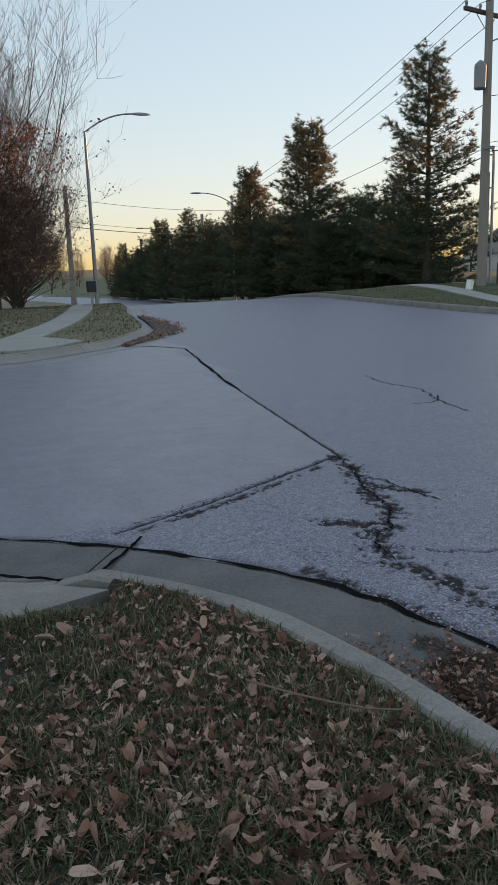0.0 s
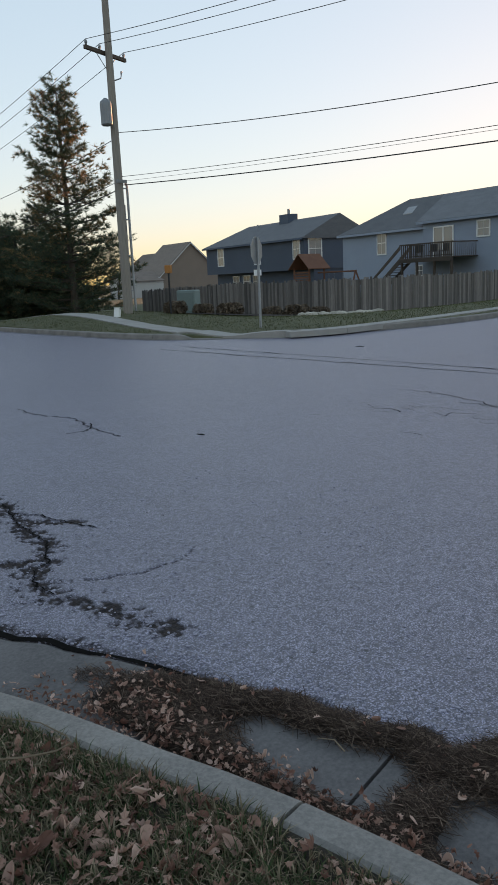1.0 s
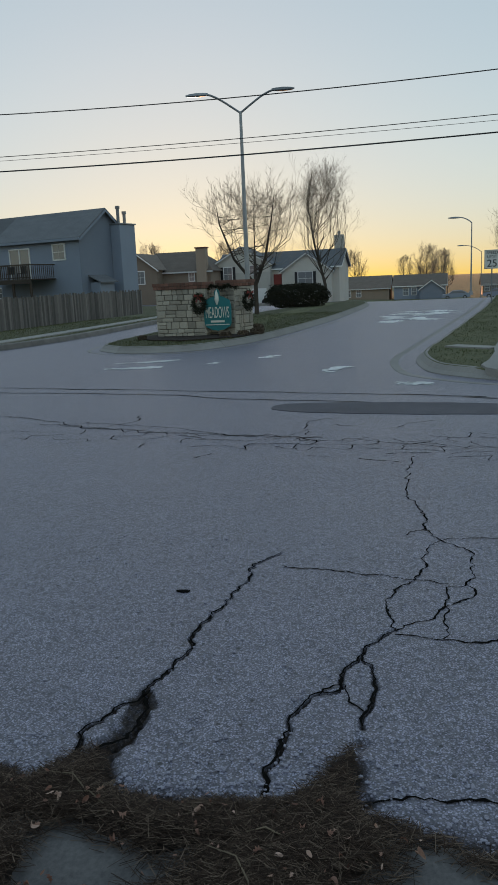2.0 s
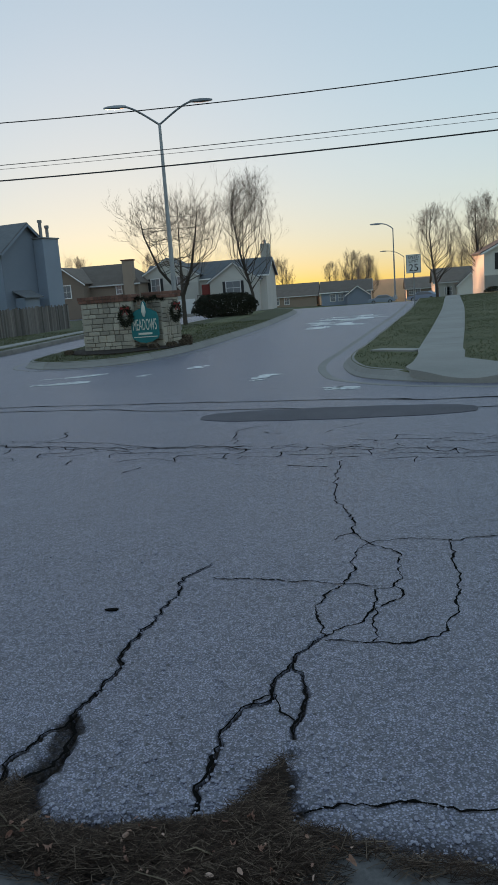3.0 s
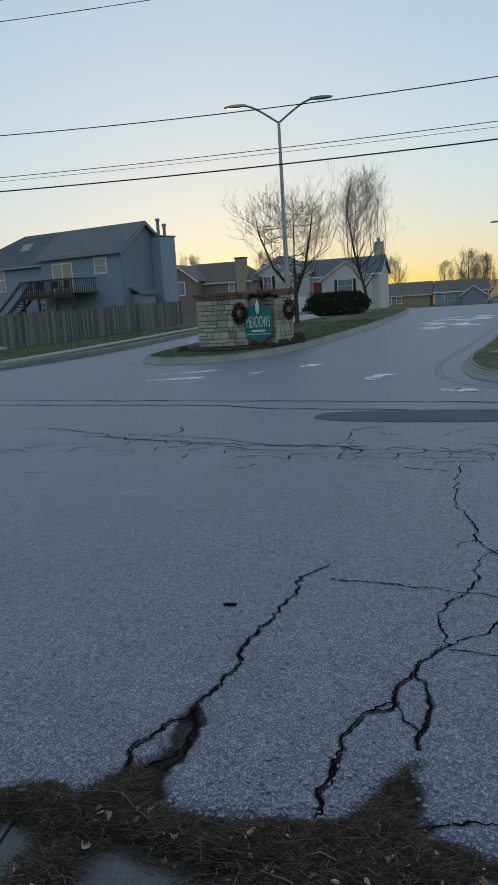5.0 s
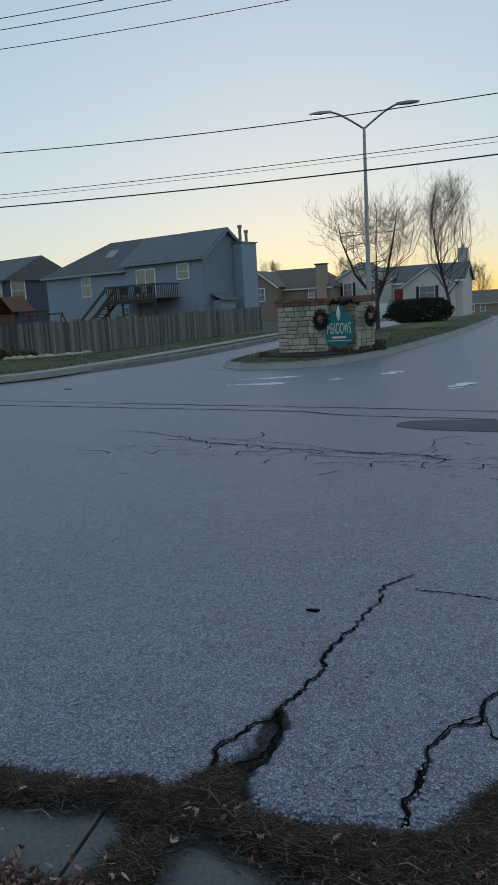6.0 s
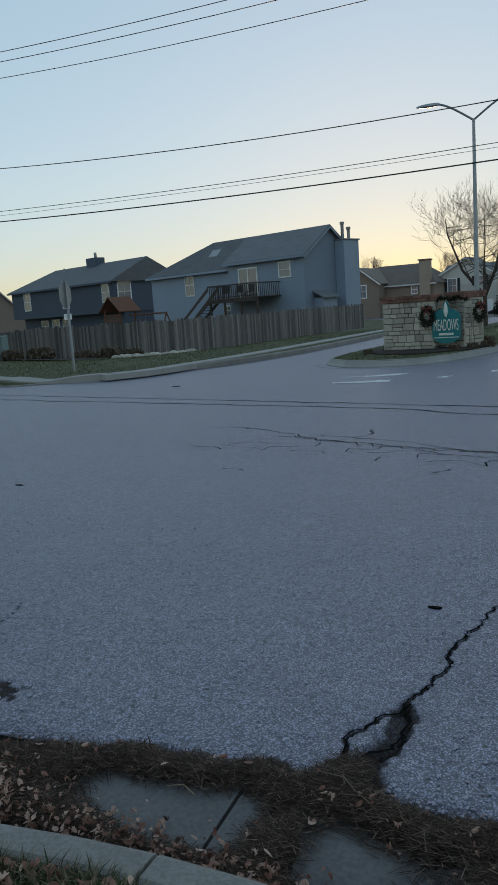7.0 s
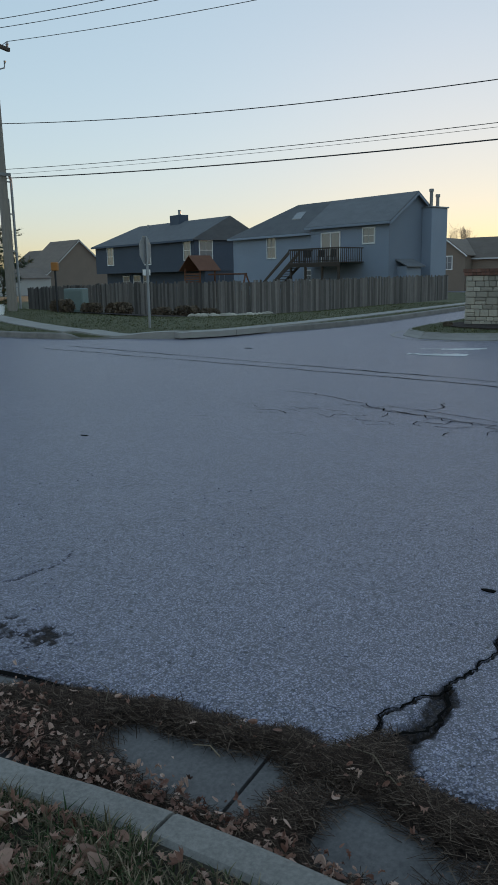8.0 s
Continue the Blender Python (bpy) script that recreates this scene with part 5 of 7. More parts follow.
# ---- street furniture ----
def street_lamp(x, y, height, arms, label, base_z, reach=2.6, lean=0.0):
    """arms: directions of the arms in degrees from north."""
    lamp = tagged(empty("street_lamp", pose(x, y, base_z)), label, "street lamp", "street lamps")
    Shape().tube([(0, 0, 0), (0, 0, 0.25)], [0.16, 0.13], 12).make("base", M["steel"], lamp)
    rise = 0.68 if len(arms) > 1 else 0.8 if reach > 1.2 else 0.4
    thin = 1.0 if reach >= 1.2 and base_z > -1.7 else 0.65
    top = height - rise
    Shape().tube([(0, 0, 0.25), (0, 0, top * 0.5), (0, 0, top)], [0.095 * thin, 0.075 * thin, 0.05 * thin], 10).make("pole", M["steel"], lamp)
    for az in arms:
        ux, uy = math.sin(radians(az)), math.cos(radians(az))
        pts = []
        for i in range(9):
            s = i / 8
            out, up = reach * s, rise * ((1 - (1 - s) ** 2.2) if len(arms) == 1 else (1.25 * s - 0.25 * s ** 4))
            pts.append((ux * out, uy * out, top - 0.05 + up))
        arm = Shape().tube(pts, [0.035] * 9, 8).make("arm", M["steel"], lamp)
        e = Vector(pts[-1])
        hd = Shape()
        ring = []
        for i, (s, w, t) in enumerate(((-0.1, 0.05, 0.05), (0.05, 0.11, 0.07), (0.3, 0.15, 0.08), (0.55, 0.12, 0.06), (0.68, 0.04, 0.03))):
            c0 = e + Vector((ux, uy, 0)) * s
            sx, sy = -uy, ux
            ring += [(c0.x + sx * w * a, c0.y + sy * w * a, c0.z + t * b - 0.01) for a, b in ((-1, -0.4), (-0.8, 0.6), (0, 1), (0.8, 0.6), (1, -0.4), (0, -0.7))]
        f = [(i * 6 + j, i * 6 + (j + 1) % 6, (i + 1) * 6 + (j + 1) % 6, (i + 1) * 6 + j) for i in range(4) for j in range(6)] + [tuple(range(6)), tuple(range(24, 30))[::-1]]
        hd.add(ring, f).make("lamp_head", M["steel"], arm, "grey oval lamp head")
    return lamp


street_lamp(28.1, 6.85, 7.75, (353, 172), "tall steel street lamp with two curved arms", float(LZ(28.1, 6.9)), reach=1.2)
street_lamp(7.0, 35.0, 8.2, (90,), "tall steel street lamp with one curved arm", -0.25, reach=2.2)
street_lamp(21.8, 56.5, 8.2, (-80,), "steel street lamp by the pines", -1.5, reach=2.4)
street_lamp(23.5, 79.6, 7.6, (-80,), "steel street lamp far along the road", -2.2, reach=2.4)
street_lamp(58, -1.55, 5.3, (2,), "slim street lamp on the slope", 0.0, reach=0.9)
street_lamp(95, -3.5, 6.4, (2,), "slim street lamp beyond the crest", -1.8, reach=2.0)


def utility_pole(x, y, z, height, arm_az, label, full=True, lean=0.0):
    p = tagged(empty("utility_pole", pose(x, y, z, 0, lean, 0)), label, "utility pole", "utility poles")
    Shape().tube([(0, 0, -0.1), (0, 0, height * 0.5), (0, 0, height)], [0.2, 0.165, 0.13], 10).make("pole", M["pole_wood"], p)
    ux, uy = math.sin(radians(arm_az)), math.cos(radians(arm_az))
    if full:
        a = Shape().box(-1.25, 1.25, -0.06, 0.06, -0.07, 0.07, 0.01).make("crossarm", M["deck"], p)
        a.matrix_local = Matrix.Translation((0, 0.2, height - 2.2)) @ Matrix.Rotation(radians(90 - arm_az), 4, "Z")
        for o in (-1.15, -0.35, 1.15):
            ins = Shape().tube([(ux * o, uy * o + 0.2, height - 2.13), (ux * o, uy * o + 0.2, height - 2.03), (ux * o, uy * o + 0.2, height - 1.95)], [0.03, 0.06, 0.045], 8)
            ins.make("insulator", M["steel"], p)
        for o in (-0.6, 0.6):
            Shape().tube([(0, 0.13, height - 2.85), (ux * o, uy * o + 0.2, height - 2.25)], [0.02, 0.02], 4).make("brace", M["steel"], p)
        t = Shape().tube([(-0.42, -0.1, height - 4.9), (-0.42, -0.1, height - 4.85), (-0.42, -0.1, height - 4.1), (-0.42, -0.1, height - 4.02), (-0.42, -0.1, height - 3.9)], [0.18, 0.22, 0.22, 0.2, 0.05], 14)
        t.make("transformer", M["steel"], p, "grey canister transformer")
        Shape().tube([(0.40, 0, 0), (0.40, 0, 4.9), (0.3, 0, 5.15)], [0.05, 0.05, 0.05], 8).make("conduit", M["steel"], p)
        Shape().tube([(0.27, 0.06, 0), (0.27, 0.06, 4.2)], [0.025, 0.025], 6).make("conduit", M["steel"], p)
        for z in (0.8, 2.2, 3.6, 4.8):
            Shape().box(0.13, 0.42, -0.02, 0.02, z, z + 0.05).make("standoff", M["steel"], p)
        Shape().tube([(0.12, 0, height - 3.2), (0.5, 0, height - 3.05), (0.55, 0, height - 2.8)], [0.03, 0.03, 0.05], 6).make("cutout", M["steel"], p)
        Shape().box(-0.25, 0.25, -0.22, -0.14, 5.0, 5.12).make("bracket", M["steel"], p)
    return p


P1 = (20.4, 25.9, 0.42)
utility_pole(*P1, 12.0, 75, "tall weathered wooden utility pole with a crossarm and transformer")
utility_pole(21.6, -17, 0.3, 12.0, 90, "wooden utility pole down the road")
utility_pole(22.4, 65.2, -1.3, 7.0, 80, "wooden utility pole before the pines", False)
utility_pole(24.0, 59, -1.2, 9.4, 80, "wooden utility pole by the pines", False)
utility_pole(21.9, 77.1, -1.8, 7.0, 80, "wooden utility pole far along the road", False)
utility_pole(8.9, 52, -1.0, 7.6, 80, "wooden utility pole by the bare trees", False)
utility_pole(24.5, 94, -2.0, 6.8, 80, "wooden utility pole far along the road", False)
utility_pole(26.0, 108, -2.0, 6.8, 80, "wooden utility pole far along the road", False)


def cable(a, b, sag, radius, label):
    pts = []
    for i in range(41):
        s = i / 40
        p = Vector(a).lerp(Vector(b), s)
        pts.append((p.x, p.y, p.z - sag * 4 * s * (1 - s)))
    ob = Shape().tube(pts, [radius] * 41, 5).make("overhead_cable", M["wire"])
    tagged(ob, label, "cable", "overhead cables")


for o in (-1.15, -0.35, 1.15):
    cable((20.4 + 0.97 * o, 26.1 + 0.26 * o, 10.5), (21.6 + o, -16.8, 10.4), 0.9, 0.012, "thin power line between two poles")
    cable((20.4 + 0.97 * o, 26.1 + 0.26 * o, 10.5), (24.0 + o, 59, 6.9), 0.5, 0.012, "thin power line along the pines")
cable((20.5, 25.9, 7.33), (21.6, -17, 7.2), 1.1, 0.014, "black service cable across the junction")
cable((20.5, 25.9, 5.68), (21.6, -17, 5.75), 0.55, 0.010, "thin telephone cable across the junction")
cable((20.5, 25.9, 5.5), (21.6, -17, 5.45), 0.42, 0.006, "thin telephone cable across the junction")
cable((20.5, 25.9, 5.36), (21.6, -17, 5.36), 0.6, 0.019, "thick black telephone cable across the junction")
for z0, z1, r in ((7.1, 5.6, 0.014), (5.5, 4.2, 0.012), (5.2, 3.9, 0.022)):
    cable((20.4, 25.9, z0), (24.0, 59, z1), 0.7, r, "black cable along the pines")
    cable((24.0, 59, z1), (21.9, 77.1, z1 - 0.4), 0.5, r, "black cable along the pines")
    cable((24.0, 59, z1), (8.9, 52, z1 + 0.3), 0.3, r, "black cable over the far road")


def text_mesh(name, words, size, material, parent, m, label=""):
    cu = bpy.data.curves.new(name, "FONT")
    cu.body, cu.size, cu.align_x, cu.align_y, cu.extrude = words, size, "CENTER", "CENTER", 0.004
    tmp = new(name, cu)
    me = bpy.data.meshes.new_from_object(tmp.evaluated_get(bpy.context.evaluated_depsgraph_get()))
    bpy.data.objects.remove(tmp)
    me.materials.append(material)
    ob = new(name, me)
    ob.parent = parent
    ob.matrix_local = m
    if label:
        ob["label"] = label
    return ob


FACE = Matrix.Rotation(radians(-90), 4, "Z") @ Matrix.Rotation(radians(90), 4, "X")

# speed sign
sp = tagged(empty("speed_sign", pose(35.0, -1.85, float(LZ(35, -1.85)) - 0.55, 0, 0, 2)), "white speed limit sign on a steel post", "road sign")
Shape().box(0.02, 0.07, -0.025, 0.025, -0.1, 2.6).make("post", M["steel"], sp)
board = Shape().box(0.0, 0.012, -0.31, 0.31, 1.95, 2.72, 0.004).make("board", M["white"], sp)
for i, (w, s, z) in enumerate((("SPEED", 0.17, 2.6), ("LIMIT", 0.17, 2.44), ("25", 0.42, 2.16))):
    text_mesh("lettering", w, s, M["dark_shutter"], board, Matrix.Translation((-0.006, 0, z)) @ FACE, "black lettering")
for y0, y1, z0, z1 in ((-0.29, 0.29, 2.695, 2.705), (-0.29, 0.29, 1.965, 1.975), (-0.295, -0.285, 1.965, 2.705), (0.285, 0.295, 1.965, 2.705)):
    Shape().box(-0.003, -0.001, y0, y1, z0, z1).make("border", M["dark_shutter"], board)

# stop sign seen edge-on from behind
st = tagged(empty("stop_sign", pose(16.6, 15.1, 0.16, 0, 0, 0)), "bare metal back of an octagonal stop sign on a post", "road sign")
Shape().box(-0.025, 0.025, -0.025, 0.025, -0.1, 2.45).make("post", M["steel"], st)
oc = Shape()
ring = [(0.40 * math.cos(math.pi / 8 + i * math.pi / 4), 0.40 * math.sin(math.pi / 8 + i * math.pi / 4)) for i in range(8)]
oc.add([(a, -0.004, b) for a, b in ring] + [(a, 0.004, b) for a, b in ring], [tuple(range(8)), tuple(range(8, 16))[::-1]] + [(i, 8 + i, 8 + (i + 1) % 8, (i + 1) % 8) for i in range(8)])
o = oc.make("board", M["steel"], st)
o.matrix_local = Matrix.Translation((0, 0, 2.1)) @ Matrix.Rotation(radians(18), 4, "Z") @ Matrix.Translation((0, 0.04, 0))
Shape().box(-0.15, 0.15, 0.03, 0.04, 1.42, 1.58).make("plate", M["white"], st, "small white plate")


# ---- entrance monument ----
def stone_wall(parent, length, height, depth, seed, faces=("front",)):
    """A mortar core faced with uneven squared stones; local x along, y away, z up."""
    rng = random.Random(seed)
    Shape().box(0.02, length - 0.02, 0.02, depth - 0.02, -0.15, height).make("core", M["mortar"], parent)

    def face(L, place):
        z = -0.02
        while z < height - 0.03:
            h = min(rng.choice((0.11, 0.15, 0.19, 0.23)), height - z)
            if height - z - h < 0.07:
                h = height - z
            x = 0.0
            while x < L - 0.01:
                w = min(rng.uniform(0.12, 0.32), L - x)
                if L - x - w < 0.1:
                    w = L - x
                pr = rng.uniform(0.0, 0.025)
                if h > 0.17 and rng.random() < 0.3:
                    place(x, x + w, z, z + h * 0.5, pr)
                    place(x, x + w, z + h * 0.5, z + h, rng.uniform(0, 0.025))
                else:
                    place(x, x + w, z, z + h, pr)
                x += w
            z += h

    def front(a, b, z0, z1, pr):
        Shape().box(a + 0.006, b - 0.006, -pr, 0.05, z0 + 0.006, z1 - 0.006, 0.012).make("stone", M["stone"], parent)

    def left(a, b, z0, z1, pr):
        Shape().box(-pr, 0.05, a + 0.006, b - 0.006, z0 + 0.006, z1 - 0.006, 0.012).make("stone", M["stone"], parent)

    def right(a, b, z0, z1, pr):
        Shape().box(length - 0.05, length + pr, a + 0.006, b - 0.006, z0 + 0.006, z1 - 0.006, 0.012).make("stone", M["stone"], parent)
    face(length, front)
    if "left" in faces:
        face(depth, left)
    if "right" in faces:
        face(depth, right)


def brick_cap(parent, length, depth, z):
    for row in range(2):
        x, over = -0.05 - 0.02 * row, 0.05 + 0.02 * row
        Shape().box(-over + 0.01, length + over - 0.01, -over + 0.01, depth + over - 0.01, z + row * 0.085, z + row * 0.085 + 0.08).make("cap_core", M["mortar"], parent)
        n = int((length + 2 * over) / 0.11)
        w = (length + 2 * over) / n
        for i in range(n):
            Shape().box(-over + i * w + 0.004, -over + (i + 1) * w - 0.004, -over, depth + over, z + row * 0.085 + 0.003, z + row * 0.085 + 0.083, 0.006).make("brick", M["brick"], parent)


def wreath(m, label):
    rng = random.Random(11)
    w = tagged(empty("wreath", m), label, "wreath", "wreaths on the pillars")
    s = Shape()
    for i in range(900):
        a = rng.uniform(0, 2 * math.pi)
        rr = rng.uniform(0.6, 1.1)
        c = Vector((0.19 * rr * math.cos(a), -0.05, 0.27 * rr * math.sin(a)))
        d = Vector((rng.gauss(0, 1), rng.gauss(0, 0.6), rng.gauss(0, 1))).normalized()
        e = d.cross(Vector((rng.gauss(0, 1), rng.gauss(0, 1), rng.gauss(0, 1)))).normalized() * 0.012
        p = c + d * 0.02
        q = c + d * rng.uniform(0.08, 0.13)
        s.add([p - e, p + e, q], [(0, 1, 2)])
    s.make("ring", M["bush"], w)
    b = Shape()
    for sx in (-1, 1):
        b.add([(0, -0.14, 0.24), (sx * 0.13, -0.16, 0.31), (sx * 0.14, -0.13, 0.2), (sx * 0.05, -0.15, 0.05), (sx * 0.1, -0.14, 0.05)], [(0, 1, 2), (0, 3, 4)])
    b.make("bow", M["red"], w, "red ribbon bow")


MZ = 0.13
mon = tagged(empty("entrance_monument", pose(20.3, 7.42, MZ, 0, 0, -90)), "limestone entrance wall with red brick caps and a teal sign", "monument")
stone_wall(mon, 1.36, 1.28, 0.6, 4, ("left", "right"))
brick_cap(mon, 1.36, 0.6, 1.28)
mid_wall = empty("sign_wall")
mid_wall.parent = mon
mid_wall.matrix_local = pose(1.3, 0.45, 0)
stone_wall(mid_wall, 0.95, 1.15, 0.35, 9)
wing = empty("wing_wall")
wing.parent = mon
wing.matrix_local = pose(2.10, 0.25, 0, 0, 0, 62)
stone_wall(wing, 0.7, 1.30, 0.55, 15, ("left", "right"))
brick_cap(wing, 0.7, 0.55, 1.30)
sg = Shape()
out = [(-0.33, 0.0), (-0.30, -0.06), (-0.15, -0.12), (0, -0.14), (0.15, -0.12), (0.30, -0.06), (0.33, 0.0), (0.34, 0.34), (0.30, 0.44), (0.15, 0.50), (0.07, 0.52), (0.05, 0.62), (0, 0.66), (-0.05, 0.62), (-0.07, 0.52), (-0.15, 0.50), (-0.30, 0.44), (-0.34, 0.34)]
sg.add([(a, -0.02, b) for a, b in out] + [(a, 0.05, b) for a, b in out], [tuple(range(len(out))), tuple(range(len(out), 2 * len(out)))[::-1]] + [(i, len(out) + i, len(out) + (i + 1) % len(out), (i + 1) % len(out)) for i in range(len(out))])
sign = sg.make("sign_board", M["teal"], mon, "teal shaped sign board with pale lettering")
sign.matrix_local = pose(1.70, -0.02, 0.36, 0, 0, 4) @ Matrix.Diagonal((1.08, 1.2, 1.36, 1))
text_mesh("lettering", "MEADOWS", 0.19, M["cream"], sign, Matrix.Translation((0, -0.03, 0.2)) @ Matrix.Rotation(radians(90), 4, "X") @ Matrix.Diagonal((0.62, 1.6, 1, 1)), "pale carved letters")
Shape().box(-0.17, 0.17, -0.03, -0.022, 0.02, 0.06).make("small_writing", M["cream"], sign)
Shape().box(-0.29, 0.29, -0.03, -0.022, -0.03, -0.015).make("sign_rule", M["cream"], sign)
em = Shape().tube([(0, -0.03, 0.36), (0, -0.03, 0.45), (0, -0.03, 0.54), (0, -0.03, 0.64)], [0.02, 0.055, 0.045, 0.01], 8)
em.make("emblem", M["cream"], sign, "pale leaf emblem")
wreath(pose(20.17, 6.18, 1.02, 0, 0, -80) @ Matrix.Scale(0.85, 4), "dark green wreath with a red bow on the pillar")
wreath(pose(20.62, 4.98, 1.05, 0, 0, -36) @ Matrix.Scale(0.85, 4), "dark green wreath with a red bow on the wing wall")
gar = Shape()
rng = random.Random(2)
for i in range(500):
    s_ = rng.random()
    c = Vector((20.55, 6.1 - 0.85 * s_, 1.26 + 0.07 * abs(math.sin(s_ * 6.3)) + MZ))
    dd = Vector((rng.gauss(0, 1), rng.gauss(0, 1), rng.gauss(0, 1))).normalized()
    e = dd.cross(Vector((rng.gauss(0, 1), rng.gauss(0, 1), rng.gauss(0, 1)))).normalized() * 0.012
    gar.add([c - e, c + e, c + dd * 0.11], [(0, 1, 2)])
tagged(gar.make("garland", M["bush"]), "dark green garland along the sign wall", "garland")
bed = []
for i in range(28):
    a = 2 * math.pi * i / 28
    bed.append((20.6 + 1.7 * math.cos(a) * (0.9 + 0.2 * rng.random()), 6.3 + 1.55 * math.sin(a)))
structure(Shape().prism(bed, 0.05, float(LZ(20.5, 6.3)) + 0.015).make("mulch_bed", M["mulch"]), "dark mulch bed round the monument", "planting bed")


# ---- trees ----
def put(t, x, y, z, turn=0.0, scale=1.0):
    t.matrix_world = Matrix.Translation((x, y, z)) @ Matrix.Rotation(radians(turn), 4, "Z") @ Matrix.Scale(scale, 4)
    return t


def again(t, x, y, z, turn=0.0, scale=1.0):
    c = copy_thing(t, Matrix.Identity(4))
    return put(c, x, y, z, turn, scale)


def fan_tree(height, width, seed, limbs, bole=0.16, twigs=9, trunk=0.12, fine=0.0045, wood_mat="bark", twig_mat="twig", rough=0.2, low=0.0, leaf=None, leaves=0, leaf_top=0.5, forks=1):
    """A leafless tree whose limbs sweep out and up to an oval outline; each limb carries side shoots and fine twigs."""
    rng = random.Random(seed)
    wood, shoots, tips = Shape(), Shape(), []
    lean = Vector((rng.gauss(0, 0.03), rng.gauss(0, 0.03), 0))
    stems = []
    for f in range(forks):
        a = 2 * math.pi * f / forks + rng.uniform(-0.4, 0.4)
        out = 0.0 if forks == 1 else width * 0.26
        top = Vector((out * math.cos(a), out * math.sin(a), height * (0.93 if f == 0 else rng.uniform(0.78, 0.9))))
        stem = [Vector((0, 0, -0.1)), Vector((0, 0, height * bole)), Vector((top.x * 0.55, top.y * 0.55, height * 0.42)) + lean * height, Vector((top.x * 0.9, top.y * 0.9, height * 0.68)) + lean * height * 1.5, top + lean * height]
        wood.tube(stem, [trunk, trunk * 0.85, trunk * 0.55, trunk * 0.3, fine * 1.5], 8, False)
        stems.append(stem)

    def on(stem, s):
        k = min(3, int(s * 4))
        return stem[k].lerp(stem[k + 1], s * 4 - k)

    def shoot(p, d, length, r, level):
        pts = [p]
        for i in range(3):
            d = (d + Vector((rng.gauss(0, 0.12), rng.gauss(0, 0.12), 0.10 + rng.gauss(0, 0.06)))).normalized()
            pts.append(pts[-1] + d * length / 3)
        shoots.tube(pts, [r, r * 0.8, r * 0.6, r * 0.4], 3, False)
        tips.extend(pts[1:])
        if level < 2:
            for i in range(4 if level == 0 else 3):
                k = rng.randrange(1, 4)
                side = Vector((rng.gauss(0, 1), rng.gauss(0, 1), rng.gauss(0.2, 0.5))).normalized()
                shoot(pts[k], (d * 0.75 + side * 0.6).normalized(), length * rng.uniform(0.4, 0.7), max(fine * 0.7, r * 0.6), level + 1)
    for i in range(limbs):
        stem = stems[i % len(stems)]
        s = rng.uniform(0.27 + low, 0.9)
        p = on(stem, s)
        a = rng.uniform(0, 2 * math.pi)
        rise = (height - p.z) * rng.uniform(0.35, 0.75)
        q = min(0.97, (p.z + rise) / height)
        R = width / 2 * math.sin(math.pi * min(1, max(0.02, (q - bole) / (1 - bole))) ** 0.9) ** 0.6 * rng.uniform(1 - 2 * rough, 1 + 0.3 * rough)
        end = Vector((math.cos(a) * R, math.sin(a) * R, p.z + rise))
        mid = p.lerp(end, 0.5) + Vector((math.cos(a), math.sin(a), -0.9)) * (end - p).length * 0.12 + Vector((rng.gauss(0, 0.06), rng.gauss(0, 0.06), 0)) * height * 0.1
        path = [p, p.lerp(mid, 0.55), mid, mid.lerp(end, 0.5) + Vector((rng.gauss(0, 1), rng.gauss(0, 1), 0)) * height * 0.01, end]
        r0 = max(fine * 2.0, trunk * 0.32 * (1.05 - s))
        wood.tube(path, [r0, r0 * 0.8, r0 * 0.6, r0 * 0.4, fine], 5, False)
        L = (end - p).length
        for j in range(twigs):
            k = rng.uniform(0.3, 1.0) * 4
            k0 = min(3, int(k))
            b = path[k0].lerp(path[k0 + 1], k - k0)
            along = (path[k0 + 1] - path[k0]).normalized()
            side = Vector((rng.gauss(0, 1), rng.gauss(0, 1), rng.gauss(0.25, 0.5))).normalized()
            shoot(b, (along * 0.8 + side * 0.65).normalized(), L * rng.uniform(0.16, 0.34), fine, 0)
    t = empty("tree")
    wood.make("trunk", M[wood_mat], t)
    shoots.make("crown", M[twig_mat], t)
    if leaf:
        lf = Shape()
        pool = [p for p in tips if p.z < height * leaf_top]
        for i in range(leaves if pool else 0):
            c = rng.choice(pool) + Vector((rng.gauss(0, 0.1), rng.gauss(0, 0.1), rng.gauss(0, 0.1)))
            a = Vector((rng.gauss(0, 1), rng.gauss(0, 1), rng.gauss(0, 1))).normalized() * rng.uniform(0.04, 0.09)
            b = a.cross(Vector((rng.gauss(0, 1), rng.gauss(0, 1), rng.gauss(0, 1)))).normalized() * 0.045
            lf.add([c - a, c + b, c + a, c - b], [(0, 1, 2, 3)])
        lf.make("leaves", M[leaf], t)
    return t


t1 = put(fan_tree(5.3, 6.4, 14, 56, 0.22, 7, 0.10, 0.005, rough=0.35, low=0.05, forks=3), 32.4, 7.6, float(LZ(32, 7.6)))
tagged(t1, "small bare spreading tree on the planted island", "tree")
t2 = put(fan_tree(7.8, 2.7, 8, 80, 0.12, 8, 0.10, 0.004, rough=0.15), 44.8, 6.6, float(LZ(44.8, 6.6)))
tagged(t2, "tall narrow bare tree with upright twigs", "tree")
t3 = put(fan_tree(9.7, 4.4, 21, 60, 0.14, 7, 0.16, 0.0075, rough=0.15), 82, -6.2, -1.2)
tagged(t3, "bare tree against the evening sky", "tree", "bare trees on the slope")
again(t3, 84, -10.6, -0.8, 80, 1.04)
again(t3, 96, -13, -1.0, 200, 0.9)
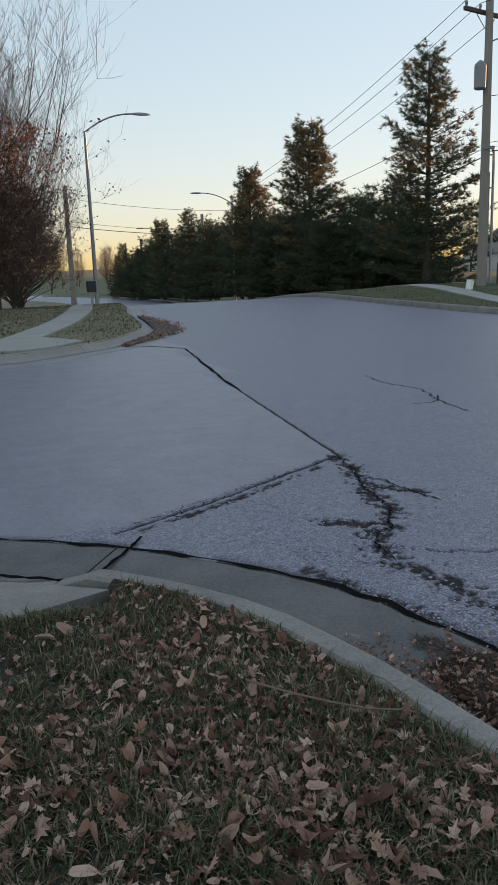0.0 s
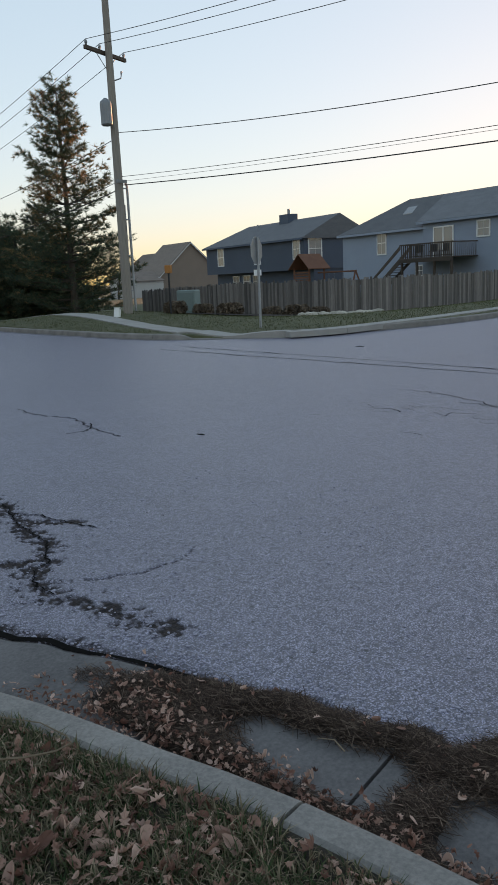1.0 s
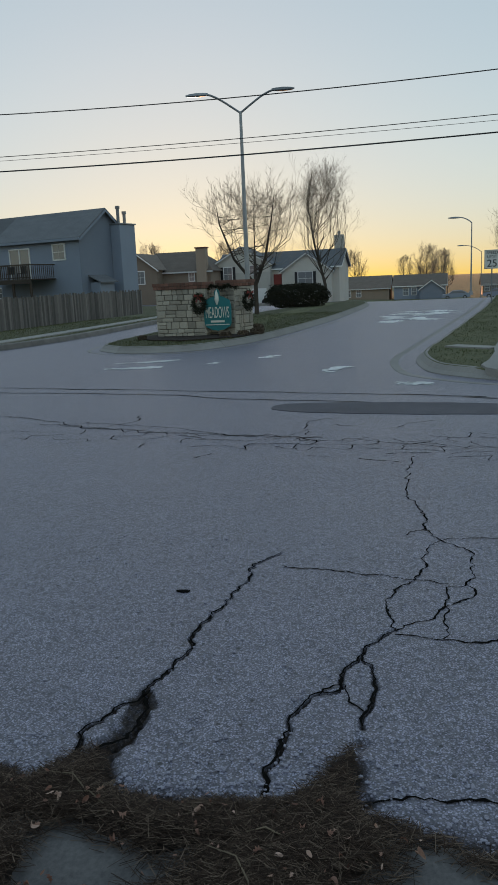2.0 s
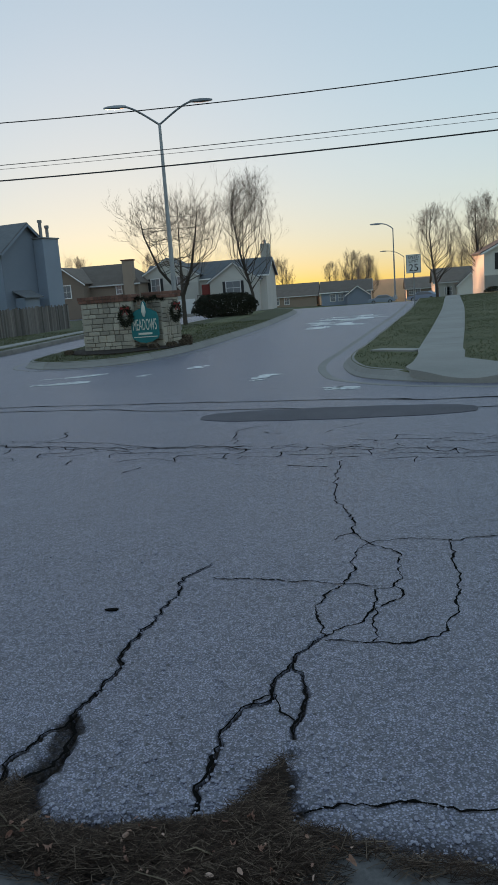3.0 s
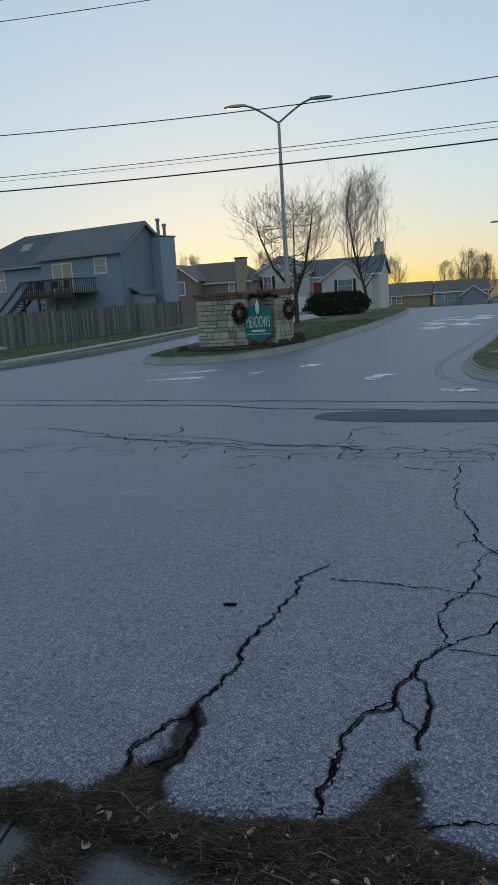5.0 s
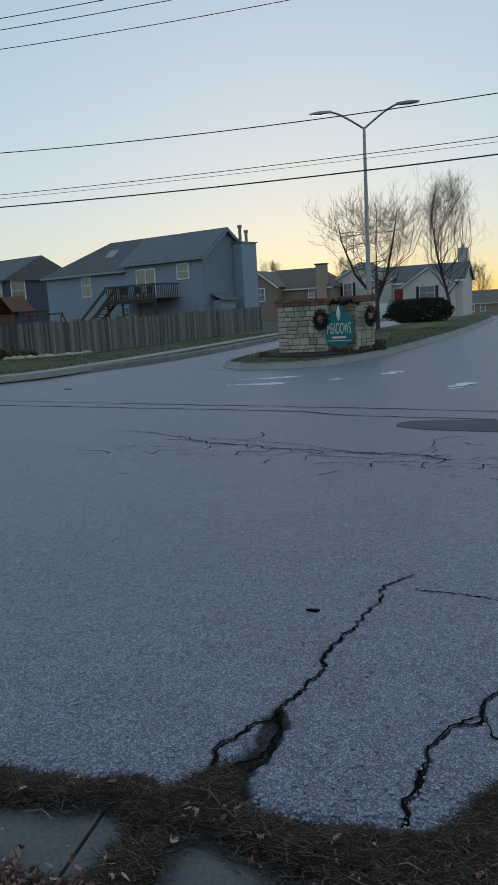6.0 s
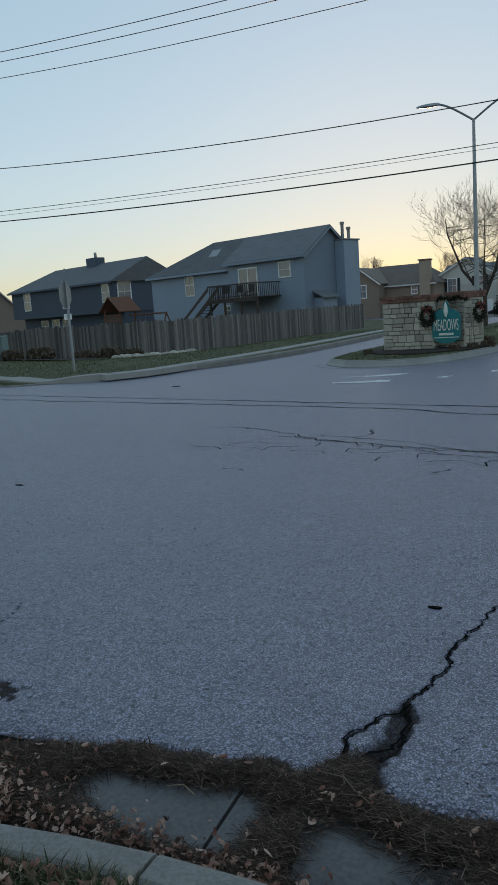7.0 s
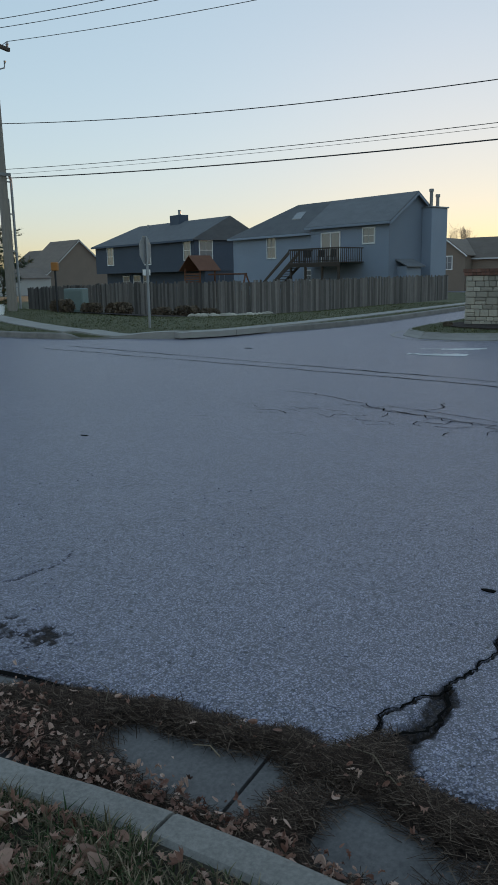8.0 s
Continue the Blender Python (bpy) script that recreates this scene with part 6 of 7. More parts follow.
oak = put(fan_tree(12.5, 12.5, 33, 110, 0.1, 9, 0.2, 0.0075, "bark", "dark_twig", 0.3, -0.12, "oak_leaf", 7000, 0.55), 0.9, 34.5, float(LZ(0.9, 34.5)))
tagged(oak, "large bare oak with russet leaves on its lower limbs", "tree", "oaks on the far corner")
again(oak, 3.2, 39.5, float(LZ(3.2, 39.5)), 130, 0.8)
again(oak, -2.5, 30.5, float(LZ(-2.5, 30.5)), 250, 0.95)
again(oak, 5.0, 48.0, float(LZ(5.0, 48)), 30, 0.6)
scrub = put(fan_tree(5.2, 5.0, 5, 70, 0.04, 8, 0.09, 0.006, "bark", "dark_twig", 0.4, -0.2, "oak_leaf", 4200, 0.9), 2.2, 32.5, float(LZ(2.2, 32.5)))
tagged(scrub, "low oak scrub thick with russet leaves", "tree", "oaks on the far corner")
for x, y, turn, sc in ((0.2, 31.5, 40, 1.1), (3.6, 36.5, 110, 1.05), (4.6, 42.5, 200, 1.0), (1.4, 37.0, 290, 1.2), (-1.6, 33.5, 75, 1.25), (3.0, 46.0, 160, 1.1), (1.2, 55.0, 60, 1.2)):
    again(scrub, x, y, float(LZ(x, y)), turn, sc)
rng = random.Random(77)
for i in range(22):
    az = radians(rng.uniform(76, 101))
    dist = rng.uniform(170, 260)
    c = again(t3, dist * math.sin(az), dist * math.cos(az), -3.0, rng.uniform(0, 360), rng.uniform(0.75, 1.15))
    tagged(c, "bare tree far beyond the houses", "tree", "bare trees far off")
for i in range(12):
    az = radians(rng.uniform(6, 22))
    dist = rng.uniform(120, 190)
    c = again(t3, dist * math.sin(az), dist * math.cos(az), -2.6, rng.uniform(0, 360), rng.uniform(0.6, 1.0))
    tagged(c, "bare tree at the far end of the road", "tree", "bare trees far off")
for x, y in ((62, 92), (66, 86), (95, 55), (110, 42), (108, 30)):
    c = again(t3, x, y, -0.8, rng.uniform(0, 360), rng.uniform(0.75, 0.95))
    tagged(c, "bare tree behind the houses", "tree", "bare trees far off")


def pine(height, seed, width, brown=0.3, gaps=0.15, low=0.03, shape=0.8, tier=0.036):
    """A white pine: a trunk, flat tiers of limbs with air between them, and sprays of needles that lie along the limbs.
    brown: share of limbs tinted as low sun would, more towards the top.
    """
    rng = random.Random(seed)
    t = empty("pine_tree")
    Shape().tube([(0, 0, -0.2), (0.05, 0, height * 0.5), (0, 0, height * 0.97)], [height * 0.017, height * 0.011, 0.03], 8).make("trunk", M["bark"], t)
    limbs, green, tan = Shape(), Shape(), Shape()
    z = height * low
    turn = 0.0
    while z < height * 0.985:
        s = z / height
        r = width * (1 - s) ** shape * rng.uniform(0.72, 1.16) + 0.3
        turn += 2.4
        count = rng.randint(6, 8)
        for i in range(count):
            if rng.random() < gaps:
                continue
            a = turn + 2 * math.pi * i / count + rng.gauss(0, 0.2)
            L = r * rng.uniform(0.7, 1.12)
            tilt = 0.02 + 0.75 * s ** 2 + rng.uniform(-0.10, 0.16)
            pts = [(math.cos(a) * L * q, math.sin(a) * L * q, z + L * (tilt * q + 0.16 * q * q - 0.08 * q)) for q in (0, 0.25, 0.5, 0.75, 1.0)]
            limbs.tube(pts, [0.035 * (1 - 0.2 * j) * (0.5 + L / width) for j in range(5)], 3, False)
            # upper limbs are coloured rusty as the low sun would tint them
            sunlit = rng.random() < brown * (0.2 + 1.1 * s)
            for j in range(int(7 + 11 * L)):
                q = rng.uniform(0.22, 1.03)
                k_ = min(3, int(q * 4))
                c = Vector(pts[k_]).lerp(Vector(pts[k_ + 1]), q * 4 - k_)
                wide = rng.gauss(0, 0.19 * L * (1.15 - q) + 0.11)
                c += Vector((-math.sin(a) * wide, math.cos(a) * wide, rng.gauss(0.05, 0.06 + 0.10 * s)))
                ahead = Vector((math.cos(a), math.sin(a), 0.25)).normalized()
                tgt = tan if (sunlit and rng.random() < 0.75) or rng.random() < 0.05 else green
                for m_ in range(15):
                    d = (ahead * 0.6 + Vector((rng.gauss(0, 0.6), rng.gauss(0, 0.6), rng.gauss(0.2, 0.38)))).normalized()
                    e = d.cross(Vector((rng.gauss(0, 1), rng.gauss(0, 1), rng.gauss(0, 1)))).normalized() * 0.017
                    tgt.add([c - e, c + e, c + d * rng.uniform(0.16, 0.36)], [(0, 1, 2)])
        z += height * tier * rng.uniform(0.75, 1.3)
    limbs.make("branching", M["bark"], t)
    green.make("crown", M["needle"], t)
    tan.make("browned_foliage", M["needle_sunlit_brown"], t)
    return t


pa = pine(11.6, 3, 3.8, 0.24, 0.16, 0.03, 0.78, 0.038)
tagged(put(pa, 24.75, 36.0, 0.0), "tall dark green pine with sun-coloured brown upper needles", "pine tree", "pines along the road")
pb = pine(10.3, 7, 3.2, 0.55, 0.16, 0.03, 0.62, 0.034)
tagged(put(pb, 23.3, 46.8, -0.6), "tall pine with many sun-coloured brown needles", "pine tree", "pines along the road")
pc = pine(5.6, 12, 3.6, 0.0, 0.03, 0.02, 0.5, 0.05)
tagged(put(pc, 26.8, 40.0, -0.2, 0, 0.75), "low broad dark pine in the row along the road", "pine tree", "pines along the road")
for src, x, y, z, turn, sc in ((pb, 22.6, 55.0, -1.0, 90, 0.87), (pa, 28.5, 45, -0.4, 140, 0.60), (pa, 22.4, 69, -1.4, 60, 0.66), (pb, 21.6, 75, -1.6, 10, 0.70), (pa, 24.8, 63, -1.2, 20, 0.62),
                           (pa, 20.5, 87, -1.8, 280, 0.5), (pa, 22.0, 96, -2.0, 100, 0.42)):
    tagged(again(src, x, y, z, turn, sc), "dark green pine in the row along the road", "pine tree", "pines along the road")
for x, y, z, turn, sc in ((24.8, 41.5, -0.2, 15, 0.95), (22.9, 43.6, -0.4, 170, 0.8), (26.4, 46.5, -0.5, 230, 1.15), (24.9, 50.6, -0.8, 33, 1.1), (22.6, 50.8, -0.8, 300, 0.95), (25.9, 55.5, -1.0, 120, 1.15),
                          (23.7, 59.8, -1.1, 200, 1.1), (26.6, 61.0, -1.2, 270, 1.2), (22.9, 64.0, -1.2, 310, 1.1), (24.6, 68.0, -1.4, 45, 1.25), (22.8, 72.0, -1.5, 95, 1.15), (22.4, 80.0, -1.7, 20, 1.1), (22.0, 84.0, -1.8, 160, 1.0), (22.6, 91.0, -1.9, 60, 0.9)):
    tagged(again(pc, x, y, z, turn, 0.85 * sc), "low broad dark pine in the row along the road", "pine tree", "pines along the road")

fp = tagged(empty("flag_pole", pose(49.4, -7.95, float(LZ(49.4, -7.95)))), "slim pale pole behind the fence", "pole")
Shape().tube([(0, 0, -0.1), (0, 0, 5.7)], [0.06, 0.04], 8).make("shaft", M["steel"], fp)
Shape().tube([(0, 0, 5.7), (0, 0, 5.78), (0, 0, 5.86)], [0.03, 0.09, 0.02], 8).make("finial", M["steel"], fp)


# ---- bushes, play frame and small things by the fence ----
def leaf_mass(name, size, count, seed, material, leaf=0.06, flat=0.75):
    """A clipped bush: a shell of many small leaves over a few stems."""
    rng = random.Random(seed)
    t = empty(name)
    stems = Shape()
    for i in range(9):
        a = rng.uniform(0, 6.28)
        stems.tube([(0, 0, -0.05), (size[0] * 0.3 * math.cos(a), size[1] * 0.3 * math.sin(a), size[2] * 0.4), (size[0] * 0.42 * math.cos(a), size[1] * 0.42 * math.sin(a), size[2] * 0.75)], [0.03, 0.02, 0.008], 4, False)
    stems.make("stem", M["bark"], t)
    s = Shape()
    for i in range(count):
        d = Vector((rng.gauss(0, 1), rng.gauss(0, 1), rng.gauss(0.15, 0.8))).normalized()
        r = rng.uniform(0.72, 1.03) * (1 + 0.12 * noise.noise(d * 2.2))
        c = Vector((d.x * size[0] / 2 * r, d.y * size[1] / 2 * r, size[2] * 0.5 + size[2] * 0.5 * max(-1, min(1, d.z * 1.35)) * r * (0.97 if d.z > 0 else 1)))
        a = Vector((rng.gauss(0, 1), rng.gauss(0, 1), rng.gauss(0, 1))).normalized() * leaf * rng.uniform(0.6, 1.2)
        b = a.cross(Vector((rng.gauss(0, 1), rng.gauss(0, 1), rng.gauss(0, 1)))).normalized() * leaf * 0.5
        s.add([c - a, c + b, c + a, c - b], [(0, 1, 2, 3)])
    s.make("foliage", M[material], t)
    return t


tagged(put(leaf_mass("bush", (2.2, 3.2, 1.15), 9000, 3, "bush"), 39.4, 7.2, float(LZ(39, 7)) - 0.05), "wide dark clipped evergreen bush on the island", "bush")
tagged(put(leaf_mass("bush", (1.3, 2.6, 0.9), 3000, 5, "bush"), 74.5, -11.0, float(LZ(74, -11))), "dark clipped bush by the house wall", "bush")
dry = leaf_mass("bush", (0.9, 1.0, 0.5), 1800, 8, "blush", 0.09)
tagged(put(dry, 21.9, 24.7, float(LZ(21.9, 24.7)) - 0.05), "dry tan clump of grass by the fence", "dry shrub", "dry clumps by the fence")
for x, y, sc in ((23.2, 24.4, 0.9), (24.0, 23.6, 1.1), (25.3, 22.4, 0.95), (26.2, 21.8, 1.15), (27.1, 21.3, 1.0)):
    tagged(again(dry, x, y, float(LZ(x, y)) - 0.05, x * 70, sc), "dry tan clump of grass by the fence", "dry shrub", "dry clumps by the fence")
for i, (x, y, sc) in enumerate(((19.8, 5.4, 0.3), (20.6, 4.75, 0.36), (19.6, 7.6, 0.26), (21.5, 5.0, 0.45), (20.1, 5.0, 0.3))):
    tagged(again(dry, x, y, float(LZ(x, y)) - 0.03, i * 50, sc), "small dry shrub in the mulch bed", "dry shrub", "dry shrubs in the bed")
rng = random.Random(9)
ROCKS = []
for i in range(3):
    bm = bmesh.new()
    bmesh.ops.create_icosphere(bm, subdivisions=2, radius=0.22)
    for v in bm.verts:
        v.co *= 1 + 0.3 * noise.noise(v.co * 5 + Vector((i * 7, 0, 0)))
        v.co.z *= 0.6
    me = bpy.data.meshes.new("rock")
    bm.to_mesh(me)
    bm.free()
    me.materials.append(M["stone"])
    ROCKS.append(me)
for i in range(16):
    s_ = i / 15
    ob = new("rock", ROCKS[i % 3])
    x, y = 24.2 + 3.6 * s_ + rng.uniform(-0.1, 0.1), 19.9 - 1.2 * s_
    ob.matrix_world = Matrix.Translation((x, y, float(LZ(x, y)) + 0.05)) @ Matrix.Rotation(rng.uniform(0, 6), 4, "Z") @ Matrix.Scale(rng.uniform(0.7, 1.2), 4)
    tagged(ob, "weathered pale border rock by the flower bed", "rock", "border rocks")
bedf = [(22.0 + 6.4 * a, 24.5 - 5.0 * a + b) for a, b in ((0, 0.6), (-0.05, -0.4), (0.3, -1.6), (0.7, -1.1), (1.0, -0.2), (0.95, 1.2), (0.5, 1.6))]
verts = [(x, y, float(LZ(x, y)) + 0.03) for x, y in bedf]
structure(mesh("mulch_bed", verts, [tuple(range(len(verts)))], M["mulch"]), "dark mulch bed by the fence", "planting bed")

ub = tagged(empty("utility_box", pose(24.4, 26.6, float(LZ(24.4, 26.6)), 0, 0, 20)), "pale green utility cabinet by the fence", "utility box")
Shape().box(-0.3, 0.3, -0.45, 0.45, -0.05, 1.05, 0.03).make("cabinet", M["green_box"], ub)
Shape().box(-0.33, -0.305, -0.4, 0.4, 0.1, 0.95, 0.01).make("door", M["green_box"], ub)
Shape().box(-0.35, -0.335, 0.25, 0.32, 0.5, 0.65).make("latch", M["steel"], ub)
mk = tagged(empty("marker_post", pose(18.9, 24.7, float(LZ(18.9, 24.7)), 0, 14, 20)), "leaning white plastic marker box in the grass", "marker")
Shape().box(-0.09, 0.09, -0.11, 0.11, -0.1, 0.32, 0.015).make("box", M["white"], mk)
Shape().box(-0.105, 0.105, -0.125, 0.125, 0.325, 0.36, 0.015).make("lid", M["cream"], mk)
sb = tagged(empty("signal_cabinet", pose(6.4, 33.0, float(LZ(6.4, 33.0)))), "dark box on a short post beside the lamp", "utility box")
Shape().box(-0.04, 0.04, -0.04, 0.04, -0.1, 0.5).make("post", M["steel"], sb)
Shape().box(-0.18, 0.18, -0.14, 0.14, 0.5, 0.95, 0.02).make("box", M["dark_shutter"], sb)

og = tagged(empty("marker_post", pose(21.35, 24.35, float(LZ(21.35, 24.35)), 0, 0, 25)), "small orange utility marker on a dark post", "marker")
Shape().box(-0.03, 0.03, -0.03, 0.03, -0.1, 1.6).make("post", M["dark_shutter"], og)
Shape().box(-0.10, 0.10, -0.13, 0.13, 1.6, 1.92, 0.02).make("box", M["orange"], og, "orange plastic box")

# wooden play frame behind the fence
pf = tagged(empty("play_frame", frame_of(49.0, 39.5, -0.5, 12)), "red cedar play frame with a small gabled roof", "play frame")
for x in (0, 1.5):
    for y in (0, 1.9):
        Shape().box(x, x + 0.1, y, y + 0.1, -0.1, 2.7).make("post", M["red_wood"], pf)
Shape().box(-0.05, 1.65, -0.05, 2.05, 1.35, 1.45).make("floor", M["red_wood"], pf)
vv, ff = slab([(-0.3, -0.3, 2.55), (1.9, -0.3, 2.55), (1.9, 2.3, 2.55), (-0.3, 2.3, 2.55), (-0.3, 1.0, 3.7), (1.9, 1.0, 3.7)], [[0, 1, 5, 4], [3, 4, 5, 2]], 0.06)
mesh("roof", vv, ff, M["red_wood"], pf)
for z in (1.6, 1.8, 2.0, 2.2):
    Shape().box(-0.02, 0.0, 0, 2.0, z, z + 0.12).make("rail_board", M["red_wood"], pf)
Shape().tube([(0.8, -0.1, 2.2), (0.8, -4.5, 2.2)], [0.07, 0.07], 6).make("swing_beam", M["red_wood"], pf)
for sx in (-1, 1):
    Shape().tube([(0.8, -4.4, 2.25), (0.8 + sx * 0.9, -4.7, -0.1)], [0.06, 0.06], 6).make("beam_leg", M["red_wood"], pf)
for y in (-1.4, -2.0, -3.0, -3.6):
    Shape().tube([(0.8, y, 2.15), (0.8, y, 0.5)], [0.012, 0.012], 4).make("swing_chain", M["steel"], pf)
for y in (-1.7, -3.3):
    Shape().box(0.68, 0.92, y - 0.32, y + 0.32, 0.47, 0.5).make("swing_seat", M["dark_shutter"], pf)


def car(x, y, z, turn, paint, label):
    c = tagged(empty("car", pose(x, y, z, 0, 0, turn)), label, "car")
    prof = [(-2.2, 0.3), (2.2, 0.3), (2.25, 0.65), (2.1, 0.8), (1.2, 0.92), (0.6, 1.38), (-0.9, 1.42), (-1.7, 0.98), (-2.2, 0.9)]
    Shape().side_prism(prof, -0.85, 0.85).make("body", M[paint], c)
    Shape().side_prism([(1.05, 0.95), (0.55, 1.33), (-0.85, 1.36), (-1.5, 0.98)], -0.87, 0.87).make("glazing", M["glass"], c)
    for px_ in (-1.35, 1.35):
        for py_ in (-0.86, 0.70):
            w = Shape().tube([(px_, py_, 0.32), (px_, py_ + 0.16, 0.32)], [0.32, 0.32], 16).make("wheel", M["wire"], c)
            Shape().tube([(px_, py_ - 0.01, 0.32), (px_, py_ + 0.17, 0.32)], [0.19, 0.19], 12).make("rim", M["steel"], w)


car(120, -7.0, -2.2, 70, "blue_siding", "blue parked car beyond the crest")
car(134, -1.0, -2.6, 90, "blue_siding", "grey blue parked car beyond the crest")
car(93.5, 19.5, -1.4, 60, "dark_shutter", "dark parked car before the pale house")


# ---- lawn blades, fallen leaves and gutter litter near the camera ----
rs = np.random.RandomState(12)
INNER = NEAR_KERB + normals(left_is_lawn(NEAR_KERB, (0, 0))) * 0.16 if np.allclose(left_is_lawn(NEAR_KERB, (0, 0)), NEAR_KERB) else NEAR_KERB - normals(NEAR_KERB) * 0.16
_sel = INNER[:, 1] < 3.45
KX = lambda y: np.interp(y, INNER[_sel][:, 1], INNER[_sel][:, 0])


def stuff_mesh(name, verts, faces, material, label, category):
    me = bpy.data.meshes.new(name)
    me.from_pydata(verts.tolist(), [], faces.tolist())
    me.materials.append(material)
    return tagged(new(name, me), label, category, "", "stuff")


def blades(name, n, x0, x1, y0, y1, length, label, keep, lift=-0.012, wide=0.0021, material="grass"):
    x, y = rs.uniform(x0, x1, n), rs.uniform(y0, y1, n)
    clump = vnoise(x + 9, y + 3, 5) * 0.6 + vnoise(x, y, 17) * 0.4
    ok = keep(x, y) & (clump + 0.35 * rs.rand(n) > 0.45)
    x, y, clump = x[ok], y[ok], clump[ok]
    n = len(x)
    z = LZ(x, y) + lift
    L = length * (0.35 + 0.9 * rs.rand(n)) * (0.5 + clump)
    a = rs.uniform(0, 2 * np.pi, n)
    lean = rs.uniform(0.4, 1.4, n)
    ux, uy = np.cos(a), np.sin(a)
    w = wide * rs.uniform(0.6, 1.4, n)
    p0 = np.stack([x - uy * w, y + ux * w, z], 1)
    p1 = np.stack([x + uy * w, y - ux * w, z], 1)
    h = L * np.cos(lean)
    o = L * np.sin(lean)
    m0 = np.stack([x + ux * o * 0.4 - uy * w * 0.8, y + uy * o * 0.4 + ux * w * 0.8, z + h * 0.65], 1)
    m1 = np.stack([x + ux * o * 0.4 + uy * w * 0.8, y + uy * o * 0.4 - ux * w * 0.8, z + h * 0.65], 1)
    tp = np.stack([x + ux * o, y + uy * o, z + h * 0.95], 1)
    v = np.stack([p0, p1, m1, m0, tp], 1).reshape(-1, 3)
    i = np.arange(n) * 5
    me = bpy.data.meshes.new(name)
    faces = np.stack([i, i + 1, i + 2, i + 3], 1).tolist() + np.stack([i + 3, i + 2, i + 4], 1).tolist()
    me.from_pydata(v.tolist(), [], faces)
    me.materials.append(M[material])
    tagged(new(name, me), label, "grass", "", "stuff")


blades("grass", 210000, -1.2, 1.5, 0.2, 3.5, 0.055, "short green and straw winter grass blades", lambda x, y: (x < KX(y)) & ((y < 2.98 + 0.25 * np.clip(x, 0, 1)) | (x > 0.66)))
blades("grass", 130000, -7.0, 1.6, -7.0, 3.1, 0.06, "thin winter grass over the rest of the lawn", lambda x, y: (x < KX(y)) & ((x < -1.1) | (y < 0.25)), wide=0.004)
blades("grass", 20000, -3.0, 1.2, 1.5, 3.45, 0.055, "short winter grass blades by the ramp", lambda x, y: (x < -1.1) & (y < 3.1))



def in_lawn(kerb_line, margin=0.2):
    nor = normals(kerb_line)

    def test(x, y):
        ok = np.zeros(len(x), dtype=bool)
        for a in range(0, len(x), 4000):
            d = (x[a:a + 4000, None] - kerb_line[None, :, 0]) ** 2 + (y[a:a + 4000, None] - kerb_line[None, :, 1]) ** 2
            i = d.argmin(axis=1)
            ok[a:a + 4000] = (x[a:a + 4000] - kerb_line[i, 0]) * nor[i, 0] + (y[a:a + 4000] - kerb_line[i, 1]) * nor[i, 1] > margin
        return ok
    return test


def clear_of(lines):
    def test(x, y):
        ok = np.ones(len(x), dtype=bool)
        for pts, w in lines:
            ok &= line_distance(x, y, resample(pts, 0.5))[0] > w
        return ok
    return test


se, ne, isl, nw = in_lawn(SE_KERB), in_lawn(NE_KERB), in_lawn(ISLAND), in_lawn(NW_KERB)
se_free = clear_of([([(12.0, -1.3), (14.4, -1.36), (21.3, -2.07), (31.5, -3.12), (43.6, -4.2)], 0.42), ([(11.75, -2.2), (12.0, -3.6), (11.0, -14)], 0.48), ([(15.75, -0.22), (15.15, -1.0)], 0.2), ([(11.5, -1.3), (12.4, -1.1), (12.3, -1.7)], 0.42)])
ne_free = clear_of([([(14.9, 14.6), (15.2, 12.95), (18.0, 12.15), (20.3, 11.95), (24, 11.85), (40, 11.9)], 0.34), ([(14.9, 14.4), (14.75, 16.0), (16.5, 20.2), (19.2, 28), (22, 42)], 0.45)])
nw_free = clear_of([([(1.7, 15.0), (1.5, 16.2), (2.3, 18.4), (3.4, 21.7), (4.4, 25.5), (5.3, 29.5)], 0.5)])
blades("grass", 150000, 11.5, 48, -12, 1, 0.035, "mown winter grass by the walk", lambda x, y: se(x, y) & se_free(x, y), wide=0.006, material="mown")
blades("grass", 26000, 17, 32, 3.5, 9, 0.05, "mown winter grass on the island", lambda x, y: isl(x, y) & (np.hypot(x - 20.6, y - 6.3) > 1.7), wide=0.007, material="mown")
blades("grass", 60000, 13.5, 34, 10.5, 30, 0.055, "mown winter grass before the fence", lambda x, y: ne(x, y) & ne_free(x, y) & (y < 23.5 + 0.13 * (30 - x) + 9 * (x < 24)), wide=0.008, material="mown")
blades("grass", 30000, -3, 8, 13.5, 34, 0.05, "dry winter grass on the far corner", lambda x, y: nw(x, y) & nw_free(x, y), wide=0.012)

OUTLINE = np.array([(0, -0.5), (0.10, -0.30), (0.30, -0.26), (0.16, -0.10), (0.40, 0.02), (0.17, 0.12), (0.30, 0.34), (0.08, 0.36), (0, 0.52), (-0.10, 0.36), (-0.32, 0.30), (-0.16, 0.12), (-0.38, -0.02), (-0.15, -0.12), (-0.28, -0.30), (-0.08, -0.32)])


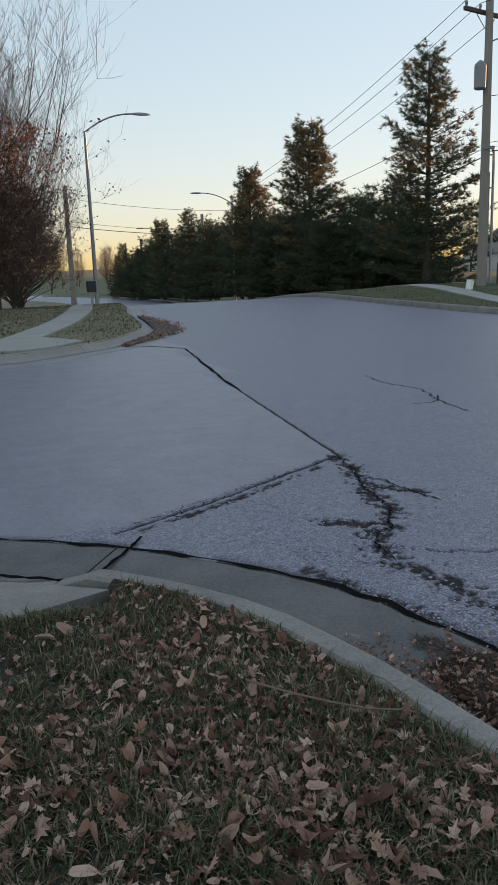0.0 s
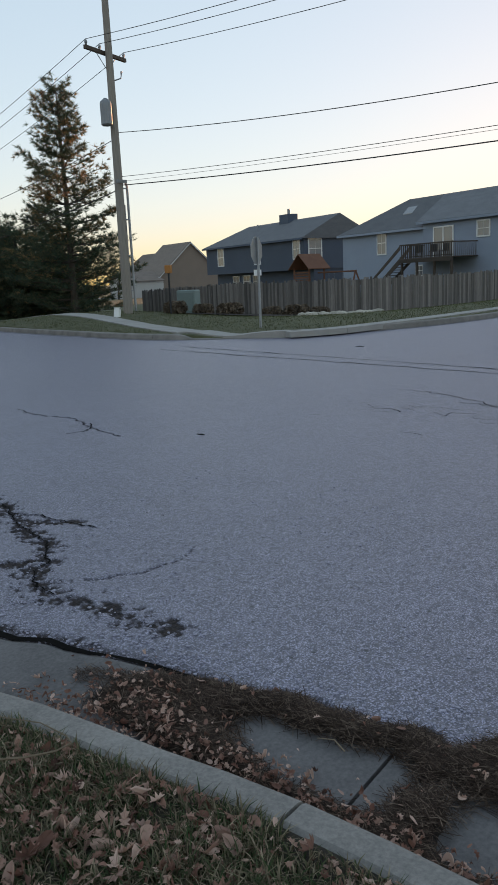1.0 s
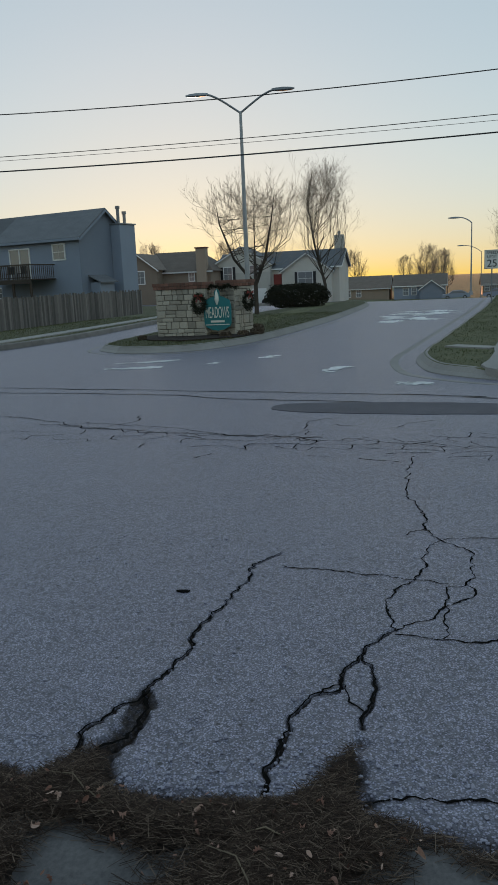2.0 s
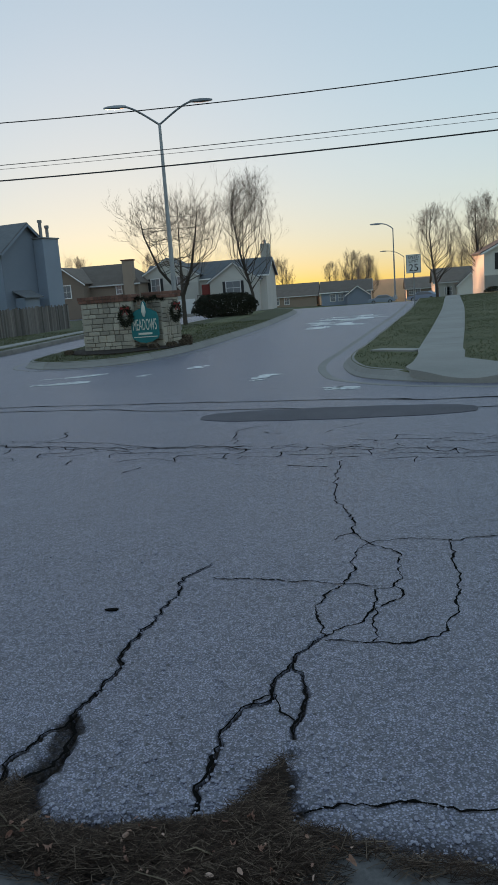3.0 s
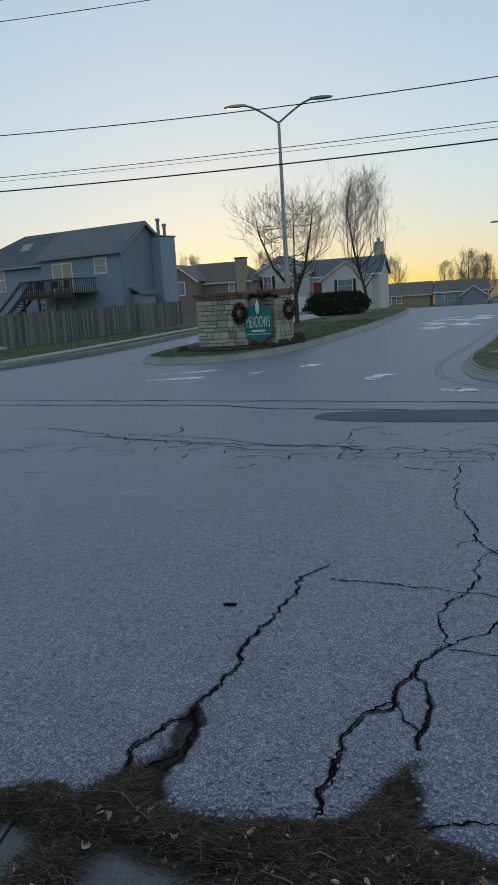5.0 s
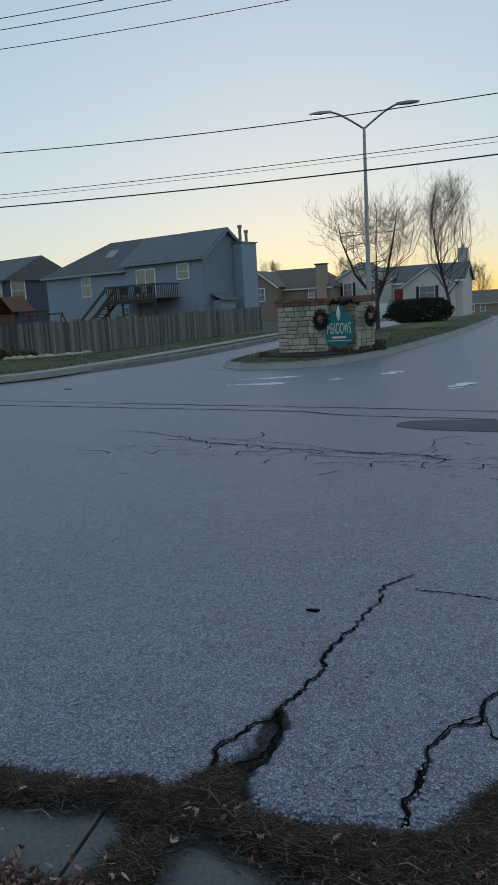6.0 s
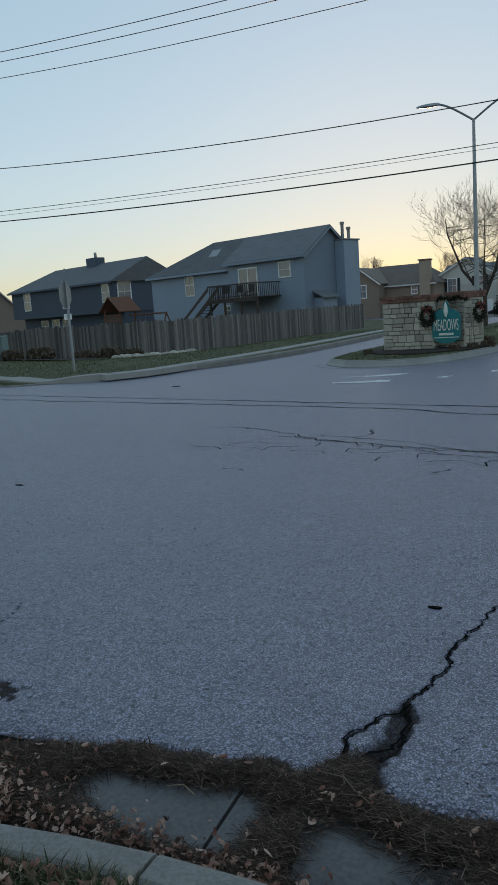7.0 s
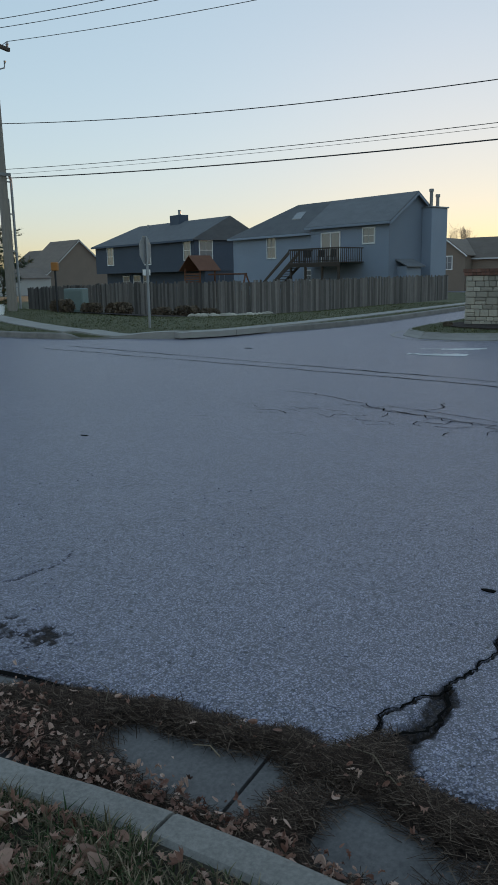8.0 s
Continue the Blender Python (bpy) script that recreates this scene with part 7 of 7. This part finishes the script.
def leaf_points(size, turn, tilt, roll, curl, plain):
    p = OUTLINE * np.array([rs.uniform(0.55, 0.95), 1.0])
    if plain:
        a = np.linspace(0, 2 * np.pi, 17)[:-1]
        p = np.column_stack([0.24 * np.sin(a) * (1 + 0.25 * np.cos(a)) + 0.04 * (rs.rand(16) - 0.5), -0.5 * np.cos(a)])
    p = p * size
    p = np.vstack([[0, 0], p])
    z = rs.uniform(-0.6, 0.8) * np.abs(p[:, 0]) + curl * (p[:, 0] ** 2) / size + 0.9 * curl * (p[:, 1] ** 2) / size * math.sin(turn * 3) + size * 0.06 * (rs.rand(len(p)) - 0.5)
    q = np.column_stack([p, z])
    m = np.array(Euler((tilt, roll, turn)).to_matrix())
    return q @ m.T


LEAF_FACES = [(0, i, i % 16 + 1) for i in range(1, 17)]


def litter(name, places, label, category, smin=0.035, smax=0.10):
    verts, faces = [], []
    for x, y, z in places:
        q = leaf_points(rs.uniform(smin, smax), rs.uniform(0, 6.28), rs.normal(0, 0.45), rs.normal(0, 0.45), rs.normal(0.9, 2.2), rs.rand() < 0.4) + np.array([x, y, z])
        n0 = len(verts)
        verts += q.tolist()
        faces += [tuple(n0 + i for i in f) for f in LEAF_FACES]
    me = bpy.data.meshes.new(name)
    me.from_pydata(verts, [], faces)
    me.materials.append(M["leaf"])
    return tagged(new(name, me), label, category, "", "stuff")


places = []
while len(places) < 3600:
    x, y = rs.uniform(-1.1, 1.45), rs.uniform(0.25, 3.4)
    if x > KX(y) - 0.02 or vnoise(x + 3, y + 3, 2.2) * 0.7 + 0.3 * vnoise(x, y, 6) + 0.25 * (y < 2) < 0.35 + 0.3 * rs.rand():
        continue
    places.append((x, y, float(LZ(x, y)) + rs.uniform(-0.002, 0.024)))
for i in range(2600):
    x, y = rs.uniform(-6.0, 1.45), rs.uniform(-6.0, 3.0)
    if x < KX(y) - 0.02 and (x < -1.0 or y < 0.3) and vnoise(x + 3, y + 3, 2.2) + 0.4 * rs.rand() > 0.5:
        places.append((x, y, float(LZ(x, y)) + rs.uniform(-0.002, 0.024)))
litter("leaf_litter", places, "curled brown fallen leaves on the lawn", "leaves", 0.026, 0.068)
places = []
while len(places) < 4200:
    x, y = rs.uniform(-1.1, 1.45), rs.uniform(0.25, 3.2)
    if x < KX(y) - 0.01 and 0.25 + 0.5 * rs.rand() < vnoise(x + 3, y + 3, 2.2) * 0.6 + 0.4 * vnoise(x, y, 6) + 0.1:
        places.append((x, y, float(LZ(x, y)) + rs.uniform(0.0, 0.025)))
litter("leaf_litter", places, "broken brown leaf bits in the grass", "leaves", 0.012, 0.036)

# single large leaves on the lawn
LEAVES = []
for i in range(6):
    me = bpy.data.meshes.new("fallen_leaf")
    me.from_pydata(leaf_points(0.1, 0.0, 0.1 * i, 0.15, -1.6 + 0.8 * i, i % 3 == 2).tolist(), [], LEAF_FACES)
    me.materials.append(M["leaf"])
    LEAVES.append(me)
for i in range(90):
    for _ in range(30):
        x, y = rs.uniform(-0.5, 1.35), rs.uniform(0.5, 2.8)
        if x < KX(y) - 0.04:
            break
    ob = new("fallen_leaf", LEAVES[i % 6])
    ob.matrix_world = Matrix.Translation((x, y, float(LZ(x, y)) + 0.018)) @ Euler((rs.normal(0, 0.45), rs.normal(0, 0.45), rs.uniform(0, 6.28))).to_matrix().to_4x4() @ Matrix.Scale(rs.uniform(0.4, 0.85), 4)
    tagged(ob, "curled dry brown oak leaf on the lawn", "leaf", "fallen leaves on the lawn")


def strawy(x, y):
    """How thick the needle litter lies: along the asphalt's edge, over the gutter in places and in the hollows."""
    x, y = np.asarray(x, dtype=float), np.asarray(y, dtype=float)
    wob = 0.10 * (vnoise(y, 5 + 0 * y, 2.3) - 0.5)
    band = np.exp(-((x - edge_x(y) + 0.115 - 0.3 * wob) / 0.095) ** 2) * step(-0.25, 0.1, y) * step(2.75, 1.9, y)
    over = np.exp(-(((x - 1.85) / 0.2) ** 2 + ((y - 0.22) / 0.28) ** 2)) + 0.9 * np.exp(-(((x - 1.8) / 0.16) ** 2 + ((y - 0.98) / 0.10) ** 2))
    over = over + 0.75 * np.exp(-(((x - 1.72) / 0.17) ** 2 + ((y - 1.87) / 0.22) ** 2))
    pits = 1.2 * step(0.02, -0.03, np.abs(y - 0.075 - 0.12 * (2.58 - x)) - 0.25 * np.clip(2.58 - x, 0, 1)) * step(2.58, 2.48, x) * step(1.9, 2.0, x) + 1.3 * np.exp(-(((x - 2.2) / 0.15) ** 2 + ((y - 0.93) / 0.10) ** 2))
    low = np.exp(-((x - 1.62) / 0.085) ** 2) * step(2.5, 2.0, y) * step(-0.3, 0.2, y)
    south = 0.6 * np.exp(-((x - edge_x(y)) / 0.05) ** 2) * step(0.2, -0.3, y)
    return np.clip(band + over + 0.5 * pits + 0.7 * low + south, 0, 1)


dx, dy = np.arange(1.56, 2.66, 0.02), np.arange(-2.4, 2.9, 0.02)
debris, DX, DY = grid_sheet("gutter_litter_bed", dx, dy, lambda x, y: -0.03 + 0.052 * np.clip(strawy(x, y) - 0.12 + 0.3 * (vnoise(x, y, 11) - 0.5), 0, 1) + 0.008 * vnoise(x, y, 40), M["mulch"],
                            lambda x, y: strawy(x, y) + 0.3 * (vnoise(x, y, 11) - 0.5) > 0.18)
tagged(debris, "dark rotted needle litter along the gutter", "litter", "", "stuff")
n = 150000
x, y = rs.uniform(1.55, 2.65, n), rs.uniform(-1.5, 2.85, n)
thick = strawy(x, y)
ok = thick + 0.25 * (vnoise(x, y, 9) - 0.5) > 0.25 + 0.6 * rs.rand(n)
x, y, thick = x[ok], y[ok], thick[ok]
n = len(x)
z = -0.012 + 0.05 * thick + rs.uniform(0, 0.012, n)
a = np.pi / 2 + 0.1 + rs.normal(0, 0.75, n)
L, w = rs.uniform(0.012, 0.05, n), rs.uniform(0.0006, 0.0013, n)
tz = rs.normal(0, 0.006, n)
ux, uy = np.cos(a), np.sin(a)
v = np.stack([np.stack([x - ux * L - uy * w, y - uy * L + ux * w, z - tz], 1), np.stack([x - ux * L + uy * w, y - uy * L - ux * w, z - tz], 1), np.stack([x + ux * L + uy * w, y + uy * L - ux * w, z + tz], 1), np.stack([x + ux * L - uy * w, y + uy * L + ux * w, z + tz], 1)], 1).reshape(-1, 3)
stuff_mesh("needle_litter", v, np.arange(4 * n).reshape(-1, 4), M["straw"], "matted brown pine needles along the gutter", "litter")
places = []
while len(places) < 1500:
    x, y = rs.uniform(1.42, 2.15), rs.uniform(-0.4, 2.6)
    near_face = math.exp(-((x - 1.62 + 0.12 * max(0, y - 1.2) ** 2) / 0.09) ** 2) + 0.7 * math.exp(-((x - 1.66) / 0.16) ** 2 - ((y - 2.05) / 0.3) ** 2)
    if max(0.9 * near_face, 0.07 * float(strawy(x, y))) > rs.rand() and x > float(np.interp(y, NEAR_KERB[:100, 1], NEAR_KERB[:100, 0])) + 0.03 if NEAR_KERB[0][1] < 0 else False:
        places.append((x, y, 0.01 + 0.04 * float(strawy(x, y)) + rs.uniform(0, 0.012)))
    elif NEAR_KERB[0][1] > 0:
        break
litter("gutter_leaves", places, "small crumbled brown leaves in the gutter", "leaves", 0.010, 0.036)


def stick(points, radius, label):
    line = [Vector(p) for p in points]
    ob = Shape().tube(line, [radius * (1 - 0.6 * i / (len(line) - 1)) for i in range(len(line))], 5).make("twig", M["twig_pale"])
    tagged(ob, label, "twig", "fallen twigs")


M["twig_pale"] = surface("pale_dry_twig", (0.15, 0.11, 0.07), (0.25, 0.19, 0.125), 5, 60, 0.9, 0.2)
stick([(0.80, 2.10, 0.225), (0.90, 1.96, 0.228), (0.98, 1.87, 0.228), (1.06, 1.80, 0.225), (1.14, 1.76, 0.222), (1.19, 1.76, 0.222), (1.20, 1.80, 0.225), (1.19, 1.92, 0.225), (1.12, 2.10, 0.215)], 0.0042, "long bent pale dry stalk on the lawn")
for i in range(6):
    x, y, a = rs.uniform(1.75, 2.2), rs.uniform(0.0, 2.0), rs.uniform(0.6, 2.6)
    L = rs.uniform(0.08, 0.22)
    stick([(x, y, 0.045), (x + L * 0.5 * math.cos(a), y + L * 0.5 * math.sin(a), 0.055), (x + L * math.cos(a + 0.3), y + L * math.sin(a + 0.3), 0.045)], 0.0028, "pale dry twig in the gutter litter")

# chips and pebbles on the asphalt
bm = bmesh.new()
bmesh.ops.create_icosphere(bm, subdivisions=1, radius=1.0)
chip_v = np.array([v.co for v in bm.verts])
chip_f = np.array([[v.index for v in f.verts] for f in bm.faces])
bm.free()
n = 60000
x, y = rs.uniform(1.6, 4.6, n), rs.uniform(-1.5, 4.6, n)
ok = (rs.rand(n) < 0.8 * np.exp(-(x - edge_x(y)) / 0.16) + 0.02) & (x > edge_x(y) + 0.01) & (strawy(x, y) < 0.3) & ~((x < 2.78) & (np.abs(y - 0.9) < 0.12))
x, y = x[ok], y[ok]
n = len(x)
size = rs.uniform(0.003, 0.0095, n)
v = (chip_v[None] * rs.uniform(0.6, 1.3, (n, 1, 3)) * size[:, None, None] * np.array([1, 1, 0.6]) + np.stack([x, y, 0.002 + 0 * x], 1)[:, None]).reshape(-1, 3)
f = (chip_f[None] + (np.arange(n) * len(chip_v))[:, None, None]).reshape(-1, 3)
stuff_mesh("asphalt_chips", v, f, M["chip"], "loose pale chips on the asphalt", "gravel")

drift_line = [(3.55, 15.2), (4.55, 17.0), (5.1, 18.4), (5.65, 21.1), (6.2, 24.4)]
bank = resample(drift_line, 0.12)
bank_n = normals(bank)
verts, faces = [], []
for i, (p, q) in enumerate(zip(bank, bank_n)):
    k_ = i / (len(bank) - 1)
    wide = (0.15 + 0.55 * math.sin(math.pi * k_) ** 1.2) * (0.8 + 0.4 * float(vnoise(p[0], p[1], 4)))
    for j in range(6):
        u = j / 5
        c = p + q * (0.12 - wide * u)
        verts.append((c[0], c[1], float(H(c[0], c[1])) + 0.05 * (1 - u) ** 0.7 * (0.6 + 0.8 * float(vnoise(c[0], c[1], 9))) + 0.004))
faces = [(i * 6 + j, i * 6 + j + 1, (i + 1) * 6 + j + 1, (i + 1) * 6 + j) for i in range(len(bank) - 1) for j in range(5)]
tagged(mesh("leaf_drift", verts, faces, M["drift"]), "bank of brown leaves against the far kerb", "leaves", "", "stuff")
places = []
for i in range(900):
    k_ = rs.randint(0, len(bank))
    c = bank[k_] + bank_n[k_] * (0.1 - 0.75 * rs.rand() ** 1.5 * math.sin(math.pi * k_ / len(bank)) - 0.15 * rs.rand())
    places.append((c[0], c[1], float(H(c[0], c[1])) + 0.012 + rs.uniform(0, 0.04)))
litter("gutter_leaves", places, "brown leaves drifted along the far kerb", "leaves", 0.03, 0.075)
